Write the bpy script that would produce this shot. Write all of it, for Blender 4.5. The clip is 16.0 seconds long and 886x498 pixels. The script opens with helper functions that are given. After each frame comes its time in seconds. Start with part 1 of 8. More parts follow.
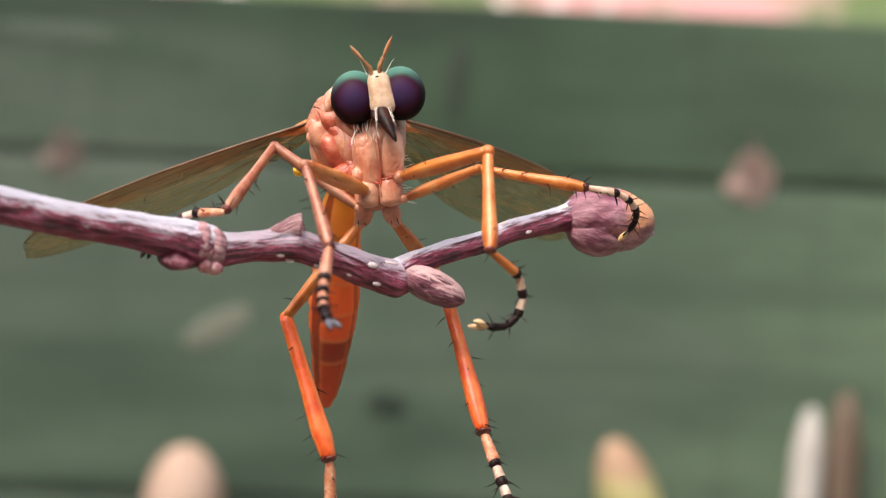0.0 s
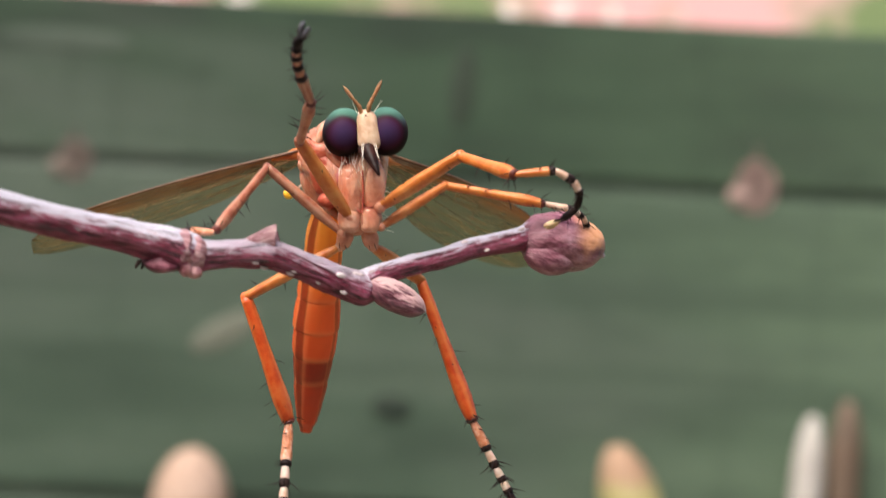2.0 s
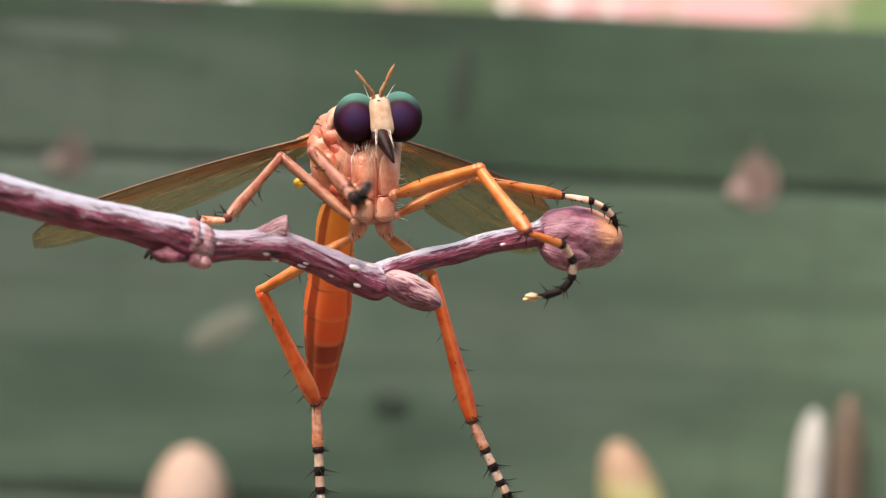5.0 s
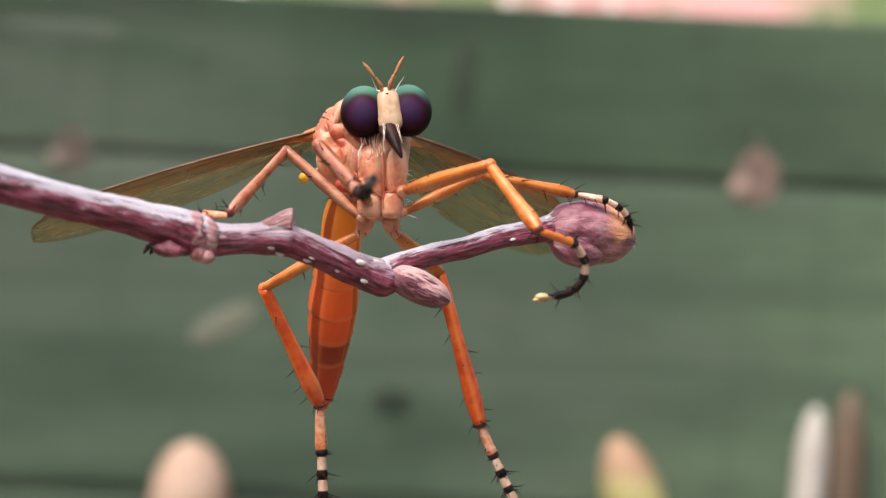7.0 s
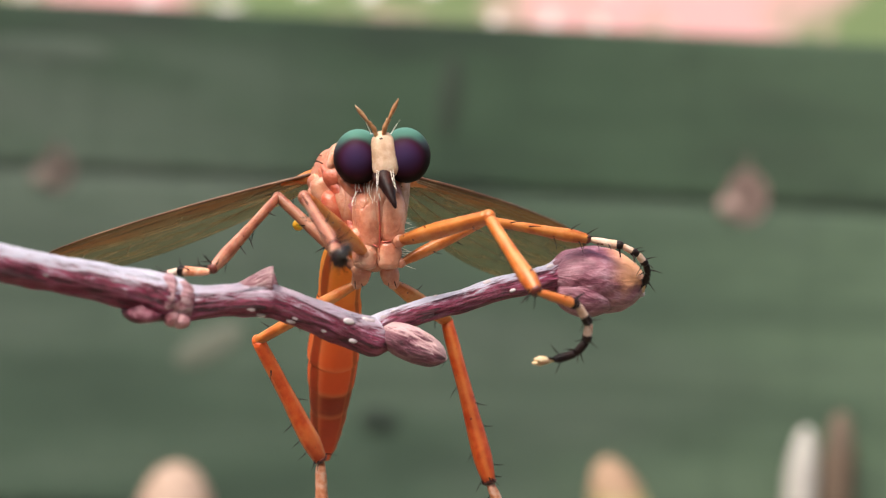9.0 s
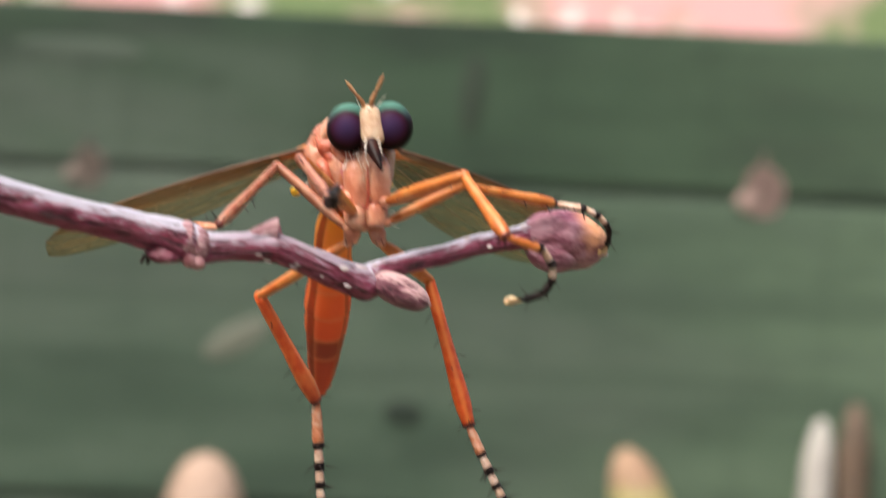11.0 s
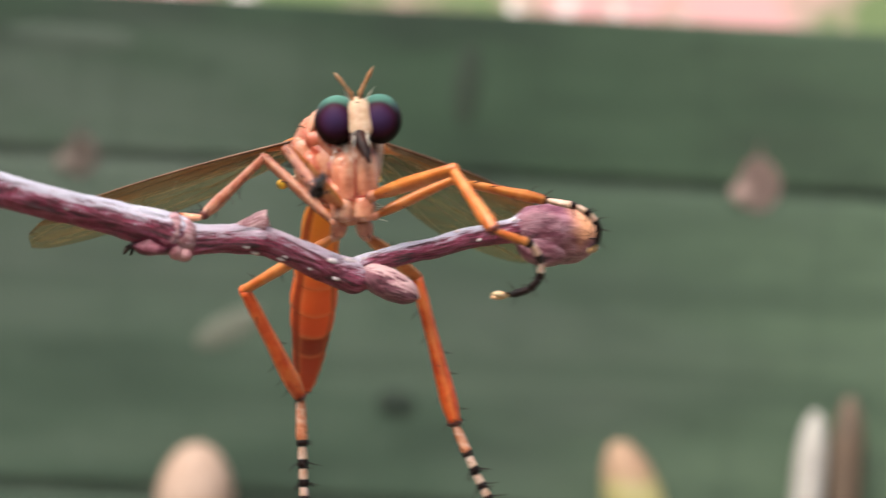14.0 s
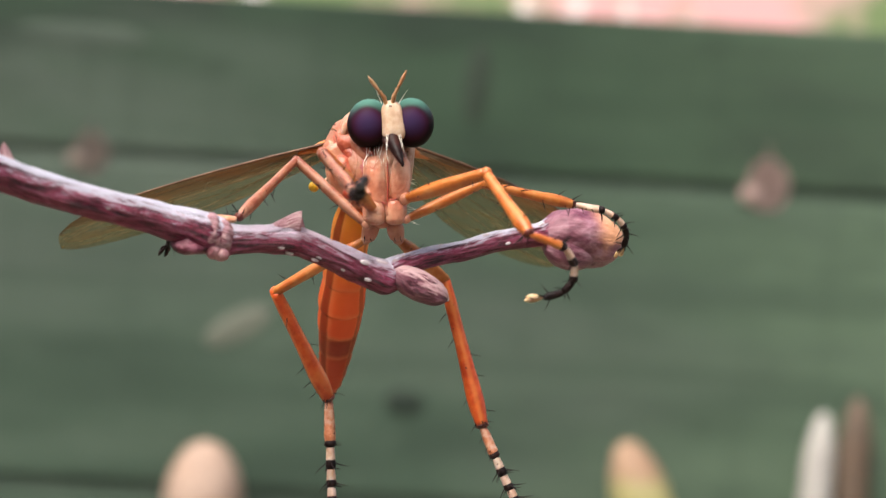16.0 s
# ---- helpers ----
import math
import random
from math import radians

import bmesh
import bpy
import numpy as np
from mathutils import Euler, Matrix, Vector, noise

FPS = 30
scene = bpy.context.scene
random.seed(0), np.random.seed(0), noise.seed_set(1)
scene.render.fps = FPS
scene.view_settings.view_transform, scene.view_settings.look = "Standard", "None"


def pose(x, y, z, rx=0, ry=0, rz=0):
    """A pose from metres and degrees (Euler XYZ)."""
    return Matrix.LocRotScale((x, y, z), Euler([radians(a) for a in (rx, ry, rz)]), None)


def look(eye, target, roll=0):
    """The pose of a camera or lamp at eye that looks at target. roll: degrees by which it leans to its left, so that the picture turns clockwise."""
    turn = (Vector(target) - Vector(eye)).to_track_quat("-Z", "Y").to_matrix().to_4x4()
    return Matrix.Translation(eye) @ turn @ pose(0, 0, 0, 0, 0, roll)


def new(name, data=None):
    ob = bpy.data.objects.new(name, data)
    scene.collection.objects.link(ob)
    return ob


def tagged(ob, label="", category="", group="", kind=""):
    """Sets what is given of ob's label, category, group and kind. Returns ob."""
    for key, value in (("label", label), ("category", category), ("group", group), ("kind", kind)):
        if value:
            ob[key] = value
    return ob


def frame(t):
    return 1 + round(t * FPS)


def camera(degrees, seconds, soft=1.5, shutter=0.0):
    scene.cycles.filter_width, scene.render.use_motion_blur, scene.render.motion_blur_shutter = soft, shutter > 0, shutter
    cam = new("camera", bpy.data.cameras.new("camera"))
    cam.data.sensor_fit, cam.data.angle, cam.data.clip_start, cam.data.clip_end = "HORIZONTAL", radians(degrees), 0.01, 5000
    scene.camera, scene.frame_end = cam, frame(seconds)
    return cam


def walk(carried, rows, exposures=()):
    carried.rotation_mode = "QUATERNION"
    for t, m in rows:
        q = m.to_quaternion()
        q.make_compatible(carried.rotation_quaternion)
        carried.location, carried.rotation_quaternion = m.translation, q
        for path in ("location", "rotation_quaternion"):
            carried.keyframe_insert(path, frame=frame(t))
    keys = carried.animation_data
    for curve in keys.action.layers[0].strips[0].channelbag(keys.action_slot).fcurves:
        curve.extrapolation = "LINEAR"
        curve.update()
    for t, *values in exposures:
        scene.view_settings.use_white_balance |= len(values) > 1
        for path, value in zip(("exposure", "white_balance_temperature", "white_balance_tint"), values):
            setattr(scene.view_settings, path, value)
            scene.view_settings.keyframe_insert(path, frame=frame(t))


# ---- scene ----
def at(x, y, z, rx=0, ry=0, rz=0):
    """A pose from millimetres and degrees."""
    return pose(x * 0.001, y * 0.001, z * 0.001, rx, ry, rz)


# ---- camera ----
cam = camera(28, 16.0, soft=1.2, shutter=0.9)
cam.data.dof.use_dof = True
cam.data.dof.aperture_fstop = 56.0
walk(cam, [
    (0, at(0, 6.271, 1200, 90.09, -2.64, -0.42)), (0.5, at(0, 5.774, 1200, 90.05, -2.73, -0.4)), (1, at(0, 4.606, 1200, 90.14, -2.68, -0.4)),
    (1.5, at(0, 3.303, 1200, 90.34, -2.66, -0.4)), (2, at(0, -0.758, 1200, 90.29, -3, -0.24)), (2.5, at(0, 0.801, 1200, 90.27, -2.69, -0.32)),
    (3, at(0, 1.36, 1200, 90.09, -2.81, -0.22)), (3.5, at(0, 0.722, 1200, 90.1, -2.68, -0.17)), (4, at(0, 3.141, 1200, 90.16, -2.73, -0.28)),
    (6.5, at(0, 2.811, 1200, 90.17, -2.86, -0.23)), (7, at(0, 3.886, 1200, 90.02, -2.83, -0.24)), (7.5, at(0, 9.83, 1200, 89.96, -2.88, -0.51)),
    (8, at(0, 12.165, 1200, 90.26, -2.78, -0.67)), (8.5, at(0, 11.455, 1200, 90.68, -2.84, -0.71)), (11, at(0, -6.914, 1200, 90.46, -2.8, 0.1)),
    (11.5, at(0, -6.11, 1200, 90.24, -2.97, 0.21)), (12, at(0, -7.963, 1200, 90.23, -2.94, 0.18)), (12.5, at(0, -10.186, 1200, 90.26, -2.92, 0.22)),
    (13, at(0, -11.677, 1200, 90.33, -2.9, 0.14)), (13.5, at(0, -9.7, 1200, 90.29, -2.94, 0.08)), (14, at(0, -4.083, 1200, 90.17, -3.1, -0.11)),
    (14.5, at(0, -1.303, 1200, 90.01, -3.23, 0)), (15, at(0, -1.869, 1200, 90.05, -3.02, 0.09)), (15.5, at(0, -3.688, 1200, 90.12, -3.25, 0.1)),
    (16, at(0, -4.946, 1200, 90.13, -3.38, 0.18)),
], [(0.0, 1.00, 6700, 13), (1.0, 0.99, 6700, 13), (1.5, 0.95, 6700, 13), (2.0, 0.97, 6700, 13), (3.0, 1.02, 6700, 13), (4.0, 1.02, 6700, 13),
    (6.5, 1.00, 6700, 13), (8.5, 0.95, 6650, 12), (11.5, 0.95, 6650, 11), (12.5, 0.92, 6650, 11), (13.0, 0.89, 6650, 11), (13.5, 0.91, 6600, 11),
    (14.5, 0.99, 6550, 11), (16.0, 0.97, 6550, 11)])

# ---- world and sun ----
world = bpy.data.worlds.new("overcast")
scene.world = world
world.use_nodes = True
wn = world.node_tree
sky = wn.nodes.new("ShaderNodeTexSky")
sky.sky_type = "NISHITA"
sky.sun_disc = False
sky.sun_elevation = radians(58)
sky.sun_rotation = radians(218)
sky.dust_density = 4.0
wn.nodes["Background"].inputs["Strength"].default_value = 0.12
wn.links.new(sky.outputs["Color"], wn.nodes["Background"].inputs["Color"])
sun = new("sun", bpy.data.lights.new("sun", "SUN"))
sun.data.energy = 3.0
sun.data.angle = radians(45)
sun.data.color = (1.0, 0.95, 0.88)
sun.matrix_world = look((-0.65, -1.05, 3.2), (0, 0, 1.2))
scene.view_settings.exposure = 1.0


# ---- materials ----
class Mat:
    """A node material with short ways to add nodes."""

    def __init__(self, name):
        self.m = bpy.data.materials.new(name)
        self.m.use_nodes = True
        self.t = self.m.node_tree
        self.b = self.t.nodes["Principled BSDF"]
        self.out = self.t.nodes["Material Output"]

    def node(self, kind, **values):
        n = self.t.nodes.new(kind)
        for k, v in values.items():
            n.inputs[k.replace("_", " ")].default_value = v
        return n

    def link(self, a, b):
        self.t.links.new(a, b)

    def put(self, **values):
        for k, v in values.items():
            self.b.inputs[k.replace("_", " ")].default_value = v
        return self

    def coord(self, kind="Object", scale=(1, 1, 1)):
        c = self.t.nodes.new("ShaderNodeTexCoord")
        m = self.node("ShaderNodeMapping", Scale=scale)
        self.link(c.outputs[kind], m.inputs["Vector"])
        return m.outputs["Vector"]

    def noise(self, vec, scale, detail=4.0, rough=0.55, distort=0.0):
        n = self.node("ShaderNodeTexNoise", Scale=scale, Detail=detail, Roughness=rough, Distortion=distort)
        self.link(vec, n.inputs["Vector"])
        return n.outputs["Fac"]

    def ramp(self, fac, *stops):
        r = self.t.nodes.new("ShaderNodeValToRGB")
        e = r.color_ramp.elements
        while len(e) < len(stops):
            e.new(0.5)
        for x, (p, c) in zip(e, stops):
            x.position = p
            x.color = (*c, 1) if len(c) == 3 else c
        self.link(fac, r.inputs["Fac"])
        return r.outputs["Color"]

    def mix(self, fac, a, b, blend="MIX"):
        n = self.t.nodes.new("ShaderNodeMix")
        n.data_type = "RGBA"
        n.blend_type = blend
        for sock, v in ((n.inputs[0], fac), (n.inputs[6], a), (n.inputs[7], b)):
            if isinstance(v, bpy.types.NodeSocket):
                self.link(v, sock)
            elif isinstance(v, tuple):
                sock.default_value = (*v, 1)
            else:
                sock.default_value = v
        return n.outputs[2]

    def math(self, op, a, b=0.0):
        n = self.t.nodes.new("ShaderNodeMath")
        n.operation = op
        for sock, v in zip(n.inputs, (a, b)):
            if isinstance(v, bpy.types.NodeSocket):
                self.link(v, sock)
            else:
                sock.default_value = v
        return n.outputs[0]

    def part_of(self, vec, axis):
        s = self.t.nodes.new("ShaderNodeSeparateXYZ")
        self.link(vec, s.inputs[0])
        return s.outputs[axis]

    def span(self, value, low, high, a=0.0, b=1.0):
        n = self.t.nodes.new("ShaderNodeMapRange")
        n.interpolation_type = "SMOOTHSTEP"
        self.link(value, n.inputs["Value"])
        for k, v in (("From Min", low), ("From Max", high), ("To Min", a), ("To Max", b)):
            n.inputs[k].default_value = v
        return n.outputs["Result"]

    def colour(self, c):
        self.link(c, self.b.inputs["Base Color"])
        return self

    def bump(self, height, strength, distance):
        n = self.node("ShaderNodeBump", Strength=strength, Distance=distance)
        self.link(height, n.inputs["Height"])
        self.link(n.outputs["Normal"], self.b.inputs["Normal"])
        return self


def cuticle(name, low, mid, high, rough=0.38, scale=1500.0, soft=0.2, coat=0.06, relief=0.00004, rim=None, spots=0.0, creases=0.0):
    """Thin, slightly translucent insect cuticle, mottled at two scales. rim: colour of bands painted along a leg to
    imitate its lit edges;
    spots: share of dark bristle sockets; creases: depth of the fine seams between plates."""
    k = Mat(name)
    v = k.coord()
    a = k.noise(v, scale, 5, 0.6)
    fine = k.noise(v, scale * 6, 3, 0.6)
    c = k.ramp(a, (0.36, low), (0.5, mid), (0.64, high))
    c = k.mix(k.math("MULTIPLY", fine, 0.35), c, low)
    height = k.math("ADD", fine, a)
    if rim:
        around = k.part_of(k.coord("UV"), 1)
        for place in (0.12, 0.44, 0.78):
            off = k.math("ABSOLUTE", k.math("SUBTRACT", around, place))
            c = k.mix(k.span(off, 0.080, 0.010, 0.0, 0.28), c, rim)
    if creases:
        warp = k.noise(k.coord("Object", (1.0, 1.0, 0.7)), scale * 0.7, 2, 0.5, 0.8)
        seam = k.span(k.math("ABSOLUTE", k.math("SUBTRACT", warp, 0.5)), 0.0, 0.030)
        c = k.mix(k.math("MULTIPLY", k.math("SUBTRACT", 1.0, seam), creases), c, low)
        height = k.math("ADD", height, k.math("MULTIPLY", seam, 0.35))
    if spots:
        cells = k.node("ShaderNodeTexVoronoi", Scale=4200.0)
        k.link(v, cells.inputs["Vector"])
        chosen = k.span(k.part_of(cells.outputs["Color"], 0), 1.0 - spots, 1.02 - spots)
        c = k.mix(k.math("MULTIPLY", k.span(cells.outputs["Distance"], 0.26, 0.16), chosen), c, (0.10, 0.018, 0.010))
    k.colour(c)
    k.put(Roughness=rough, Subsurface_Weight=soft, Subsurface_Scale=0.0004, Coat_Weight=coat, Coat_Roughness=0.25)
    k.b.inputs["Subsurface Radius"].default_value = (1.0, 0.45, 0.2)
    k.put(Specular_IOR_Level=0.12 if coat == 0.0 else 0.4)
    return k.bump(height, 0.7, relief).m


SKIN = cuticle("pink_cuticle", (0.350, 0.092, 0.045), (0.500, 0.196, 0.108), (0.615, 0.335, 0.222), 0.40, 700, 0.3, 0.18, 0.00008, None, 0.0, 0.25)
COXA = cuticle("pale_pink_cuticle", (0.4659, 0.1586, 0.0875), (0.6272, 0.2891, 0.1787), (0.728, 0.4453, 0.3037), 0.34, 800, 0.2, 0.25, 0.00008, None, 0.0, 0.15)
SADDLE = cuticle("red_cuticle", (0.310, 0.044, 0.021), (0.460, 0.098, 0.048), (0.560, 0.190, 0.108), 0.40, 900, 0.25, 0.25, 0.00010, None, 0.0, 0.30)
LEG_YELLOW = cuticle("amber_leg_cuticle", (0.385, 0.088, 0.011), (0.532, 0.153, 0.025), (0.591, 0.234, 0.067), 0.40, 1000, 0.3, 0.2, 0.00005, (0.68, 0.34, 0.10), 0.10)
LEG_PINK = cuticle("rosy_leg_cuticle", (0.235, 0.066, 0.034), (0.340, 0.126, 0.070), (0.425, 0.205, 0.125), 0.40, 1000, 0.3, 0.2, 0.00005, (0.66, 0.40, 0.28), 0.10)
LEG_RED = cuticle("orange_leg_cuticle", (0.522, 0.058, 0.008), (0.702, 0.108, 0.017), (0.774, 0.182, 0.041), 0.40, 1000, 0.3, 0.2, 0.00005, (0.92, 0.40, 0.10), 0.14)
ANKLE = cuticle("maroon_cuticle", (0.04, 0.008, 0.006), (0.10, 0.018, 0.012), (0.20, 0.045, 0.030), 0.35, 1500)
TARSUS = cuticle("spotted_peach_cuticle", (0.430, 0.125, 0.045), (0.640, 0.265, 0.135), (0.740, 0.460, 0.330), 0.42, 2600, 0.2, 0.1, 0.00005, None, 0.35)
PALE = cuticle("straw_cuticle", (0.462, 0.2785, 0.1806), (0.6048, 0.4213, 0.3192), (0.7056, 0.5735, 0.49), 0.45, 1900, 0.2, 0.1, 0.00005, None, 0.15)
ANTENNA = cuticle("straw_brown_antenna", (0.26, 0.115, 0.045), (0.40, 0.205, 0.088), (0.50, 0.30, 0.155), 0.45, 1800)
FACE = cuticle("cream_face_cuticle", (0.470, 0.301, 0.187), (0.571, 0.399, 0.269), (0.647, 0.489, 0.359), 0.65, 2500)
PAD = cuticle("cream_pad", (0.5049, 0.3179, 0.1377), (0.5967, 0.419, 0.2185), (0.6579, 0.5057, 0.323), 0.5, 2000)
HALTERE = cuticle("yellow_cuticle", (0.70, 0.36, 0.02), (0.85, 0.50, 0.03), (0.92, 0.64, 0.10), 0.35, 1500)
DARK = cuticle("black_brown_cuticle", (0.008, 0.005, 0.005), (0.018, 0.010, 0.009), (0.04, 0.022, 0.018), 0.4, 1800, 0.0, 0.0)
BEAK = cuticle("dark_brown_cuticle", (0.006, 0.003, 0.003), (0.016, 0.006, 0.005), (0.05, 0.015, 0.010), 0.4, 900, 0.0, 0.0)
GREY_PAD = cuticle("grey_pad", (0.030, 0.030, 0.036), (0.065, 0.066, 0.080), (0.13, 0.13, 0.155), 0.4, 1800, 0.0)
HAIR = cuticle("white_bristle", (0.75, 0.66, 0.52), (0.82, 0.75, 0.64), (0.88, 0.83, 0.75), 0.5, 1000, 0.0)


def abdomen_cuticle():
    """Orange belly with a darker red band towards the tail and a red-brown stripe down each flank (UV y runs around)."""
    k = Mat("banded_orange_cuticle")
    v = k.coord()
    x = k.part_of(v, 0)
    n = k.noise(v, 900, 4, 0.6)
    along = k.math("ADD", k.math("MULTIPLY", x, 78.0), k.math("MULTIPLY", n, 0.02))
    base = k.ramp(along, (0.0, (0.95, 0.40, 0.045)), (0.25, (0.97, 0.29, 0.045)), (0.32, (0.97, 0.21, 0.045)), (0.58, (0.94, 0.138, 0.030)), (0.61, (0.33, 0.017, 0.006)),
                  (0.68, (0.35, 0.019, 0.007)), (0.74, (0.60, 0.052, 0.014)), (0.95, (0.74, 0.095, 0.025)))
    dark, pale = (0, 0, 0), (0.5, 0.5, 0.5)
    rims = [(0.0, dark)]
    for place in (0.334, 0.470, 0.595, 0.708):
        rims += [(place - 0.024, dark), (place, pale), (place + 0.016, dark)]
    base = k.mix(k.ramp(along, *rims), base, (0.98, 0.42, 0.15))
    around = k.math("ADD", k.part_of(k.coord("UV"), 1), k.math("MULTIPLY", k.math("SUBTRACT", n, 0.5), 0.02))
    for place, half, deep in ((0.868, 0.030, 0.88), (0.575, 0.016, 0.6)):
        off = k.math("ABSOLUTE", k.math("SUBTRACT", around, place))
        base = k.mix(k.span(off, half * 1.6, half * 3.0, 0.30, 0.0), base, (0.98, 0.46, 0.17))
        base = k.mix(k.span(off, half, half * 1.7, deep, 0.0), base, (0.24, 0.024, 0.010))
    mott = k.noise(v, 2600, 4, 0.6)
    k.colour(k.mix(k.span(mott, 0.45, 0.75, 0.0, 0.25), base, (0.82, 0.11, 0.02)))
    k.put(Roughness=0.42, Subsurface_Weight=0.0, Subsurface_Scale=0.0006, Specular_IOR_Level=0.4)
    k.b.inputs["Subsurface Radius"].default_value = (1.0, 0.4, 0.15)
    k.bump(mott, 0.4, 0.00005)
    glow = k.node("ShaderNodeBsdfTranslucent")
    k.link(k.mix(0.4, base, (1.0, 0.70, 0.40)), glow.inputs["Color"])
    m = k.node("ShaderNodeMixShader", Fac=0.42)
    k.link(k.b.outputs[0], m.inputs[1])
    k.link(glow.outputs[0], m.inputs[2])
    k.link(m.outputs[0], k.out.inputs["Surface"])
    return k.m


def eye_material():
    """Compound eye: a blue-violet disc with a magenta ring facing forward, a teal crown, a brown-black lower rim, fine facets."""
    k = Mat("violet_green_compound_eye")
    v = k.coord()
    x, z = k.part_of(v, 0), k.part_of(v, 2)
    n = k.noise(v, 900, 3)
    low = k.math("ADD", z, 0.00008)
    reach = k.math("SQRT", k.math("ADD", k.math("MULTIPLY", x, x), k.math("MULTIPLY", low, low)))
    reach = k.math("ADD", reach, k.math("MULTIPLY", k.math("SUBTRACT", n, 0.5), 0.00012))
    disc = k.ramp(k.span(reach, 0.0, 0.0011), (0.0, (0.040, 0.023, 0.066)), (0.45, (0.041, 0.017, 0.050)), (0.75, (0.036, 0.009, 0.022)), (1.0, (0.018, 0.005, 0.009)))
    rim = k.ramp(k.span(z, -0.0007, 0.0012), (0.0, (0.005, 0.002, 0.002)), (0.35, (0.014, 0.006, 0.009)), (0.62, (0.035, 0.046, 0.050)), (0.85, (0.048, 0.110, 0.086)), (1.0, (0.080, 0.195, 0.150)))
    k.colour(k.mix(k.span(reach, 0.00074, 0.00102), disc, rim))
    cells = k.node("ShaderNodeTexVoronoi", Scale=16000.0)
    k.link(v, cells.inputs["Vector"])
    k.put(Roughness=0.5, Specular_IOR_Level=0.06)
    return k.bump(cells.outputs["Distance"], 0.25, 0.00001).m


def membrane():
    """Smoky olive-brown wing membrane, see-through, browner along the leading edge, with a glossy crinkle."""
    k = Mat("smoky_wing_membrane")
    v = k.coord()
    x = k.part_of(v, 0)
    y = k.part_of(v, 1)
    n = k.noise(v, 700, 4, 0.6)
    edge = k.span(k.math("ADD", y, k.math("MULTIPLY", n, 0.0004)), -0.0009, 0.0002)
    streak = k.noise(k.coord("Object", (0.22, 2.4, 1)), 1200, 4, 0.6)
    outer = k.span(x, 0.007, 0.013, 0.0, -0.12)
    thick = k.math("ADD", k.math("MULTIPLY", edge, 0.42), k.math("ADD", k.math("MULTIPLY", n, 0.15), k.span(streak, 0.40, 0.68, 0.0, 0.30)))
    tint = k.mix(thick, (0.84, 0.79, 0.60), (0.56, 0.36, 0.16))
    see = k.node("ShaderNodeBsdfTransparent")
    k.link(tint, see.inputs["Color"])
    k.colour(k.mix(edge, k.mix(k.span(streak, 0.40, 0.60), (0.27, 0.215, 0.105), (0.40, 0.31, 0.16)), (0.34, 0.165, 0.060)))
    k.put(Roughness=0.22)
    k.bump(k.math("ADD", k.noise(k.coord("Object", (1, 4, 1)), 900, 3), k.noise(k.coord("Object", (0.4, 1.5, 1)), 500, 2)), 0.6, 0.00010)
    m = k.node("ShaderNodeMixShader")
    k.link(k.math("SUBTRACT", k.math("ADD", k.math("MULTIPLY", thick, 0.75), 0.20), outer), m.inputs[0])
    k.link(see.outputs[0], m.inputs[1])
    k.link(k.b.outputs[0], m.inputs[2])
    k.link(m.outputs[0], k.out.inputs["Surface"])
    return k.m


def bark(name, dark, mid, light, tip=None, pale_top=None, fine=1.0, relief=0.00035):
    """Fibrous purple-brown bark whose grain runs along the stem (UV x), its upper side painted paler, on the twig as a
    sky highlight.
    """
    k = Mat(name)
    uv = k.coord("UV", (1, 1, 1))
    grain = k.noise(k.coord("UV", (0.22, 7.0 * fine, 1)), 3.0, 6, 0.64, 0.5)
    fibre = k.noise(k.coord("UV", (0.55, 17 * fine, 1)), 4.0, 4, 0.65, 0.4)
    blot = k.noise(k.coord(), 420, 4, 0.6)
    grit = k.noise(k.coord(), 3200, 3, 0.6)
    c = k.ramp(grain, (0.40, dark), (0.50, mid), (0.64, light))
    c = k.mix(k.span(blot, 0.5, 0.66, 0, 0.25), c, light)
    c = k.mix(k.span(fibre, 0.50, 0.61, 0, 0.42), c, dark)
    c = k.mix(k.span(grit, 0.58, 0.70, 0, 0.30), c, light)
    # On the twig this colour stands in for whitish skylight gloss along the top.
    if pale_top:
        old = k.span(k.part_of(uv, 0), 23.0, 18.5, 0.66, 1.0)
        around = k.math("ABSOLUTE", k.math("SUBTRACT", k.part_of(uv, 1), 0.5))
        ragged = k.math("ADD", around, k.math("ADD", k.math("MULTIPLY", k.math("SUBTRACT", grain, 0.5), 0.45), k.math("MULTIPLY", k.math("SUBTRACT", fibre, 0.5), 0.25)))
        c = k.mix(k.math("MULTIPLY", old, k.span(ragged, 0.27, 0.38, 0, 0.90)), c, pale_top)
    if tip:
        x = k.part_of(uv, 0)
        side = k.part_of(k.coord("Object"), 2)
        w = k.math("ADD", k.math("MULTIPLY", blot, 1.6), k.math("MULTIPLY", side, 260.0))
        c = k.mix(k.math("MULTIPLY", k.span(x, 2.0, 3.6), k.span(w, 0.85, 1.30)), c, tip)
    k.colour(c)
    k.put(Roughness=0.40, Specular_IOR_Level=0.45, Coat_Weight=0.08, Coat_Roughness=0.3)
    h = k.math("ADD", grain, k.math("ADD", k.math("MULTIPLY", fibre, 0.6), k.math("MULTIPLY", grit, 0.25)))
    return k.bump(h, 1.0, relief).m


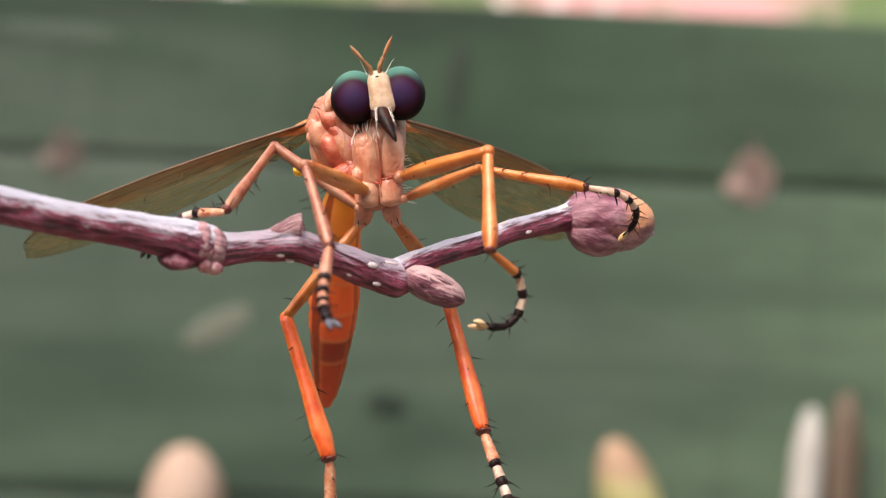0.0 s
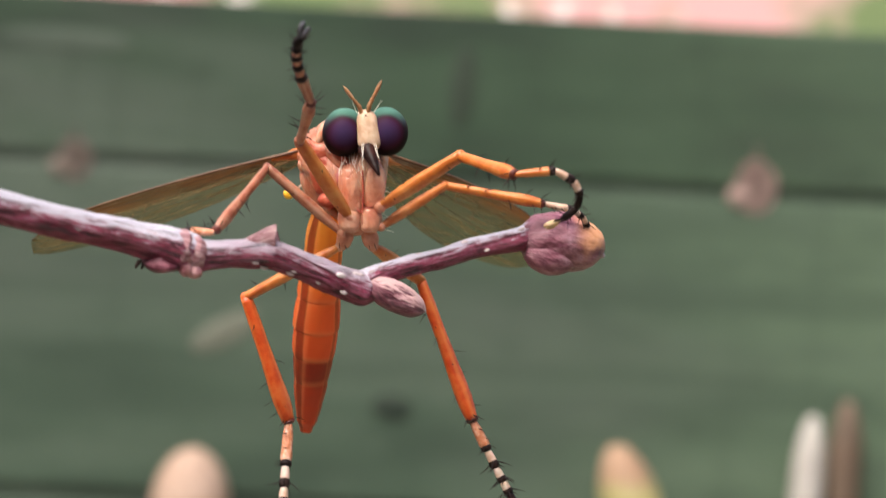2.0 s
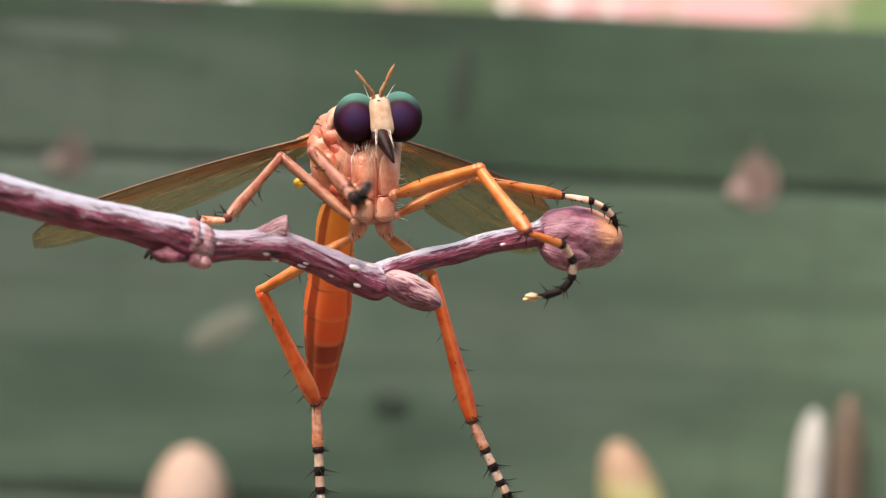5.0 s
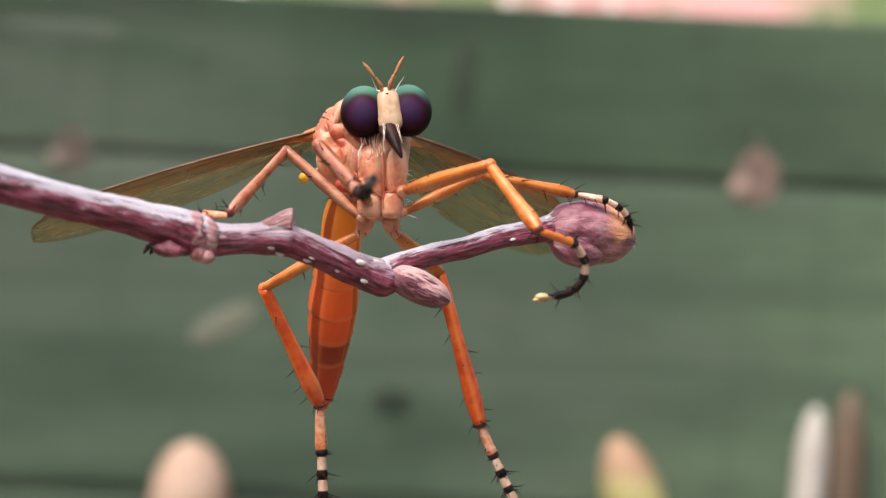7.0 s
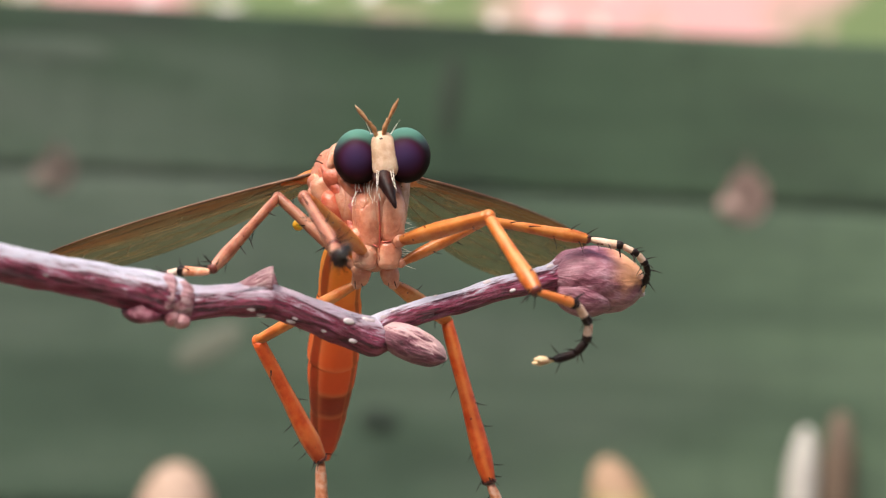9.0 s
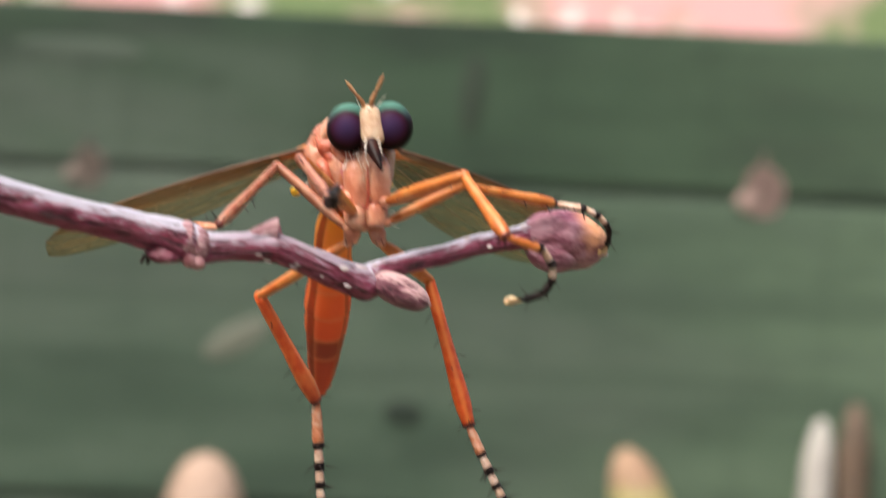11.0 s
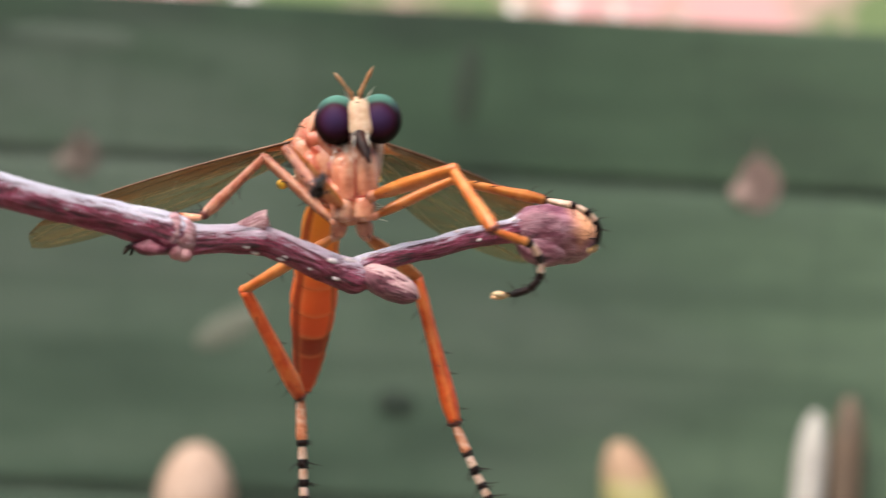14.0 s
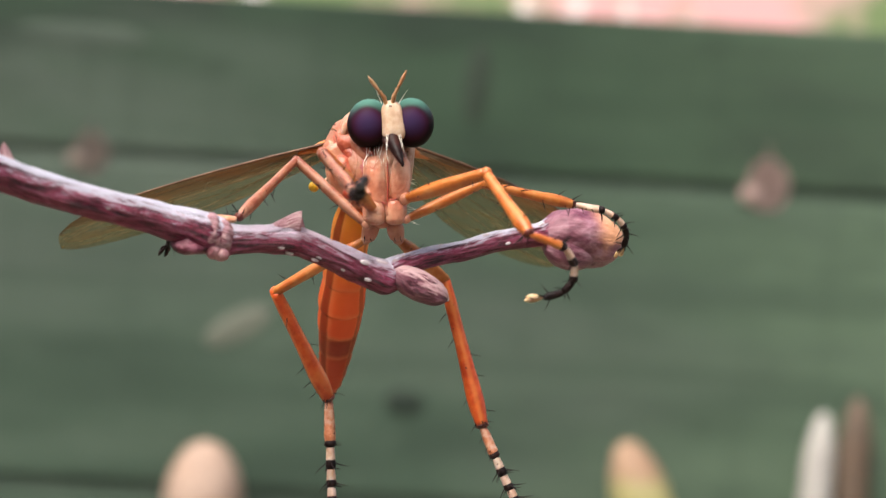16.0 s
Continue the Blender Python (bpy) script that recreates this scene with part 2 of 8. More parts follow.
ABDOMEN = abdomen_cuticle()
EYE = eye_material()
WING = membrane()
ROSE = cuticle("rosy_purple_cuticle", (0.34, 0.075, 0.075), (0.48, 0.135, 0.125), (0.64, 0.26, 0.24), 0.34, 900, 0.2, 0.25, 0.00009)
SUTURE = cuticle("dark_red_seam", (0.30, 0.045, 0.03), (0.42, 0.08, 0.05), (0.52, 0.14, 0.09), 0.5, 1100)
VEIN = cuticle("pale_brown_vein", (0.13, 0.075, 0.032), (0.20, 0.125, 0.055), (0.36, 0.26, 0.15), 0.4, 800, 0.0)
COSTA = cuticle("brown_costal_vein", (0.078, 0.03, 0.0108), (0.132, 0.054, 0.021), (0.192, 0.09, 0.036), 0.45, 800, 0.0)
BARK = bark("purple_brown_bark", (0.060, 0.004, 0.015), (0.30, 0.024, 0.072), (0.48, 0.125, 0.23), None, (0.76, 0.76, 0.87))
BUD = bark("plum_bud_scale", (0.13, 0.030, 0.052), (0.24, 0.082, 0.112), (0.44, 0.24, 0.285), (0.76, 0.36, 0.18), None, 0.7, 0.00012)
SCAR = bark("pinkish_scar_bark", (0.24, 0.065, 0.085), (0.56, 0.30, 0.32), (0.82, 0.62, 0.61))
SIDE_BUD = bark("two_toned_bud_scale", (0.085, 0.014, 0.030), (0.20, 0.050, 0.078), (0.42, 0.20, 0.24), None, (0.66, 0.43, 0.42), 0.7, 0.00018)
NODE_DARK = cuticle("dark_plum_node", (0.05, 0.006, 0.014), (0.15, 0.028, 0.048), (0.34, 0.12, 0.16), 0.42, 900, 0.0, 0.08, 0.0002)
NODE_PINK = cuticle("pink_node_wood", (0.30, 0.10, 0.115), (0.54, 0.28, 0.29), (0.78, 0.55, 0.54), 0.45, 900, 0.0, 0.06, 0.0002)
LENTICEL = cuticle("white_lenticel", (0.46, 0.34, 0.36), (0.66, 0.56, 0.57), (0.80, 0.73, 0.72), 0.7, 2200, 0.0)


def painted_wood(name, dark, mid, light, end_tint=0.0):
    """Weathered green paint on sawn boards: long grain, blotches, algae; paler and greener towards one end."""
    k = Mat(name)
    v = k.coord()
    grain = k.noise(k.coord("Object", (2, 30, 30)), 6.0, 5, 0.6, 0.3)
    blot = k.noise(k.coord("Object", (5, 9, 16)), 1.6, 5, 0.6)
    big = k.noise(k.coord("Object", (2.5, 4, 9)), 1.0, 3)
    drips = k.noise(k.coord("Object", (40, 9, 3)), 1.5, 4, 0.6)
    c = k.ramp(blot, (0.38, dark), (0.5, mid), (0.62, light))
    c = k.mix(k.span(grain, 0.5, 0.72, 0, 0.45), c, dark)
    c = k.mix(k.span(big, 0.47, 0.62, 0, 0.6), c, (0.076, 0.102, 0.078))
    c = k.mix(k.span(k.math("ADD", k.part_of(v, 0), k.math("MULTIPLY", blot, 0.25)), 0.10, 0.36, 0, end_tint), c, (0.094, 0.148, 0.088))
    patch = k.noise(k.coord("Object", (16, 9, 34)), 1.5, 4, 0.6)
    c = k.mix(k.span(patch, 0.52, 0.68, 0, 0.45), c, light)
    c = k.mix(k.span(patch, 0.46, 0.30, 0, 0.40), c, dark)
    lines = k.noise(k.coord("Object", (1.5, 9, 42)), 1.7, 4, 0.6)
    c = k.mix(k.span(lines, 0.52, 0.66, 0, 0.45), c, dark)
    c = k.mix(k.span(lines, 0.46, 0.34, 0, 0.30), c, light)
    c = k.mix(k.span(drips, 0.52, 0.70, 0, 0.22), c, dark)
    k.colour(c)
    k.put(Roughness=0.75)
    return k.bump(grain, 0.5, 0.0008).m


GREEN = painted_wood("weathered_green_paint", (0.0252, 0.0506, 0.0305), (0.0384, 0.0708, 0.0438), (0.0560, 0.0900, 0.0600), 0.7)
GREEN_TOP = painted_wood("deep_green_paint", (0.0092, 0.0268, 0.0124), (0.0143, 0.0408, 0.0176), (0.0212, 0.0522, 0.0248), 0.42)
BACKING = painted_wood("backing_green_paint", (0.0324, 0.0540, 0.0360), (0.0450, 0.0710, 0.0480), (0.0603, 0.0840, 0.0600))


def matt(name, dark, light, scale=60.0, rough=0.7):
    k = Mat(name)
    k.colour(k.ramp(k.noise(k.coord(), scale, 5, 0.6), (0.32, dark), (0.68, light)))
    k.put(Roughness=rough)
    return k.bump(k.noise(k.coord(), scale * 5, 4), 0.4, 0.0006).m


LEAF_PINK = matt("salmon_dry_leaf", (0.271, 0.179, 0.152), (0.335, 0.238, 0.206))
LEAF_BROWN = matt("grey_brown_dry_leaf", (0.143, 0.110, 0.091), (0.198, 0.160, 0.132))
STEM_SALMON = matt("salmon_cane", (0.333, 0.227, 0.167), (0.454, 0.333, 0.262), 45)
STEM_WHITE = matt("bleached_cane", (0.325, 0.305, 0.275), (0.455, 0.440, 0.405), 45)
STEM_BROWN = matt("brown_cane", (0.083, 0.061, 0.041), (0.135, 0.086, 0.057), 40)


def two_toned_cane():
    """Straw-yellow cane, still greenish below, dried to tan at its cut top."""
    k = Mat("straw_yellow_cane")
    v = k.coord()
    n = k.noise(v, 60, 4, 0.6)
    z = k.math("ADD", k.part_of(v, 2), k.math("MULTIPLY", k.math("SUBTRACT", n, 0.5), 0.012))
    tan = k.ramp(n, (0.32, (0.270, 0.160, 0.098)), (0.68, (0.350, 0.230, 0.145)))
    straw = k.ramp(n, (0.32, (0.300, 0.265, 0.105)), (0.68, (0.390, 0.365, 0.165)))
    k.colour(k.mix(k.span(z, 1.107, 1.115), straw, tan))
    k.put(Roughness=0.7)
    return k.bump(k.noise(v, 220, 4), 0.4, 0.0006).m


STEM_YELLOW = two_toned_cane()
KNOT = matt("dark_knot", (0.0035, 0.013, 0.006), (0.008, 0.022, 0.011), 200)
STAIN = matt("dark_green_stain", (0.011, 0.025, 0.012), (0.019, 0.037, 0.019), 120)
SCUFF = matt("pale_scuffed_paint", (0.097, 0.111, 0.081), (0.136, 0.146, 0.111), 90)
WALL = matt("plain_render", (0.30, 0.29, 0.26), (0.42, 0.40, 0.36), 4.0, 0.9)
GROUND = matt("pale_bounce_ground", (0.20, 0.17, 0.12), (0.38, 0.33, 0.25), 3.0, 0.9)


def distance_material():
    """A bright, far garden: pink blossom, pale sky gaps and foliage."""
    k = Mat("far_pink_garden")
    a = k.noise(k.coord("Object", (1, 1, 1)), 1.9, 3, 0.5)
    b = k.noise(k.coord("Object", (1.2, 1, 1)), 4.0, 3, 0.5)
    x = k.part_of(k.coord(), 0)
    a = k.math("SUBTRACT", a, k.span(x, 1.1, 1.7, 0.0, 0.09))
    b = k.math("SUBTRACT", b, k.span(x, 0.6, 1.2, 0.0, 0.12))
    c = k.ramp(a, (0.40, (0.12, 0.17, 0.07)), (0.48, (0.34, 0.26, 0.20)), (0.58, (0.56, 0.30, 0.29)))
    c = k.mix(k.span(b, 0.54, 0.67), c, (0.90, 0.82, 0.79))
    k.colour(c)
    # Emission is added to lift the garden's brightness; nothing there is a lamp.
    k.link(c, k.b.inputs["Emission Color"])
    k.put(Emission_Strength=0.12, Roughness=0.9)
    return k.m


DISTANCE = distance_material()


# ---- mesh helpers (millimetres for the insect and the twig) ----
def part(name, bm, material, parent=None, label="", unit=0.001, smooth=True):
    """Links a bmesh as one mesh object under a thing or a part."""
    me = bpy.data.meshes.new(name)
    bmesh.ops.recalc_face_normals(bm, faces=bm.faces)
    bmesh.ops.scale(bm, vec=(unit, unit, unit), verts=bm.verts)
    bm.to_mesh(me)
    bm.free()
    for p in me.polygons:
        p.use_smooth = smooth
    me.materials.append(material)
    ob = new(name, me)
    ob.parent = parent
    return tagged(ob, label)


def thing(name, m, label, category, kind="", group=""):
    ob = new(name)
    ob.matrix_basis = m
    ob.empty_display_size = 0.002
    return tagged(ob, label, category, group, kind)


def smooth_path(points, step=6):
    """Catmull-Rom through rows of numbers of any width."""
    p = [np.array(q, float) for q in points]
    p = [2 * p[0] - p[1]] + p + [2 * p[-1] - p[-2]]
    out = []
    for i in range(1, len(p) - 2):
        for s in range(step):
            t = s / step
            a, b, c, d = p[i - 1:i + 3]
            out.append(0.5 * (2 * b + (c - a) * t + (2 * a - 5 * b + 4 * c - d) * t * t + (3 * b - a - 3 * c + d) * t ** 3))
    out.append(p[-2])
    return out


def tube(bm, points, step=6, sides=14, rough=0.0, flat=1.0, seed=0, lobes=0.0, ridges=0.0):
    """Sweeps a ring along rows of (x, y, z, radius). Closed at both ends. UV x runs along in millimetres, UV y around."""
    rows = smooth_path(points, step) if step > 1 else [np.array(q, float) for q in points]
    uvl = bm.loops.layers.uv.verify()
    side = None
    rings, run, length = [], [], 0.0
    for i, q in enumerate(rows):
        a, b = rows[max(i - 1, 0)], rows[min(i + 1, len(rows) - 1)]
        ahead = Vector((b - a)[:3]).normalized()
        if side is None:
            side = ahead.cross(Vector((0, 1, 0)) if abs(ahead.y) < 0.9 else Vector((0, 0, 1))).normalized()
        side = (side - ahead * side.dot(ahead)).normalized()
        up = ahead.cross(side)
        if i:
            length += float(np.linalg.norm((q - rows[i - 1])[:3]))
        run.append(length)
        ring = []
        for j in range(sides):
            g = 2 * math.pi * j / sides
            r = q[3] * (1 + lobes * math.sin(5 * g + 0.4 * length))
            d = side * (math.cos(g) * flat) + up * math.sin(g)
            v = Vector(q[:3])
            if ridges:
                r *= 1 + ridges * noise.noise((math.cos(g) * 3.2, math.sin(g) * 3.2, length * 0.45 + seed)) + 0.5 * ridges * noise.noise((math.cos(g) * 7, math.sin(g) * 7, length * 0.9 + seed))
            if rough:
                r *= 1 + rough * noise.noise((v + d * q[3] * 2) * 0.9 + Vector((seed, 0, 0))) + rough * 0.6 * noise.noise((v + d) * 3.1)
            ring.append(bm.verts.new(v + d * r))
        rings.append(ring)
    for i in range(len(rings) - 1):
        for j in range(sides):
            k = (j + 1) % sides
            f = bm.faces.new((rings[i][j], rings[i][k], rings[i + 1][k], rings[i + 1][j]))
            for loop, (u, w) in zip(f.loops, ((run[i], j), (run[i], j + 1), (run[i + 1], j + 1), (run[i + 1], j))):
                loop[uvl].uv = (u, w / sides)
    bm.faces.new(rings[0])
    bm.faces.new(list(reversed(rings[-1])))
    return bm


def pod(bm, base, tip, fat, profile, sides=20, rough=0.03, seed=0.0):
    """A swollen body from base to tip; profile: rows of (share of length, share of fat)."""
    a, b = Vector(base), Vector(tip)
    rows = [(*a.lerp(b, s), max(fat * w, 0.01)) for s, w in profile]
    return tube(bm, rows, 4, sides, rough, 1.0, seed)


def ball(bm, centre, size, turn=(0, 0, 0), u=24, v=16, rough=0.0, seed=0.0):
    m = Matrix.Translation(centre) @ Euler([radians(a) for a in turn]).to_matrix().to_4x4() @ Matrix.Diagonal((*size, 1))
    made = bmesh.ops.create_uvsphere(bm, u_segments=u, v_segments=v, radius=1, matrix=m)
    if rough:
        for w in made["verts"]:
            d = (w.co - Vector(centre))
            w.co += d * rough * noise.noise(w.co * 1.3 + Vector((seed, 0, 0)))
    return bm


def fresh():
    return bmesh.new()


def spine_mesh(name, length, radius, material):
    """One curved bristle along local z."""
    bm = tube(fresh(), [(0, 0, 0, radius), (0.04 * length, 0, 0.4 * length, radius * 0.75), (0.14 * length, 0, 0.8 * length, radius * 0.4),
                        (0.22 * length, 0, length, radius * 0.08)], 2, 5)
    me = bpy.data.meshes.new(name)
    bmesh.ops.scale(bm, vec=(0.001, 0.001, 0.001), verts=bm.verts)
    bm.to_mesh(me)
    bm.free()
    for p in me.polygons:
        p.use_smooth = True
    me.materials.append(material)
    return me


BRISTLE = spine_mesh("bristle", 0.62, 0.034, DARK)
HIND_SPINE = spine_mesh("hind_spine", 0.86, 0.042, DARK)
SHORT_BRISTLE = spine_mesh("short_bristle", 0.46, 0.034, DARK)
PALE_HAIR = spine_mesh("pale_hair", 0.75, 0.022, HAIR)


def bristle(mesh, parent, where, way, name="bristle"):
    """A single bristle at a place on its part (millimetres), pointing along way."""
    ob = new(name, mesh)
    ob.parent = parent
    q = Vector(way).normalized().to_track_quat("Z", "Y").to_matrix().to_4x4()
    ob.matrix_basis = Matrix.Translation(Vector(where) * 0.001) @ q
    return ob


# ---- fence, ground and distance ----
FRONT = 0.750
BOARD_LOW = [1.237, 1.0955, 0.953, 0.8105, 0.668, 0.5255, 0.383, 0.2405, 0.098]


def board_mesh(bm, low, high, seed, wavy=0.0):
    """A long sawn board with softened, slightly uneven edges."""
    n = 110
    rows = []
    for i in range(n + 1):
        x = -2.39 + 4.78 * i / n
        top = high + wavy * (noise.noise((x * 22, seed, 0)) + 0.5 * noise.noise((x * 60, seed, 3)))
        bot = low + 0.0006 * noise.noise((x * 15, seed, 7))
        e = 0.0007
        rows.append([bm.verts.new(v) for v in ((x, FRONT + e, bot), (x, FRONT, bot + 1.3 * e), (x, FRONT, top - 1.3 * e), (x, FRONT + e, top), (x, FRONT + 0.0032, top), (x, FRONT + 0.0032, bot))])
    for a, b in zip(rows, rows[1:]):
        for j in range(6):
            k = (j + 1) % 6
            bm.faces.new((a[j], a[k], b[k], b[j]))
    bm.faces.new(rows[0])
    bm.faces.new(list(reversed(rows[-1])))
    return bm


def slab(bm, x0, x1, y0, y1, z0, z1, edge=0.004):
    made = bmesh.ops.create_cube(bm, size=1)
    for v in made["verts"]:
        v.co = Vector(((x0 + x1) / 2 + v.co.x * (x1 - x0), (y0 + y1) / 2 + v.co.y * (y1 - y0), (z0 + z1) / 2 + v.co.z * (z1 - z0)))
    bmesh.ops.bevel(bm, geom=bm.edges[:], offset=edge, segments=2, affect="EDGES")
    return bm


def build_fence():
    fence = thing("fence", pose(0, 0, 0), "weathered dark green painted wooden board fence", "fence", "structure")
    part("board", board_mesh(fresh(), BOARD_LOW[0] - 0.0006, 1.3038, 1.0, 0.0012), GREEN_TOP, fence, "narrow green top board with a wavy worn edge", 1.0, False)
    for i, low in enumerate(BOARD_LOW[1:]):
        part("board", board_mesh(fresh(), low, low + 0.1359, 5.0 + i), GREEN, fence, "", 1.0, False)
    part("backing_panel", slab(fresh(), -2.39, 2.39, FRONT + 0.0024, FRONT + 0.020, 0.02, 1.27), BACKING, fence, "", 1.0, False)
    for x in (-2.3, -1.2, 0.0, 1.2, 2.3):
        part("post", slab(fresh(), x - 0.045, x + 0.045, FRONT + 0.022, FRONT + 0.112, 0.0, 1.28), GREEN, fence, "", 1.0, False)
    part("knot", ball(fresh(), (-0.0151, FRONT + 0.001, 1.1352), (0.0105, 0.0018, 0.0070), (0, 8, 0)), KNOT, fence, "dark knot hole in the board", 1.0)
    part("stain", ball(fresh(), (0.008, FRONT, 1.272), (0.0055, 0.0006, 0.017), (0, 4, 0), 20, 12, 0.3, 5), STAIN, fence, "faint dark vertical stain", 1.0)
    for x, z, w, h, a in ((-0.0875, 1.1640, 0.0165, 0.0064, -30), (-0.160, 1.284, 0.032, 0.0055, 2)):
        part("scuff", ball(fresh(), (x, FRONT, z), (w, 0.0006, h), (0, a, 0), 20, 10, 0.35, x * 90), SCUFF if z < 1.2 else BACKING, fence, "pale scuffed patch of paint", 1.0)


build_fence()
# The ground is out of view; its pale colour bounces fill onto undersides.
ground = part("ground", slab(fresh(), -60, 60, -60, 60, -0.3, 0.0, 0.01), GROUND, None, "", 1.0, False)
tagged(ground, "unseen ground below the fence, pale to bounce light up", "ground", "", "structure")
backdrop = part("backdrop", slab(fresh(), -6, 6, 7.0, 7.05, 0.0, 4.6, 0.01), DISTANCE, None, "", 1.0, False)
tagged(backdrop, "bright far garden with pink blossom behind the fence", "backdrop", "", "structure")


# Unseen walls added to cut the low sky and bounce soft front fill.
for name, box in (("added_wall_behind", (-2.55, 2.55, -2.35, -2.2, 0.0, 2.9)), ("added_wall_west", (-2.55, -2.4, -2.2, 0.80, 0.0, 2.4)), ("added_wall_east", (2.4, 2.55, -2.2, 0.80, 0.0, 2.4))):
    tagged(part(name, slab(fresh(), *box, 0.01), WALL, None, "", 1.0, False), "unseen plain rendered wall added to block low sky light", "wall", "", "structure")


def dry_leaf(x, z, wide, high, material, label, seed):
    """A curled dry leaf wedged upright in the gap between two boards."""
    bm = fresh()
    nu, nv = 14, 14
    grid = []
    for i in range(nu + 1):
        t = i / nu
        half = wide * max(0.20 * (1 - t), math.sqrt(max(0.0, 1 - ((t - 0.36) / 0.40) ** 2))) + 0.0003
        row = []
        for j in range(nv + 1):
            s = 2 * j / nv - 1
            curl = 0.07 * wide * (1 - s * s)
            w = half * (1 + 0.25 * noise.noise((t * 3, s * 2, seed)))
            row.append(bm.verts.new((s * w, -0.0003 - curl * (1 - 0.5 * t), (t - 0.42) * high)))
        grid.append(row)
    for i in range(nu):
        for j in range(nv):
            bm.faces.new((grid[i][j], grid[i][j + 1], grid[i + 1][j + 1], grid[i + 1][j]))
    bmesh.ops.solidify(bm, geom=bm.faces[:], thickness=0.0008)
    leaf = thing("dry_leaf", pose(x, FRONT, z), label, "leaf")
    part("blade", bm, material, leaf, "", 1.0)
    part("stalk", tube(fresh(), [(0, 0.002, -0.5 * high, 0.0010), (0, 0.0, -0.44 * high, 0.0011), (0, -0.0006, -0.40 * high, 0.0008)], 4, 8), LEAF_BROWN, leaf, "", 1.0)
    part("side_lobe", ball(fresh(), (-wide * 0.85, -0.0008, -high * 0.22), (wide * 0.55, 0.0012, high * 0.14), (0, 25, 0), 14, 10, 0.3, seed), material, leaf, "", 1.0)


dry_leaf(0.1335, 1.2385, 0.0086, 0.028, LEAF_PINK, "salmon pink dry leaf wedged between fence boards", 2.0)
dry_leaf(-0.1545, 1.2350, 0.0075, 0.022, LEAF_BROWN, "grey-brown dry leaf wedged between fence boards", 8.0)


def cane(x, y, top, r, lean, material, label, grow=1.0, high=0.022):
    """A cut cane standing in the soil with a rounded, weathered top."""
    dome = [(high * k / 12, math.sqrt(max(0.0, 1 - (1 - k / 12) ** 2)) * (0.86 + 0.14 * k / 12) + 0.02) for k in range(13)]
    rows = [(x + lean * s, y, top - s, r * w * (1 + (grow - 1) * min(1.0, s / 0.05))) for s, w in dome + [(0.05, 1.0), (0.10, 1.0), (0.4, 1.0), (top, 1.0)]]
    c = thing("garden_cane", pose(0, 0, 0), label, "cane", "", "canes in front of the fence")
    part("shaft", tube(fresh(), rows, 1, 24, 0.0, 1.0, x * 50), material, c, "", 1.0)
    for z in (0.3, 0.62, 0.9):
        part("joint", tube(fresh(), [(x + lean * (top - z), y, z - 0.004, r * grow), (x + lean * (top - z), y, z, r * grow * 1.12), (x + lean * (top - z), y, z + 0.004, r * grow)], 3, 16), material, c, "", 1.0)


cane(-0.0952, 0.728, 1.1172, 0.0158, 0.01, STEM_SALMON, "thick salmon-coloured cane with a rounded cut top")
cane(0.0775, 0.733, 1.1268, 0.0112, 0.34, STEM_YELLOW, "leaning straw-yellow cane with a rounded top", 1.15)
cane(0.1608, 0.739, 1.1430, 0.0062, -0.05, STEM_WHITE, "bleached whitish cane with a narrow rounded top", 1.1)
cane(0.1750, 0.739, 1.1500, 0.0070, -0.02, STEM_BROWN, "brown weathered cane beside a bleached cane")


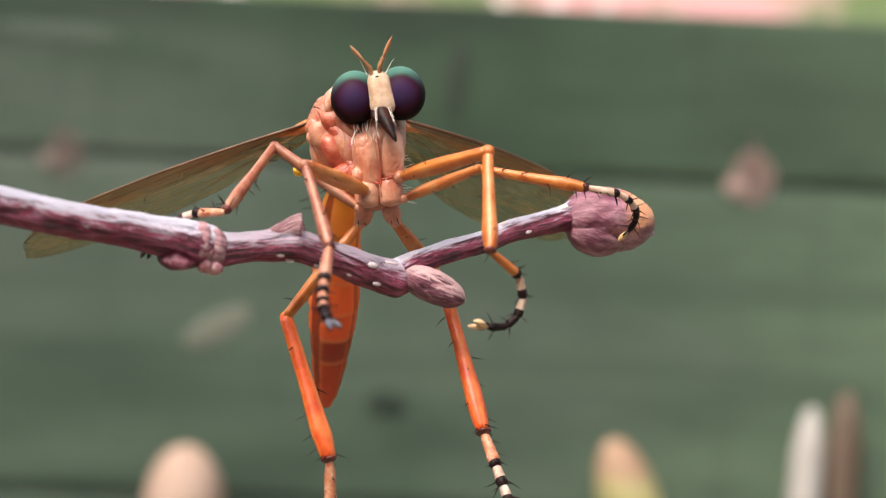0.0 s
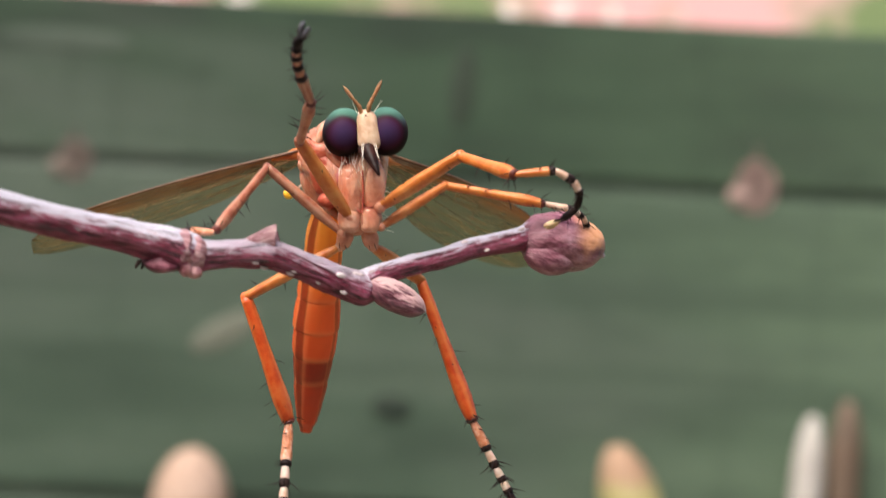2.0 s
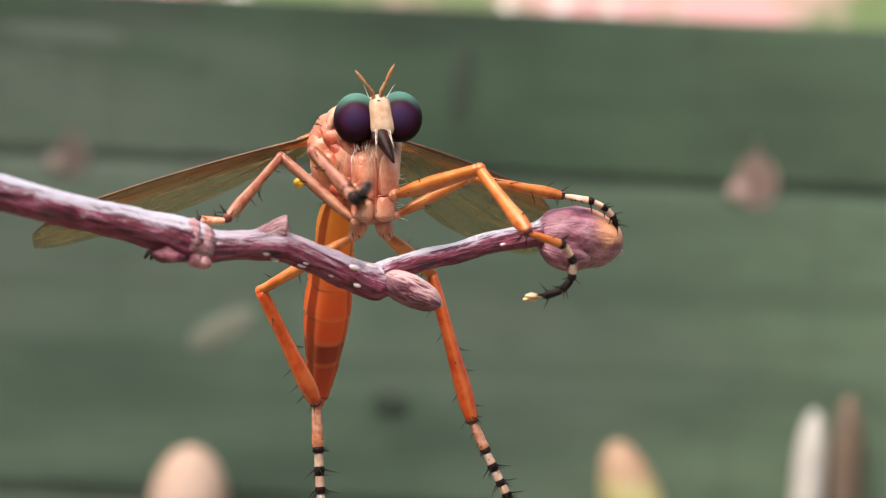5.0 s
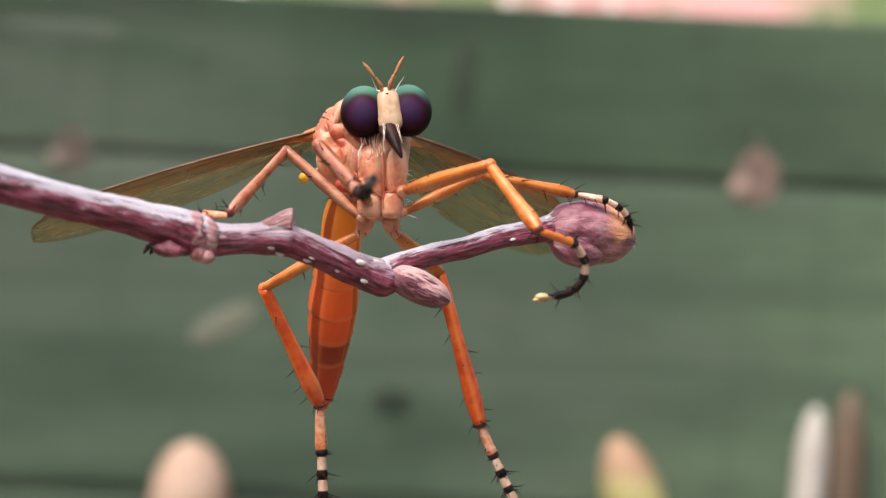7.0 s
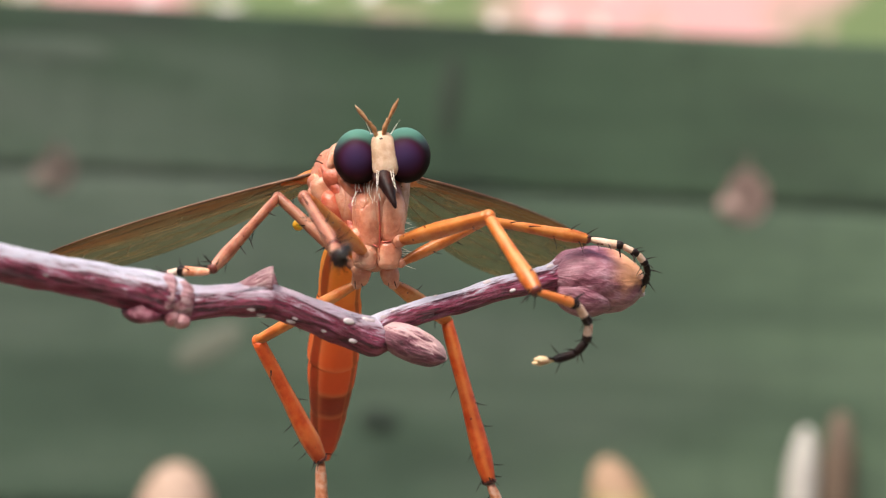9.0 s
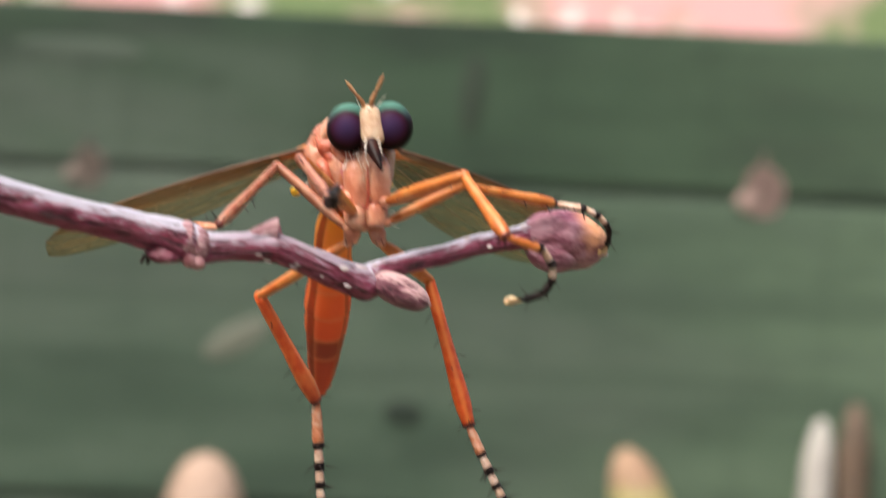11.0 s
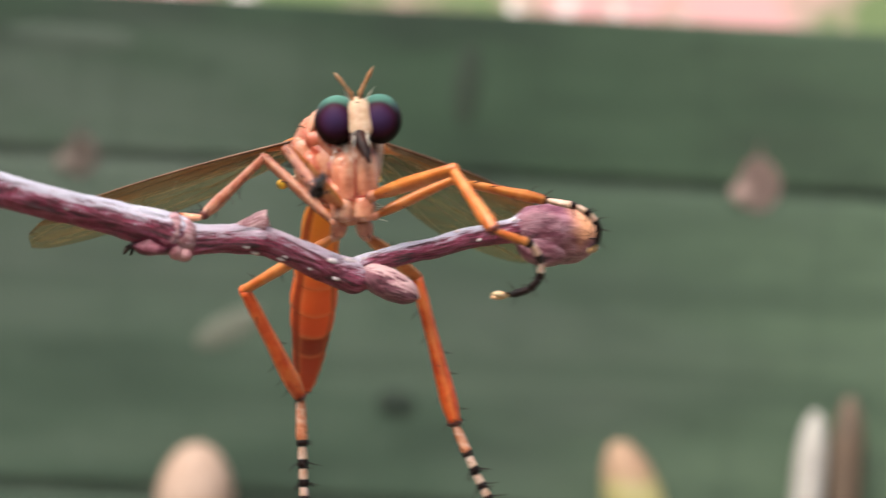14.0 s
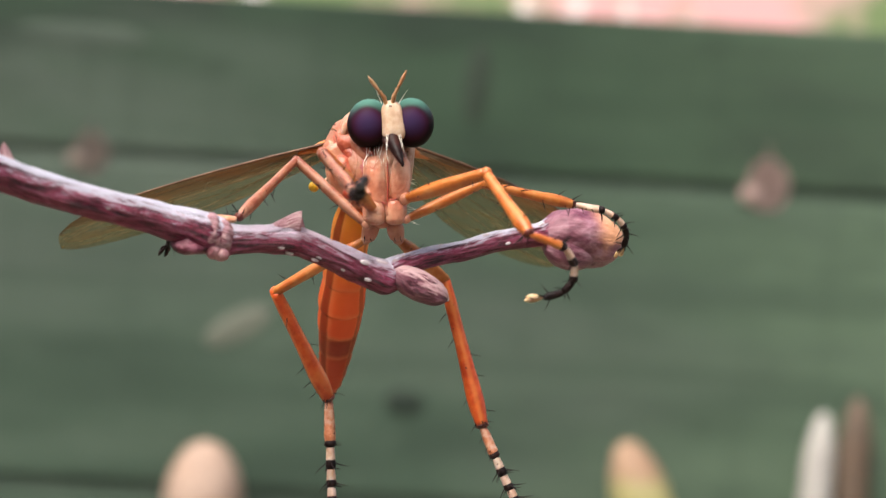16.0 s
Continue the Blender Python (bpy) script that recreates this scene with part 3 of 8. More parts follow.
# ---- twig ----
def build_twig():
    twig = thing("twig", at(0, 85, 1200), "purple-brown winter twig with plump buds and white lenticels", "twig")
    stem = [(-24.12, -14.9, 7.0, 0.76), (-20.19, -11.9, 5.79, 0.79), (-16.32, -8.9, 4.04, 0.77), (-13.75, -7.4, 3.25, 0.74), (-11.32, -5.9, 2.62, 0.76),
            (-9.7, -5.1, 2.17, 0.86), (-8.87, -4.7, 1.85, 0.98), (-8.48, -4.4, 1.73, 0.96), (-8.01, -4.1, 1.55, 0.86), (-7.33, -3.8, 1.53, 0.69), (-6.12, -3.1, 1.57, 0.67),
            (-4.88, -2.5, 1.52, 0.73), (-4.13, -2.1, 1.32, 0.71), (-2.86, -1.5, 0.8, 0.71), (-1.31, -0.7, 0.08, 0.77), (-0.27, -0.1, -0.32, 0.83), (0.32, 0.1, -0.46, 0.54)]
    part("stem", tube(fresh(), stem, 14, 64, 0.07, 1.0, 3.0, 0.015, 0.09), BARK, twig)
    side = [(-0.13, -0.1, 0.08, 0.59), (0.58, 0.3, 0.4, 0.54), (1.87, 1.1, 0.73, 0.52), (3.52, 2.1, 1.06, 0.51), (5.21, 3.3, 1.52, 0.53), (6.64, 4.1, 1.79, 0.56),
            (7.66, 4.7, 1.96, 0.62), (8.24, 4.9, 2.11, 0.71)]
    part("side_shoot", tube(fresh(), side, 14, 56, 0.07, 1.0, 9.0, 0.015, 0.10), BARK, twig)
    bud = part("bud", pod(fresh(), (7.75, 4.75, 2.12), (12.15, 6.5, 1.40), 1.54,
                          ((0, 0.35), (0.07, 0.62), (0.2, 0.86), (0.4, 1.0), (0.6, 0.97), (0.78, 0.82), (0.9, 0.58), (0.97, 0.3), (1, 0.06)), 48, 0.07, 4.0), BUD, twig, "plump plum-coloured bud with an orange patch")
    part("bud_scale", pod(fresh(), (7.95, 4.55, 1.35), (10.6, 5.1, 0.62), 0.95, ((0, 0.4), (0.2, 0.85), (0.5, 1.0), (0.8, 0.7), (1, 0.1)), 20, 0.05, 6.0), BUD, bud)
    for base, tip, fat, n in (((8.3, 4.45, 1.9), (11.6, 5.75, 1.25), 0.72, 1), ((8.6, 4.75, 2.75), (11.7, 6.0, 2.15), 0.60, 2), ((9.3, 5.05, 1.15), (12.1, 6.35, 1.1), 0.58, 3)):
        part("bud_scale", pod(fresh(), base, tip, fat, ((0, 0.3), (0.2, 0.8), (0.5, 1.0), (0.8, 0.75), (0.95, 0.35), (1, 0.05)), 24, 0.12, 40.0 + n), BUD, bud)
    part("bud_tip", ball(fresh(), (12.0, 6.25, 1.05), (0.20, 0.2, 0.16), (0, 0, 0), 12, 8, 0.3, 3), LENTICEL, bud)
    part("bud_scale", pod(fresh(), (7.85, 4.6, 2.45), (9.3, 5.0, 2.55), 0.45, ((0, 0.5), (0.3, 1.0), (0.7, 0.8), (1, 0.1)), 18, 0.06, 7.0), BUD, bud)
    low = part("side_bud", pod(fresh(), (-0.05, -0.1, -0.05), (2.82, -0.1, -1.38), 0.76,
                               ((0, 0.7), (0.12, 0.82), (0.35, 1.0), (0.6, 0.97), (0.8, 0.8), (0.93, 0.5), (1, 0.12)), 40, 0.09, 11.0), SIDE_BUD, twig, "small plum-coloured side bud")
    part("bud_scale", pod(fresh(), (0.25, -0.35, -0.1), (1.7, -0.5, -0.75), 0.5, ((0, 0.5), (0.4, 1.0), (0.75, 0.8), (1, 0.1)), 16, 0.07, 12.0), SIDE_BUD, low)
    part("bud_scale", pod(fresh(), (0.5, -0.45, -0.55), (2.5, -0.5, -1.25), 0.42, ((0, 0.4), (0.4, 1.0), (0.75, 0.8), (1, 0.1)), 20, 0.1, 15.0), SIDE_BUD, low)
    part("bud_scale", pod(fresh(), (0.9, -0.35, 0.0), (2.6, -0.3, -0.95), 0.40, ((0, 0.4), (0.4, 1.0), (0.75, 0.8), (1, 0.1)), 20, 0.1, 17.0), SIDE_BUD, low)
    part("bud_tip", ball(fresh(), (2.72, -0.1, -1.33), (0.16, 0.16, 0.16), (0, 0, 0), 10, 8), LENTICEL, low)
    knob = part("leaf_scar", tube(fresh(), [(-6.2, -3.1, 1.80, 0.26), (-5.5, -2.85, 2.02, 0.36), (-5.0, -2.65, 2.22, 0.42), (-4.70, -2.58, 2.32, 0.50), (-4.50, -2.52, 2.32, 0.60), (-4.36, -2.50, 2.30, 0.57), (-4.33, -2.50, 2.30, 0.50)], 6, 30, 0.08, 1.0, 14.0, 0.0, 0.14), SCAR, twig, "flared pinkish leaf scar")
    for y, z, r in ((-2.85, 2.30, 0.13), (-2.62, 2.62, 0.10), (-2.75, 1.98, 0.09)):
        part("bundle_scar", ball(fresh(), (-4.36, y, z), (0.07, r, r), (0, 0, 0), 12, 8, 0.2, z), BUD, knob)
    rings = ((-8.66, -4.58, 1.81, 0.99, 0.20), (-8.10, -4.25, 1.62, 0.90, 0.22))
    for n, (x, y, z, r, w) in enumerate(rings):
        rows = [(x - 1.7 * w, y - 0.9 * w, z + 0.6 * w, r * 0.86), (x - 0.7 * w, y - 0.4 * w, z + 0.3 * w, r * 1.0), (x, y, z, r * 1.04), (x + 0.7 * w, y + 0.4 * w, z - 0.25 * w, r * 0.98), (x + 1.6 * w, y + 0.9 * w, z - 0.5 * w, r * 0.84)]
        part("node_ring", tube(fresh(), rows, 5, 48, 0.06, 1.0, 21.0 + 3 * n, 0.0, 0.03), SCAR, twig, "pale swollen growth ring")
    for c, size, q in (((-7.95, -4.6, 0.92), (0.44, 0.42, 0.38), 1), ((-8.2, -5.1, 1.42), (0.30, 0.26, 0.42), 5), ((-7.72, -4.75, 1.55), (0.32, 0.28, 0.30), 7), ((-8.3, -4.9, 0.98), (0.32, 0.3, 0.30), 11),
                       ((-7.72, -4.55, 1.18), (0.26, 0.3, 0.28), 13), ((-9.35, -5.1, 1.28), (0.78, 0.58, 0.50), 9)):
        part("growth_lump", ball(fresh(), c, size, (10, 20, 0), 28, 20, 0.55, q), NODE_PINK if q != 9 else NODE_DARK, twig)
    part("old_bud_scar", pod(fresh(), (-16.9, -9.2, 4.3), (-17.1, -9.2, 5.75), 0.42, ((0, 1.0), (0.4, 0.85), (0.7, 0.6), (1, 0.12)), 14, 0.1, 31.0), SCAR, twig)
    for x, y, z, r, a in ((-11.63, -6.29, 2.04, 0.17, 12), (-5.23, -2.96, 2.19, 0.17, 12), (-5.22, -3.32, 1.18, 0.17, 12),
                          (-4.87, -2.87, 0.90, 0.17, 12), (-3.64, -2.33, 0.59, 0.187, 12), (-3.45, -2.39, 0.69, 0.136, 12),
                          (-1.28, -1.49, 0.46, 0.204, 12), (-0.58, -0.92, 0.48, 0.187, 12), (-1.13, -1.28, -0.39, 0.17, 12),
                          (0.59, -0.08, 0.78, 0.102, -14), (4.75, 2.77, 1.87, 0.17, -14), (5.90, 3.10, 1.46, 0.1445, -14),
                          (7.72, 4.33, 2.47, 0.17, -14), (2.42, 1.42, 1.36, 0.102, -14), (-9.58, -5.87, 2.60, 0.119, 12),
                          (-12.74, -7.55, 2.90, 0.136, 12), (-2.32, -1.76, 0.09, 0.1105, 12), (-0.36, -0.80, 0.42, 0.16, 0),
                          (0.20, -0.35, 0.55, 0.16, 0)):
        part("lenticel", ball(fresh(), (x, y, z), (r * 1.30, 0.055, r * 0.60), (0, a, 28), 10, 8, 0.15, x), LENTICEL, twig)
    return twig


twig = build_twig()


# ---- robber fly ----
fly = thing("robber_fly", at(-3, 87, 1204), "orange robber fly with violet eyes clinging to a twig", "fly")
cam.data.dof.focus_object = fly


def build_thorax():
    bm = fresh()
    ball(bm, (-0.75, 1.1, 0.9), (2.05, 2.0, 2.35), (12, -8, 0), 36, 26, 0.10, 1)
    ball(bm, (-1.55, 0.9, 2.1), (1.25, 1.5, 1.35), (0, 0, 0), 28, 20, 0.08, 2)
    ball(bm, (0.35, -0.6, 0.55), (1.25, 1.15, 1.75), (0, 0, 0), 28, 20, 0.10, 3)
    ball(bm, (0.1, -0.5, -1.2), (0.95, 0.9, 1.0), (0, 0, 0), 24, 18, 0.10, 4)
    ball(bm, (-0.75, -0.55, 0.75), (0.95, 0.85, 1.35), (0, -18, 0), 24, 18, 0.12, 5)
    thorax = part("thorax", bm, SKIN, fly, "pinkish orange thorax")
    for c, size, a, q in (((-1.95, -0.35, 1.35), (0.62, 0.5, 0.85), -30, 3), ((-1.55, -0.75, 0.55), (0.55, 0.45, 0.95), -25, 5), ((-2.35, 0.2, 1.75), (0.5, 0.6, 0.55), 0, 6), ((-1.25, -0.95, -0.35), (0.6, 0.4, 0.5), -30, 9)):
        part("pleuron", ball(fresh(), c, size, (0, a, 0), 24, 18, 0.30, q), SADDLE if q in (5, 9) else SKIN, thorax, "raised side plate")
    part("pleuron", ball(fresh(), (1.28, 0.1, 1.2), (0.44, 0.9, 1.5), (0, 6, 0), 18, 14, 0.12, 7), PALE, thorax, "pale yellow side plate")
    folds = (((-2.20, -0.35, 2.60), (-0.50, -1.25, 0.25), 0.30, SADDLE), ((-1.75, -0.55, 2.62), (-0.35, -1.40, 1.00), 0.26, SKIN), ((-2.60, -0.10, 2.20), (-0.95, -1.15, 0.15), 0.22, COXA),
             ((-2.70, 0.25, 1.55), (-1.15, -0.95, -0.10), 0.27, SKIN), ((-2.35, -0.2, 2.45), (-0.75, -1.18, 0.35), 0.20, SADDLE), ((-1.0, -1.0, 0.35), (-0.72, -1.3, -0.8), 0.28, SADDLE),
             ((-1.30, -0.75, 2.45), (-0.30, -1.50, 1.45), 0.22, SADDLE), ((-2.40, 0.15, 1.05), (-1.25, -0.85, -0.45), 0.22, COXA), ((-1.95, 0.1, 0.45), (-1.0, -0.95, -0.75), 0.24, SADDLE),
             ((-1.60, 0.0, -0.2), (-0.85, -0.95, -1.2), 0.22, SKIN))
    for a, c, r, skin in folds:
        part("fold", pod(fresh(), a, c, r, ((0, 0.3), (0.2, 0.85), (0.5, 1.0), (0.8, 0.85), (1, 0.3)), 20, 0.26, a[0]), skin, thorax, "creased fold of the side plate")
    part("pleuron", ball(fresh(), (-0.72, -1.12, 0.85), (0.40, 0.34, 0.75), (0, -32, 0), 24, 18, 0.3, 12), ROSE, thorax, "rosy purple side plate")
    part("pleuron", ball(fresh(), (-1.55, -0.55, 2.05), (0.62, 0.45, 0.70), (0, -35, 0), 24, 18, 0.35, 14), SADDLE, thorax, "orange red shoulder plate")
    for c, size, q in (((-2.62, 0.1, 1.35), (0.26, 0.3, 0.32), 2), ((-2.15, -0.2, 0.75), (0.24, 0.26, 0.30), 4), ((-1.35, -0.9, -0.75), (0.26, 0.24, 0.34), 6), ((-0.55, -1.65, -0.55), (0.28, 0.24, 0.40), 16)):
        part("lobe", ball(fresh(), c, size, (0, -20, 0), 20, 14, 0.3, q), COXA, thorax, "small pale swelling of the cuticle")
    for a, b, c in (((-2.35, -0.3, 2.20), (-1.5, -0.98, 1.25), (-0.62, -1.42, 0.20)), ((-1.70, -0.72, 2.40), (-1.0, -1.22, 1.60), (-0.45, -1.55, 1.05)), ((-2.55, 0.0, 1.60), (-1.85, -0.75, 0.85), (-1.15, -1.15, 0.10)),
                    ((-0.10, -1.70, -0.80), (0.25, -1.80, -0.95), (0.46, -1.72, -1.05)), ((0.46, -1.72, -0.80), (0.80, -1.80, -0.78), (1.15, -1.66, -0.65))):
        part("suture", tube(fresh(), [(*a, 0.02), (*b, 0.045), (*c, 0.02)], 5, 8), SUTURE, thorax, "fine red seam")
    part("suture", tube(fresh(), [(0.40, -1.55, 1.3, 0.03), (0.44, -1.74, 0.8, 0.035), (0.46, -1.79, 0.0, 0.035), (0.44, -1.74, -0.8, 0.04), (0.42, -1.70, -1.6, 0.03)], 4, 8), SUTURE, thorax, "fine red seam")
    part("neck", tube(fresh(), [(0.3, -0.1, 1.5, 0.75), (0.45, -0.5, 2.2, 0.62), (0.55, -0.7, 2.9, 0.6)], 4, 18), SKIN, thorax)
    part("shoulder", ball(fresh(), (-1.42, 0.0, 2.95), (0.62, 0.75, 0.62), (0, -35, 0), 24, 18, 0.16, 5), COXA, thorax, "pale shoulder lobe")
    part("nape", tube(fresh(), [(-1.75, -0.5, 2.2, 0.16), (-1.72, -0.75, 2.75, 0.20), (-1.45, -0.7, 3.35, 0.20), (-0.95, -0.6, 3.85, 0.14)], 5, 14, 0.2), COXA, thorax, "pale collar behind the eye")
    for x, y, z in ((-2.15, 0.1, 2.75), (-2.05, 0.35, 2.95), (-2.25, 0.5, 2.6), (-2.0, -0.2, 2.6)):
        bristle(BRISTLE, thorax, (x, y, z), (-0.9, -0.1, 0.25 + 0.3 * math.sin(9 * x)))
    rng = random.Random(4)
    for i in range(16):
        bristle(PALE_HAIR, thorax, (rng.uniform(-0.9, 0.5), -1.35, rng.uniform(1.25, 1.65)), (rng.uniform(-0.5, 0.1), -0.8, -0.7), "hair")
    for i in range(14):
        bristle(PALE_HAIR, thorax, (1.15 + rng.uniform(-0.1, 0.2), -0.9 + rng.uniform(-0.4, 0.3), rng.uniform(-1.9, 0.2)), (0.8, -0.4, rng.uniform(-0.5, 0.3)), "hair")
    for a, b, r, label in (((-0.22, -1.25, 1.35), (-0.05, -1.35, -1.25), 0.64, "long pink front coxa"), ((1.02, -1.25, 1.35), (1.0, -1.35, -1.0), 0.58, "long pink front coxa"),
                           ((-0.15, -1.25, -0.75), (-0.28, -1.45, -2.0), 0.62, ""), ((0.78, -1.25, -0.75), (0.85, -1.45, -2.0), 0.58, ""),
                           ((-0.35, -0.6, -1.9), (-0.62, -0.3, -2.75), 0.42, ""), ((0.72, -0.6, -1.9), (0.88, -0.3, -2.75), 0.42, "")):
        c = part("coxa", pod(fresh(), a, b, r, ((0, 0.55), (0.15, 0.9), (0.4, 1.0), (0.7, 0.92), (0.9, 0.8), (1, 0.45)), 20, 0.08, a[0]), COXA, thorax, label)
    for x in (-0.62, 0.88):
        for s in (-0.12, 0.12):
            bristle(SHORT_BRISTLE, thorax, (x + s, -0.65, -2.5), (s, -0.3, -1))


build_thorax()


def build_head():
    bm = fresh()
    ball(bm, (0.55, -0.9, 3.0), (1.55, 0.85, 1.05), (0, 0, 0), 30, 20)
    head = part("head", bm, PALE, fly, "short broad head with large eyes")
    for x, z, lean in ((-0.48, 2.97, 5), (1.62, 3.02, -7)):
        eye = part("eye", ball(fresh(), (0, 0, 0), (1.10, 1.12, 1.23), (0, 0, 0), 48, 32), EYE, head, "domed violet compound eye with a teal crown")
        eye.matrix_basis = at(x, -1.35, z, 0, lean, 0)
    bm = fresh()
    tube(bm, [(0.62, -1.95, 3.86, 0.20), (0.63, -2.12, 3.74, 0.30), (0.67, -2.24, 3.35, 0.345), (0.71, -2.30, 2.95, 0.355), (0.76, -2.34, 2.50, 0.375), (0.78, -2.30, 2.26, 0.34), (0.78, -2.15, 2.17, 0.18)], 6, 32, 0.07, 1.52, 2.0)
    face = part("face", bm, FACE, head, "broad cream face strip")
    part("ocellar_knob", ball(fresh(), (0.55, -1.7, 3.90), (0.22, 0.3, 0.2)), FACE, head)
    part("antenna_socket", ball(fresh(), (0.61, -2.40, 3.74), (0.12, 0.1, 0.06)), DARK, face)
    beak = part("proboscis", tube(fresh(), [(0.70, -2.05, 2.42, 0.40), (0.74, -2.50, 2.05, 0.40), (0.90, -2.90, 1.62, 0.29), (1.08, -3.25, 1.20, 0.18), (1.20, -3.42, 0.92, 0.11), (1.26, -3.48, 0.74, 0.05)], 5, 20, 0.08), BEAK, head, "stout dark brown piercing beak")
    part("palp", tube(fresh(), [(0.40, -2.3, 2.3, 0.16), (0.36, -2.6, 2.0, 0.15), (0.45, -2.75, 1.72, 0.06)], 4, 10), BEAK, head)
    part("mouth_edge", tube(fresh(), [(0.30, -2.35, 2.20, 0.12), (0.55, -2.62, 2.12, 0.16), (0.85, -2.68, 2.10, 0.16), (1.12, -2.45, 2.20, 0.12)], 4, 12), BEAK, head, "dark rim of the mouth")
    for x, dx, y in ((0.42, 0.02, -2.75), (0.50, -0.03, -2.85), (1.0, 0.3, -2.8), (1.10, 0.20, -2.65)):
        part("mystax_bristle", tube(fresh(), [(x, -2.60, 2.40, 0.015), (x + dx * 0.4, y - 0.25, 1.95, 0.013), (x + dx, y - 0.45, 1.40 + 0.1 * math.sin(40 * x), 0.008)], 3, 6), HAIR, head)
    for way, tip in ((-1, (-0.50, -2.6, 5.20)), (1, (1.40, -2.6, 5.48))):
        b = Vector((0.56 + 0.12 * way, -2.25, 3.72))
        e = Vector(tip)
        s1, s2 = b.lerp(e, 0.28) + Vector((-0.10 * way, 0, 0.06)), b.lerp(e, 0.48) + Vector((-0.08 * way, 0, 0.03))
        antenna = part("antenna", tube(fresh(), [(*b, 0.11), (*b.lerp(s1, 0.5), 0.10), (*s1, 0.12), (*s1.lerp(s2, 0.5), 0.09), (*s2, 0.115)], 4, 10), ANTENNA, head)
        part("flagellum", tube(fresh(), [(*s2, 0.07), (*s2.lerp(e, 0.25), 0.12), (*s2.lerp(e, 0.6), 0.14), (*s2.lerp(e, 0.85), 0.08), (*e, 0.02)], 4, 12, 0.0, 0.7), ANTENNA, antenna)
    rng = random.Random(9)
    for i in range(9):
        bristle(PALE_HAIR, head, (rng.uniform(-0.6, 0.3), -1.5, 1.95), (rng.uniform(-0.4, 0.1), -0.5, -0.9), "hair")
    for x in (0.15, 1.0):
        bristle(PALE_HAIR, head, (x, -1.8, 3.95), (x - 0.55, -0.2, 0.8), "hair")


build_head()


def build_abdomen():
    """Seven ringed segments along local x, tapering to the tail."""
    belly = part("abdomen", tube(fresh(), [(-0.6, 0, 0, 0.7), (0.3, 0, 0, 0.95), (1.2, 0, 0, 1.0), (2.6, 0, 0, 0.98)], 5, 26, 0.02, 1.0), ABDOMEN, fly, "long orange abdomen with darker red bands")
    x = 2.4
    for i, (l, r0, r1) in enumerate(((1.75, 0.98, 1.06), (1.75, 1.06, 1.14), (1.6, 1.10, 1.01), (1.45, 0.99, 0.86), (1.25, 0.84, 0.71), (1.0, 0.69, 0.55), (0.75, 0.53, 0.32))):
        rows = [(x - 0.1, 0, 0, r0 * 0.99), (x + 0.16, 0, 0, r0 * 1.06), (x + l * 0.5, 0, 0, (r0 + r1) / 2 * 1.10), (x + l - 0.12, 0, 0, r1 * 1.09), (x + l + 0.10, 0, 0, r1 * 1.02)]
        part("segment", tube(fresh(), rows, 6, 40, 0.03, 1.0, i, 0.0, 0.03), ABDOMEN, belly)
        x += l
    return belly


abdomen = build_abdomen()


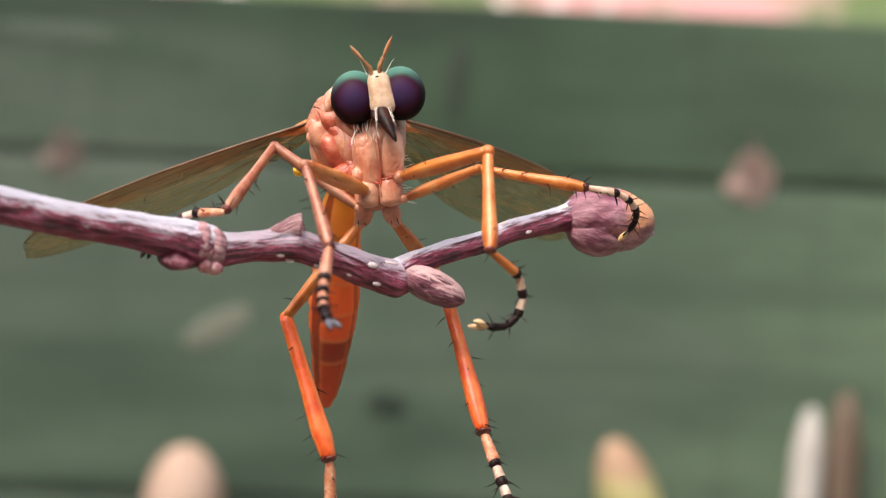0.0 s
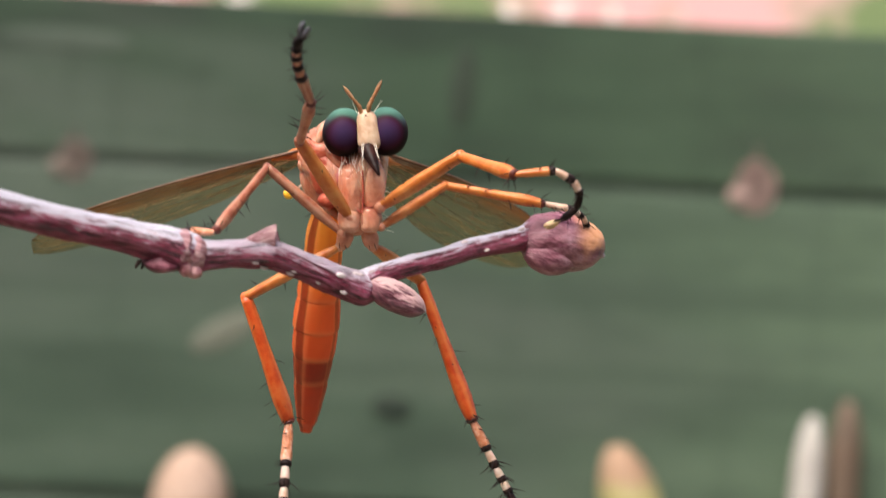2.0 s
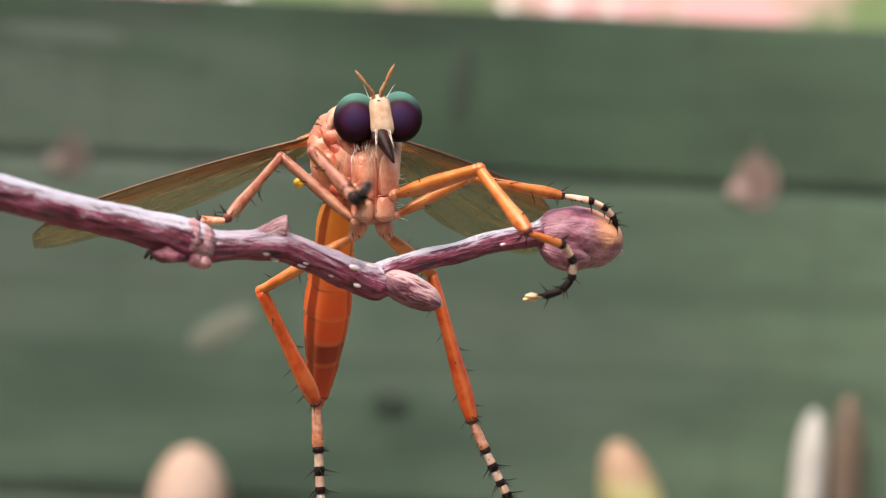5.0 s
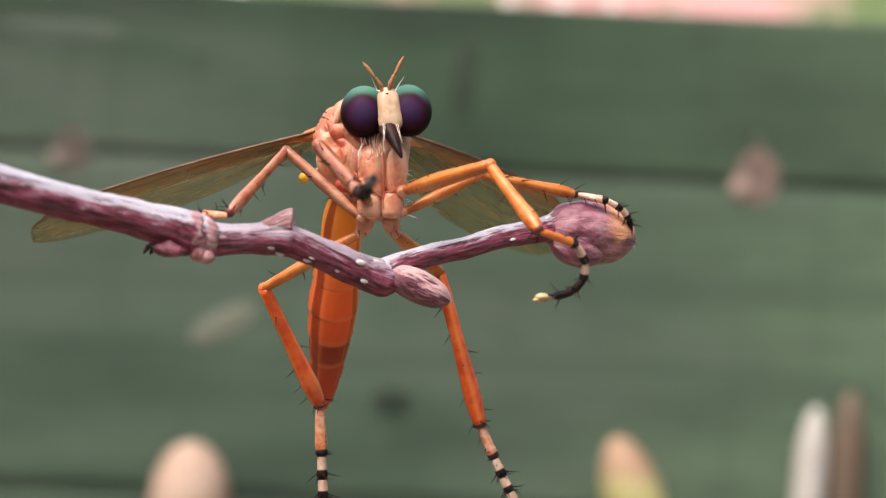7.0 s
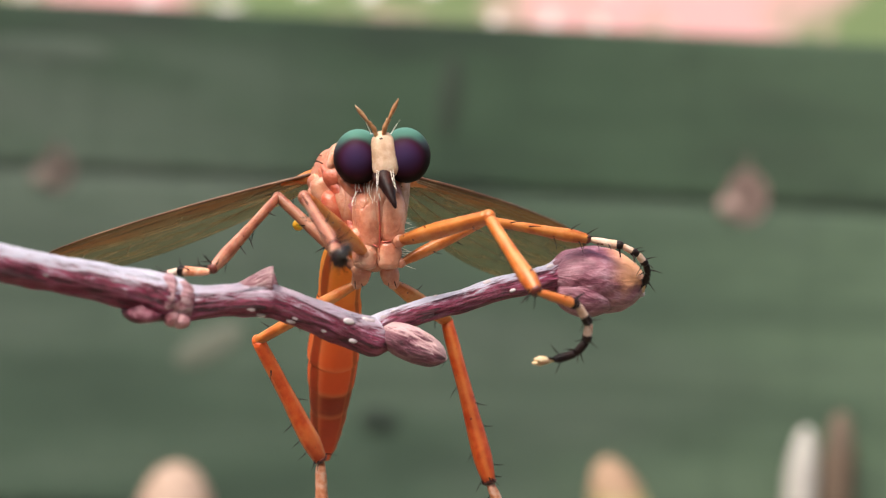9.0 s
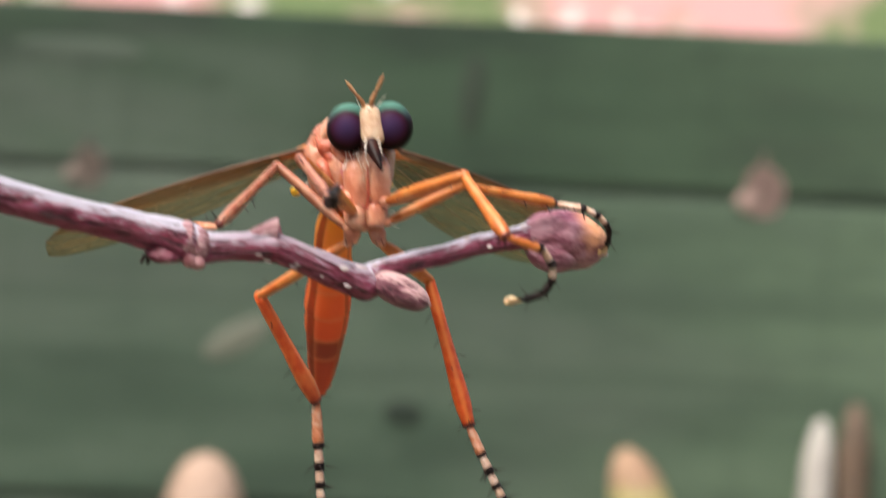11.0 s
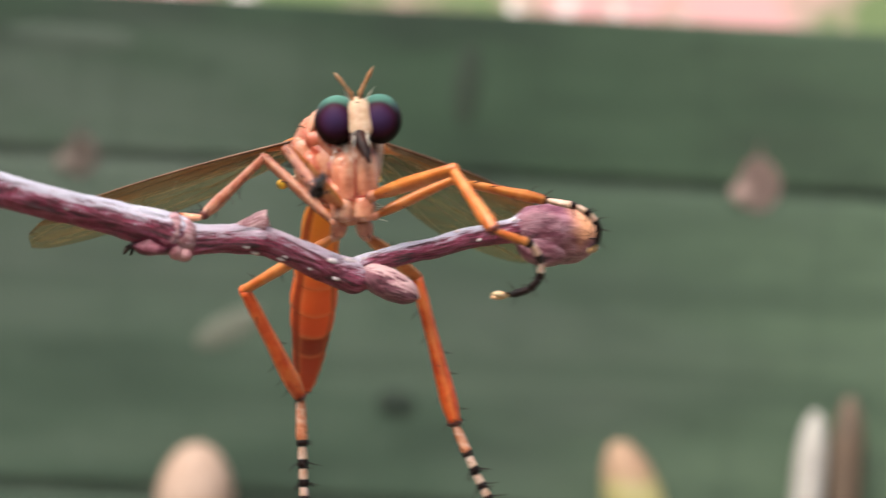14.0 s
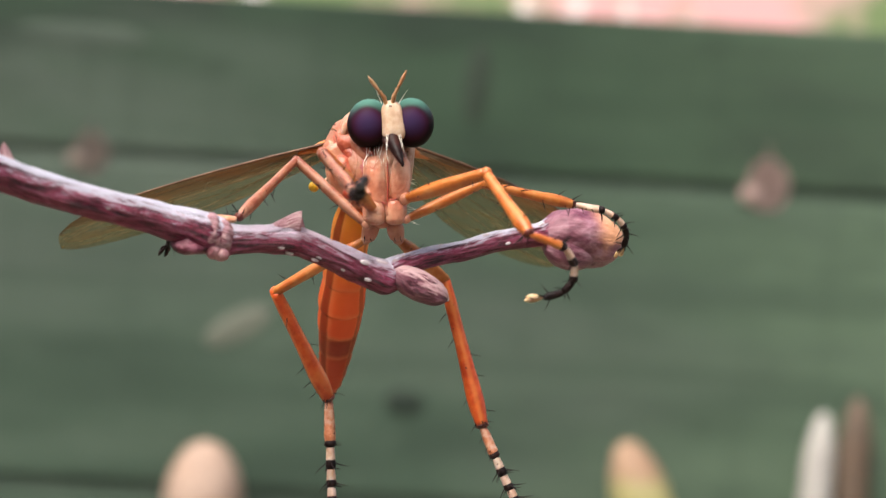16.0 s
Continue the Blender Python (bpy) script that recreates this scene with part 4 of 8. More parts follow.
def build_wing(mirror, m):
    """A long rounded wing along local x: leading edge at y = 0, chord along -y."""
    length, chord = 15.9, 3.6
    bm = fresh()
    nu, nv = 60, 16

    def edge(t):
        a, b = max(0.0, (t - 0.70) / 0.30), max(0.0, (t - 0.74) / 0.26)
        lead = 0.45 * math.sin(math.pi * min(t, 0.75)) - 2.9 * (1 - math.sqrt(max(0.0, 1 - a ** 2.2)))
        full = -chord * (0.20 + 0.80 * math.sin(math.pi * min(0.5, 0.06 + t * 0.72)))
        trail = full + (-2.6 - full) * (1 - math.sqrt(max(0.0, 1 - b ** 2.2)))
        return lead, min(trail, lead - 0.03)

    def at_wing(t, s):
        lead, trail = edge(t)
        y = lead + (trail - lead) * s
        z = 0.16 * math.sin(13 * s + 3 * t) * (1 - t * 0.4) + 0.35 * t * t
        return Vector((0.2 + (length - 0.2) * t, y * mirror, z))

    top = [[bm.verts.new(at_wing(i / nu, j / nv)) for j in range(nv + 1)] for i in range(nu + 1)]
    for i in range(nu):
        for j in range(nv):
            bm.faces.new((top[i][j], top[i][j + 1], top[i + 1][j + 1], top[i + 1][j]))
    bmesh.ops.solidify(bm, geom=bm.faces[:], thickness=0.015)
    wing = part("wing", bm, WING, fly, "smoky translucent brown wing")
    wing.matrix_basis = m
    veins = ((0.0, 0.0, 0.97, 0.09), (0.05, 0.06, 0.93, 0.05), (0.10, 0.12, 0.90, 0.05), (0.15, 0.30, 0.98, 0.042), (0.22, 0.45, 0.97, 0.04), (0.34, 0.62, 0.93, 0.038), (0.5, 0.82, 0.80, 0.036), (0.75, 0.97, 0.55, 0.034))
    for s0, s1, t1, r in veins:
        rows = []
        for i in range(9):
            t = t1 * i / 8
            rows.append((*at_wing(t, s0 + (s1 - s0) * (i / 8) ** 0.8), (r if s0 < 0.02 else 0.75 * r) * (1 - 0.6 * i / 8)))
        part("vein", tube(fresh(), rows, 3, 6), COSTA if s0 < 0.02 else VEIN, wing)
    for t, a, b in ((0.42, 0.16, 0.34), (0.55, 0.34, 0.52), (0.62, 0.50, 0.68), (0.74, 0.30, 0.45)):
        part("cross_vein", tube(fresh(), [(*at_wing(t, a), 0.022), (*at_wing(t + 0.02, (a + b) / 2), 0.022), (*at_wing(t + 0.03, b), 0.022)], 3, 6), VEIN, wing)
    part("wing_base", tube(fresh(), [(-0.7, -0.25 * mirror, -0.1, 0.42), (0.0, -0.3 * mirror, 0, 0.40), (0.9, -0.25 * mirror, 0.05, 0.24), (1.9, -0.2 * mirror, 0.05, 0.08)], 5, 12, 0.15), LEG_YELLOW, wing, "orange wing hinge")
    return wing


def wing_pose(root, tip, chord_way):
    """Wing pose from its root to its tip, its chord falling along chord_way."""
    x = (Vector(tip) - Vector(root)).normalized()
    y = -Vector(chord_way)
    y = (y - x * x.dot(y)).normalized()
    m = Matrix((x, y, x.cross(y))).transposed().to_4x4()
    return Matrix.Translation(Vector(root) * 0.001) @ m


ROOT_A, ROOT_B = (-2.55, 1.9, 2.30), (1.25, 2.1, 2.2)
REST_A = wing_pose(ROOT_A, (-16.6, 3.0, -2.05), (0.1, 0.90, -0.42))
REST_B = wing_pose(ROOT_B, (10.6, 12.6, -1.4), (-0.25, 0.55, -0.75))
wing_a = build_wing(1, REST_A)
wing_b = build_wing(1, REST_B)
for a, b in (((-2.2, 1.2, 0.75), (-3.36, 0.3, -0.08)), ((0.9, 2.4, 0.9), (1.2, 2.9, 0.3))):
    h = part("haltere", tube(fresh(), [(*a, 0.07), (*Vector(a).lerp(Vector(b), 0.6), 0.06), (*b, 0.09)], 4, 8), PALE, fly, "slender pale balancer stalk")
    part("knob", ball(fresh(), b, (0.27, 0.2, 0.25), (0, 30, 0), 16, 12), HALTERE, h, "bright yellow knob")

# ---- legs ----
legs = {}


def shank(length, radii, sides=14, flat=0.85, bow=0.0):
    """A leg segment along local x."""
    n = len(radii) - 1
    return tube(fresh(), [(length * i / n, 0, bow * math.sin(math.pi * i / n), r) for i, r in enumerate(radii)], 4, sides, 0.05, flat, length)


def spines(owner, mesh, length, radius, places, rng):
    for s in places:
        g = rng.uniform(0, 6.28)
        y, z = math.cos(g), math.sin(g)
        bristle(mesh, owner, (length * s, y * radius * 0.8, z * radius * 0.9), (0.55, y, z))


def foot(owner, base, curl, distal, rng, skin, fat=1.0, bend=0.0, pads=1.0, pad_skin=PAD):
    """Five tarsal joints along local x that curl towards +z, with claws and two cream pads. curl: degrees over the last four joints."""
    p, a = Vector((base, 0, 0)), radians(bend)
    foot_joint = skin if pad_skin == GREY_PAD else PALE
    steps = (0.30, 0.24, 0.20, 0.26)
    for i, s in enumerate(steps):
        a += radians(curl) / (len(steps) - 0.5) * (0.5 if i == 0 and curl < 40 else 1.0)
        d = Vector((math.cos(a), 0, math.sin(a)))
        l = distal * s
        q = p + d * l
        dark = i >= (3 if fat > 1.2 else 2)
        joint = part("tarsal_joint", tube(fresh(), [(*(p - d * 0.03), 0.11 * fat), (*p.lerp(q, 0.12), 0.165 * fat), (*p.lerp(q, 0.7), 0.185 * fat), (*q, 0.12 * fat)], 4, 12, 0.05), DARK if dark else foot_joint, owner)
        if not dark:
            part("joint_band", tube(fresh(), [(*p.lerp(q, 0.56), 0.170 * fat), (*p.lerp(q, 0.68), 0.210 * fat), (*p.lerp(q, 0.88), 0.205 * fat), (*p.lerp(q, 1.02), 0.14 * fat)], 3, 14, 0.08), DARK, owner, "black joint ring")
        count = 5 if pad_skin == GREY_PAD else 8 if fat > 1.0 else 4 if pads > 0.6 else 3
        for k in range(count):
            g = k * 6.283 / count + 0.6 * i
            n = Vector((-math.sin(a), 0, math.cos(a))) * math.sin(g) + Vector((0, 1, 0)) * math.cos(g)
            bristle(SHORT_BRISTLE if k % 2 or pad_skin == GREY_PAD else HIND_SPINE if fat > 1.2 else BRISTLE, owner, p.lerp(q, 0.7 + 0.2 * (k % 2)) + n * 0.13 * fat, n + d * 0.55)
        p = q
    d = Vector((math.cos(a + 0.2), 0, math.sin(a + 0.2)))
    for s in (-1, 1):
        side = Vector((0, 0.30 * s, 0)) + Vector((-d.z, 0, d.x)) * (0.32 * s)
        part("pad", tube(fresh(), [(*p, 0.06), (*(p + d * 0.25 * pads + side * 0.20), 0.13 * pads), (*(p + d * 0.52 * pads + side * 0.40), 0.15 * pads), (*(p + d * 0.74 * pads + side * 0.40), 0.05 * pads)], 4, 10, 0.0, 0.7), pad_skin, owner, "cream adhesive pad")
        part("claw", tube(fresh(), [(*p, 0.05), (*(p + d * 0.22 + side * 0.55), 0.045), (*(p + d * 0.42 + side * 0.45), 0.012)], 4, 6), DARK, owner, "curved black claw")


def build_leg(name, thigh, shin, first, distal, curl, fr, tr, skin, shin_skin, foot_skin, fat=1.0, bend=0.0, pads=1.0, pad_skin=PAD):
    rng = random.Random(name)
    f = part("femur", shank(thigh, [fr * 0.6, fr * 0.95, fr * 1.08, fr * 1.05, fr * 0.95, fr * 0.85], 16), skin, fly)
    part("knee", ball(fresh(), (thigh, 0, 0), (fr * 0.88, fr * 0.8, fr * 0.86), (0, 0, 0), 14, 10), shin_skin, f)
    part("trochanter", ball(fresh(), (0.0, 0, 0), (fr * 0.9, fr * 0.78, fr * 0.78), (0, 0, 0), 14, 10, 0.15, fr), COXA, f)
    spines(f, SHORT_BRISTLE, thigh, fr, (0.35, 0.62, 0.85), rng)
    t = part("tibia", shank(shin, [tr * 0.75, tr * 0.85, tr * 0.85, tr * 0.92, tr * 1.05, tr * 1.15, tr * 0.8], 14), shin_skin, fly)
    part("ankle", tube(fresh(), [(shin - 0.10, 0, 0, tr * 0.82), (shin, 0, 0, tr * 0.84), (shin + 0.12, 0, 0, tr * 0.5)], 3, 12), ANKLE, t, "dark maroon ankle joint")
    spines(t, BRISTLE, shin, tr, (0.22, 0.40, 0.52, 0.66, 0.8, 0.9), rng)
    spines(t, BRISTLE, shin, tr, (0.97, 0.97, 0.98, 0.98), rng)
    s = part("tarsus", shank(first, [q * fat for q in (0.13, 0.19, 0.21, 0.22, 0.24, 0.17)], 12, 0.9), foot_skin, fly, "banded tarsus with a black tip")
    part("joint_band", tube(fresh(), [(first - 0.30, 0, 0, 0.20 * fat), (first - 0.22, 0, 0, 0.235 * fat), (first - 0.06, 0, 0, 0.235 * fat), (first + 0.05, 0, 0, 0.15 * fat)], 3, 14, 0.08), DARK, s, "black joint ring")
    spines(s, SHORT_BRISTLE, first, 0.22, (0.3, 0.62, 0.88, 0.92, 0.94), rng)
    foot(s, first, curl, distal, rng, foot_skin, fat, bend, pads, pad_skin)
    legs[name, "femur"], legs[name, "tibia"], legs[name, "tarsus"] = f, t, s


build_leg("front_left", 4.85, 4.95, 1.9, 2.5, 25, 0.36, 0.30, LEG_YELLOW, LEG_PINK, LEG_PINK, 1.25, 0.0, 1.2, GREY_PAD)
build_leg("front_right", 4.85, 4.95, 1.9, 3.5, 128, 0.37, 0.32, LEG_YELLOW, LEG_YELLOW, LEG_YELLOW, 1.0, 0.0, 1.2)
build_leg("middle_left", 4.91, 5.70, 1.35, 2.5, 34, 0.28, 0.28, LEG_PINK, LEG_PINK, TARSUS, 1.0, 16, 0.9, DARK)
build_leg("middle_right", 4.46, 5.09, 1.6, 2.8, 84, 0.28, 0.27, LEG_YELLOW, LEG_YELLOW, PALE, 0.88)
build_leg("hind_left", 5.5, 6.8, 2.5, 3.9, 4, 0.33, 0.42, LEG_YELLOW, LEG_RED, TARSUS, 1.3)
build_leg("hind_right", 5.0, 7.85, 1.75, 3.4, 6, 0.35, 0.43, LEG_YELLOW, LEG_RED, TARSUS, 1.25)


# ---- what moves ----
def flap(rest, lift, sweep):
    """The wing raised by lift degrees and swung by sweep degrees about its hinge."""
    return rest @ pose(0, 0, 0, lift, 0, sweep)


def motions():
    walk(twig, [
        (0, at(-1.201, 87.042, 1199, 4.88, -3.88, -0.63)), (0.0333, at(-1.201, 87.042, 1199.12, 4.88, -3.88, -0.63)),
        (0.1, at(-1.201, 87.042, 1199.92, 4.88, -3.88, -0.63)), (0.2, at(-1.201, 87.042, 1199.75, 4.88, -3.88, -0.63)),
        (0.3, at(-1.223, 87.925, 1198.48, 4.735, -3.613, -0.258)), (0.4, at(-1.251, 89.06, 1197.81, 4.549, -3.27, 0.22)),
        (0.5, at(-1.305, 91.246, 1196.53, 4.19, -2.61, 1.14)),
        (0.6, at(-2.014, 88.915, 1196.99, 4.06, -3.4, 4.65)), (0.8, at(-2.171, 88.893, 1197.48, 1.96, -3.68, 3.02)),
        (0.9, at(-2.167, 88.534, 1197.62, 2.04, -4.38, 1.2)), (1, at(-1.91, 88.939, 1196.96, 3.5, -2.4, 0.26)),
        (1.2, at(-1.949, 86.48, 1197.7, 5.36, -2.74, 2.56)), (1.5, at(-2.581, 88.595, 1197.06, 3.98, -2.3, 0.19)),
        (2, at(-3.244, 86.885, 1198.6, 4.12, -2.29, -0.28)), (2.5, at(-4.062, 88.079, 1199.21, 4.31, -1.99, -0.77)),
        (3, at(-3.383, 88.503, 1199.52, 2.92, -2.37, 0.5)), (3.5, at(-3.307, 87.713, 1199.7, 0.92, -3.19, -0.64)),
        (4, at(-3.887, 88.375, 1200.56, 2.36, -2.75, 0.54)), (4.2, at(-2.774, 89.035, 1198.63, 0.36, -3.35, -0.28)),
        (6.3, at(-2.325, 85.164, 1199.15, 0.94, -3.05, 1.71)), (6.5, at(-2.307, 85.426, 1198.78, 0.41, -3.23, 1.78)),
        (7, at(-2.079, 86.009, 1198.85, 0.71, -2.95, 1.07)), (7.5, at(-2.044, 84.9, 1199.98, 0.78, -3.63, -0.06)),
        (8, at(-0.972, 82.303, 1199.92, 1.1, -4.67, -1.79)), (8.5, at(-1.176, 81.423, 1198.27, -0.91, -6.05, -1.66)),
        (8.7, at(-1.438, 85.874, 1197.26, 0.01, -5.24, -1.5)), (10.8, at(-2.719, 81.618, 1198.38, 0.05, -4.35, -0.7)),
        (11, at(-3.606, 80.36, 1199.14, -0, -3.51, 0.33)), (11.5, at(-4.741, 85.139, 1202.61, 1.14, -3.56, -0.01)),
        (12, at(-6.083, 87.57, 1202.38, 0.32, -3.91, -0.22)), (12.5, at(-6.574, 88.094, 1202.09, 0.04, -3.61, 0.57)),
        (13, at(-7.663, 93.671, 1199.78, -0.06, -3.56, -0.52)), (13.5, at(-8.031, 95.247, 1200.61, -1.14, -4.09, 0.02)),
        (14, at(-3.796, 82.576, 1199, -0.7, -3.9, 0.14)), (14.5, at(-2.547, 83.995, 1199.53, -0.1, -3.37, -0)),
        (15, at(-2.487, 84.141, 1199.78, 0.16, -2.81, 0.43)), (15.5, at(-2.966, 85.114, 1198.24, 0.09, -3.03, 0.09)),
        (16, at(-2.765, 83.506, 1198.92, -0.21, -3.12, 0.4)),
    ])
    walk(fly, [
        (0, at(-2.9, 88.015, 1203.88, 0.11, -6.66, 0.28)), (0.0333, at(-2.9, 88.015, 1204, 0.11, -6.66, 0.28)),
        (0.1, at(-2.9, 88.015, 1204.8, 0.11, -6.66, 0.28)), (0.2, at(-2.9, 88.015, 1204.63, 0.11, -6.66, 0.28)),
        (0.3, at(-2.896, 89.063, 1203.39, -0.146, -6.019, 0.068)), (0.4, at(-2.892, 90.41, 1202.77, -0.476, -5.196, -0.205)),
        (0.5, at(-2.883, 93.005, 1201.57, -1.11, -3.61, -0.73)),
        (0.6, at(-3.065, 91.237, 1202.7, -2.1, -4.3, -4.97)), (0.8, at(-2.714, 91.273, 1202.55, -3.97, -2.65, -2.06)),
        (0.9, at(-2.951, 90.531, 1203.27, 0.25, -3.7, 3.16)), (1, at(-2.489, 90.813, 1201.88, -2.15, -2.75, 0.15)),
        (1.2, at(-2.544, 88.579, 1202.18, -3.19, -2.79, 2.55)), (1.5, at(-3.543, 91.642, 1201.54, 0.75, -2.25, 1.54)),
        (2, at(-4.289, 89.474, 1203.08, 0.79, -3.04, 1.69)), (2.5, at(-5.073, 90.592, 1203.7, 0.31, -2.78, 1.52)),
        (3, at(-4.351, 90.359, 1203.99, 0.78, -3.49, 1.49)), (3.5, at(-4.371, 89.694, 1204.26, 0.01, -3.18, 2.18)),
        (4, at(-4.937, 90.84, 1205.12, 0.06, -3.48, 1.4)), (4.2, at(-3.902, 91.346, 1203.35, 1.8, -3.87, 2.56)),
        (6.3, at(-3.341, 88.123, 1203.64, 0.49, -3.11, 1.97)), (6.5, at(-3.36, 88.425, 1203.26, 0.48, -2.99, 2.24)),
        (7, at(-3.086, 88.677, 1203.35, 1.08, -3.14, 1.83)), (7.5, at(-2.947, 86.797, 1204.45, 2.67, -3.7, -0.99)),
        (8, at(-1.898, 85.095, 1204.48, 4.54, -3.59, -3.3)), (8.5, at(-2.134, 84.358, 1202.82, 6.24, -3.58, -3.8)),
        (8.7, at(-2.27, 88.426, 1201.96, 4.59, -3.35, -2.96)), (10.8, at(-3.634, 84.114, 1202.76, 1.64, -3.3, -0.5)),
        (11, at(-4.452, 82.519, 1203.56, 0.83, -3.78, -1.31)), (11.5, at(-5.717, 87.241, 1207, -0.08, -4.52, 0.44)),
        (12, at(-7.032, 88.956, 1206.74, 0.28, -4.79, 0.25)), (12.5, at(-7.355, 88.25, 1206.31, -1.67, -4.55, -0.46)),
        (13, at(-8.726, 95.55, 1204.16, -2.61, -3.81, 2.02)), (13.5, at(-8.987, 96.483, 1204.93, -2.2, -4.14, 1.13)),
        (14, at(-4.706, 84.354, 1203.34, -0.08, -3.4, -1.3)), (14.5, at(-3.403, 85.013, 1203.84, -0.27, -3.44, -1.12)),
        (15, at(-3.358, 85.689, 1204.07, -1.07, -3.13, -0.36)), (15.5, at(-3.809, 85.805, 1202.54, -0.14, -3.2, -1.02)),
        (16, at(-3.634, 84.253, 1203.22, -0.35, -3.33, -0.25)),
    ])
    walk(legs['front_left', 'femur'], [
        (0, at(-0.207, -1.7, -1.302, -147.49, -13.43, -121.33)), (0.2, at(-0.207, -1.7, -1.302, -147.49, -13.43, -121.33)),
        (0.4, at(-0.207, -1.7, -1.302, -147.49, -13.43, -121.33)), (0.4333, at(-0.207, -1.7, -1.302, -146.73, -12.97, -121.2)),
        (0.4667, at(-0.207, -1.7, -1.302, -147.31, -12.12, -120.97)), (0.5, at(-0.207, -1.7, -1.302, -146.56, -11.66, -120.84)),
        (0.5333, at(-0.207, -1.7, -1.302, -145.72, -26.35, -125.39)), (0.5667, at(-0.207, -1.7, -1.302, -137.57, -53.04, -138.92)),
        (0.6, at(-0.207, -1.7, -1.302, -122.53, -65.97, -155.44)), (0.6333, at(-0.207, -1.7, -1.302, -123.59, -66.08, -155.36)),
        (0.6667, at(-0.207, -1.7, -1.302, -124.02, -66.37, -155.16)), (0.7, at(-0.207, -1.7, -1.302, -123.85, -66.74, -154.89)),
        (0.7333, at(-0.207, -1.7, -1.302, -124.92, -67.11, -154.62)), (0.7667, at(-0.207, -1.7, -1.302, -125.16, -67.4, -154.4)),
        (0.8, at(-0.207, -1.7, -1.302, -124.64, -67.51, -154.31)), (0.8333, at(-0.207, -1.7, -1.302, -120.32, -66.6, -159.17)),
        (0.8667, at(-0.207, -1.7, -1.302, -113.45, -64.55, -167.25)), (0.9, at(-0.207, -1.7, -1.302, -109.48, -63.29, -171.07)),
        (0.9333, at(-0.207, -1.7, -1.302, -129.17, -61.85, -149.39)), (0.9667, at(-0.207, -1.7, -1.302, -154.19, -52.09, -119.57)),
        (1, at(-0.207, -1.7, -1.302, -161.17, -44.74, -109.23)), (1.0333, at(-0.207, -1.7, -1.302, -159.02, -46.57, -112.16)),
        (1.0667, at(-0.207, -1.7, -1.302, -141.45, -55.89, -135.35)), (1.1, at(-0.207, -1.7, -1.302, -115.28, -58.89, -166.96)),
        (1.1333, at(-0.207, -1.7, -1.302, -117.88, -58.8, -164.7)), (1.1667, at(-0.207, -1.7, -1.302, -119.5, -58.63, -162.01)),
        (1.2, at(-0.207, -1.7, -1.302, -115.94, -58.52, -167.28)), (1.2333, at(-0.207, -1.7, -1.302, -115.13, -58.53, -167.38)),
        (1.35, at(-0.207, -1.7, -1.302, -113.93, -58.56, -168.69)), (1.5, at(-0.207, -1.7, -1.302, -112.72, -58.58, -170.1)),
        (1.75, at(-0.207, -1.7, -1.302, -126.78, -55.05, -152.85)), (2, at(-0.207, -1.7, -1.302, -138.37, -49.53, -139.06)),
        (2.25, at(-0.207, -1.7, -1.302, -143.24, -44.13, -131.66)), (2.5, at(-0.207, -1.7, -1.302, -147.1, -38.33, -125.54)),
        (2.65, at(-0.207, -1.7, -1.302, -148.14, -36.62, -124.17)), (2.8, at(-0.207, -1.7, -1.302, -150.03, -33.16, -121.6)),
        (2.9, at(-0.207, -1.7, -1.302, -151.01, -31.15, -120.22)), (3, at(-0.207, -1.7, -1.302, -151.39, -30.3, -119.66)),
        (3.1, at(-0.207, -1.7, -1.302, -152.15, -30.21, -119.54)), (3.2, at(-0.207, -1.7, -1.302, -151.94, -29.98, -119.25)),
        (3.35, at(-0.207, -1.7, -1.302, -153, -29.59, -118.75)), (3.5, at(-0.207, -1.7, -1.302, -152.5, -29.4, -118.51)),
        (3.75, at(-0.207, -1.7, -1.302, -152.52, -27.98, -118.6)), (4, at(-0.207, -1.7, -1.302, -152.56, -26.56, -118.69)),
        (4.2, at(-0.207, -1.7, -1.302, -152.08, -29.28, -121.11)), (4.4, at(-0.207, -1.7, -1.302, -150.71, -31.95, -123.66)),
        (16, at(-0.207, -1.7, -1.302, -150.71, -31.95, -123.66)),
    ])
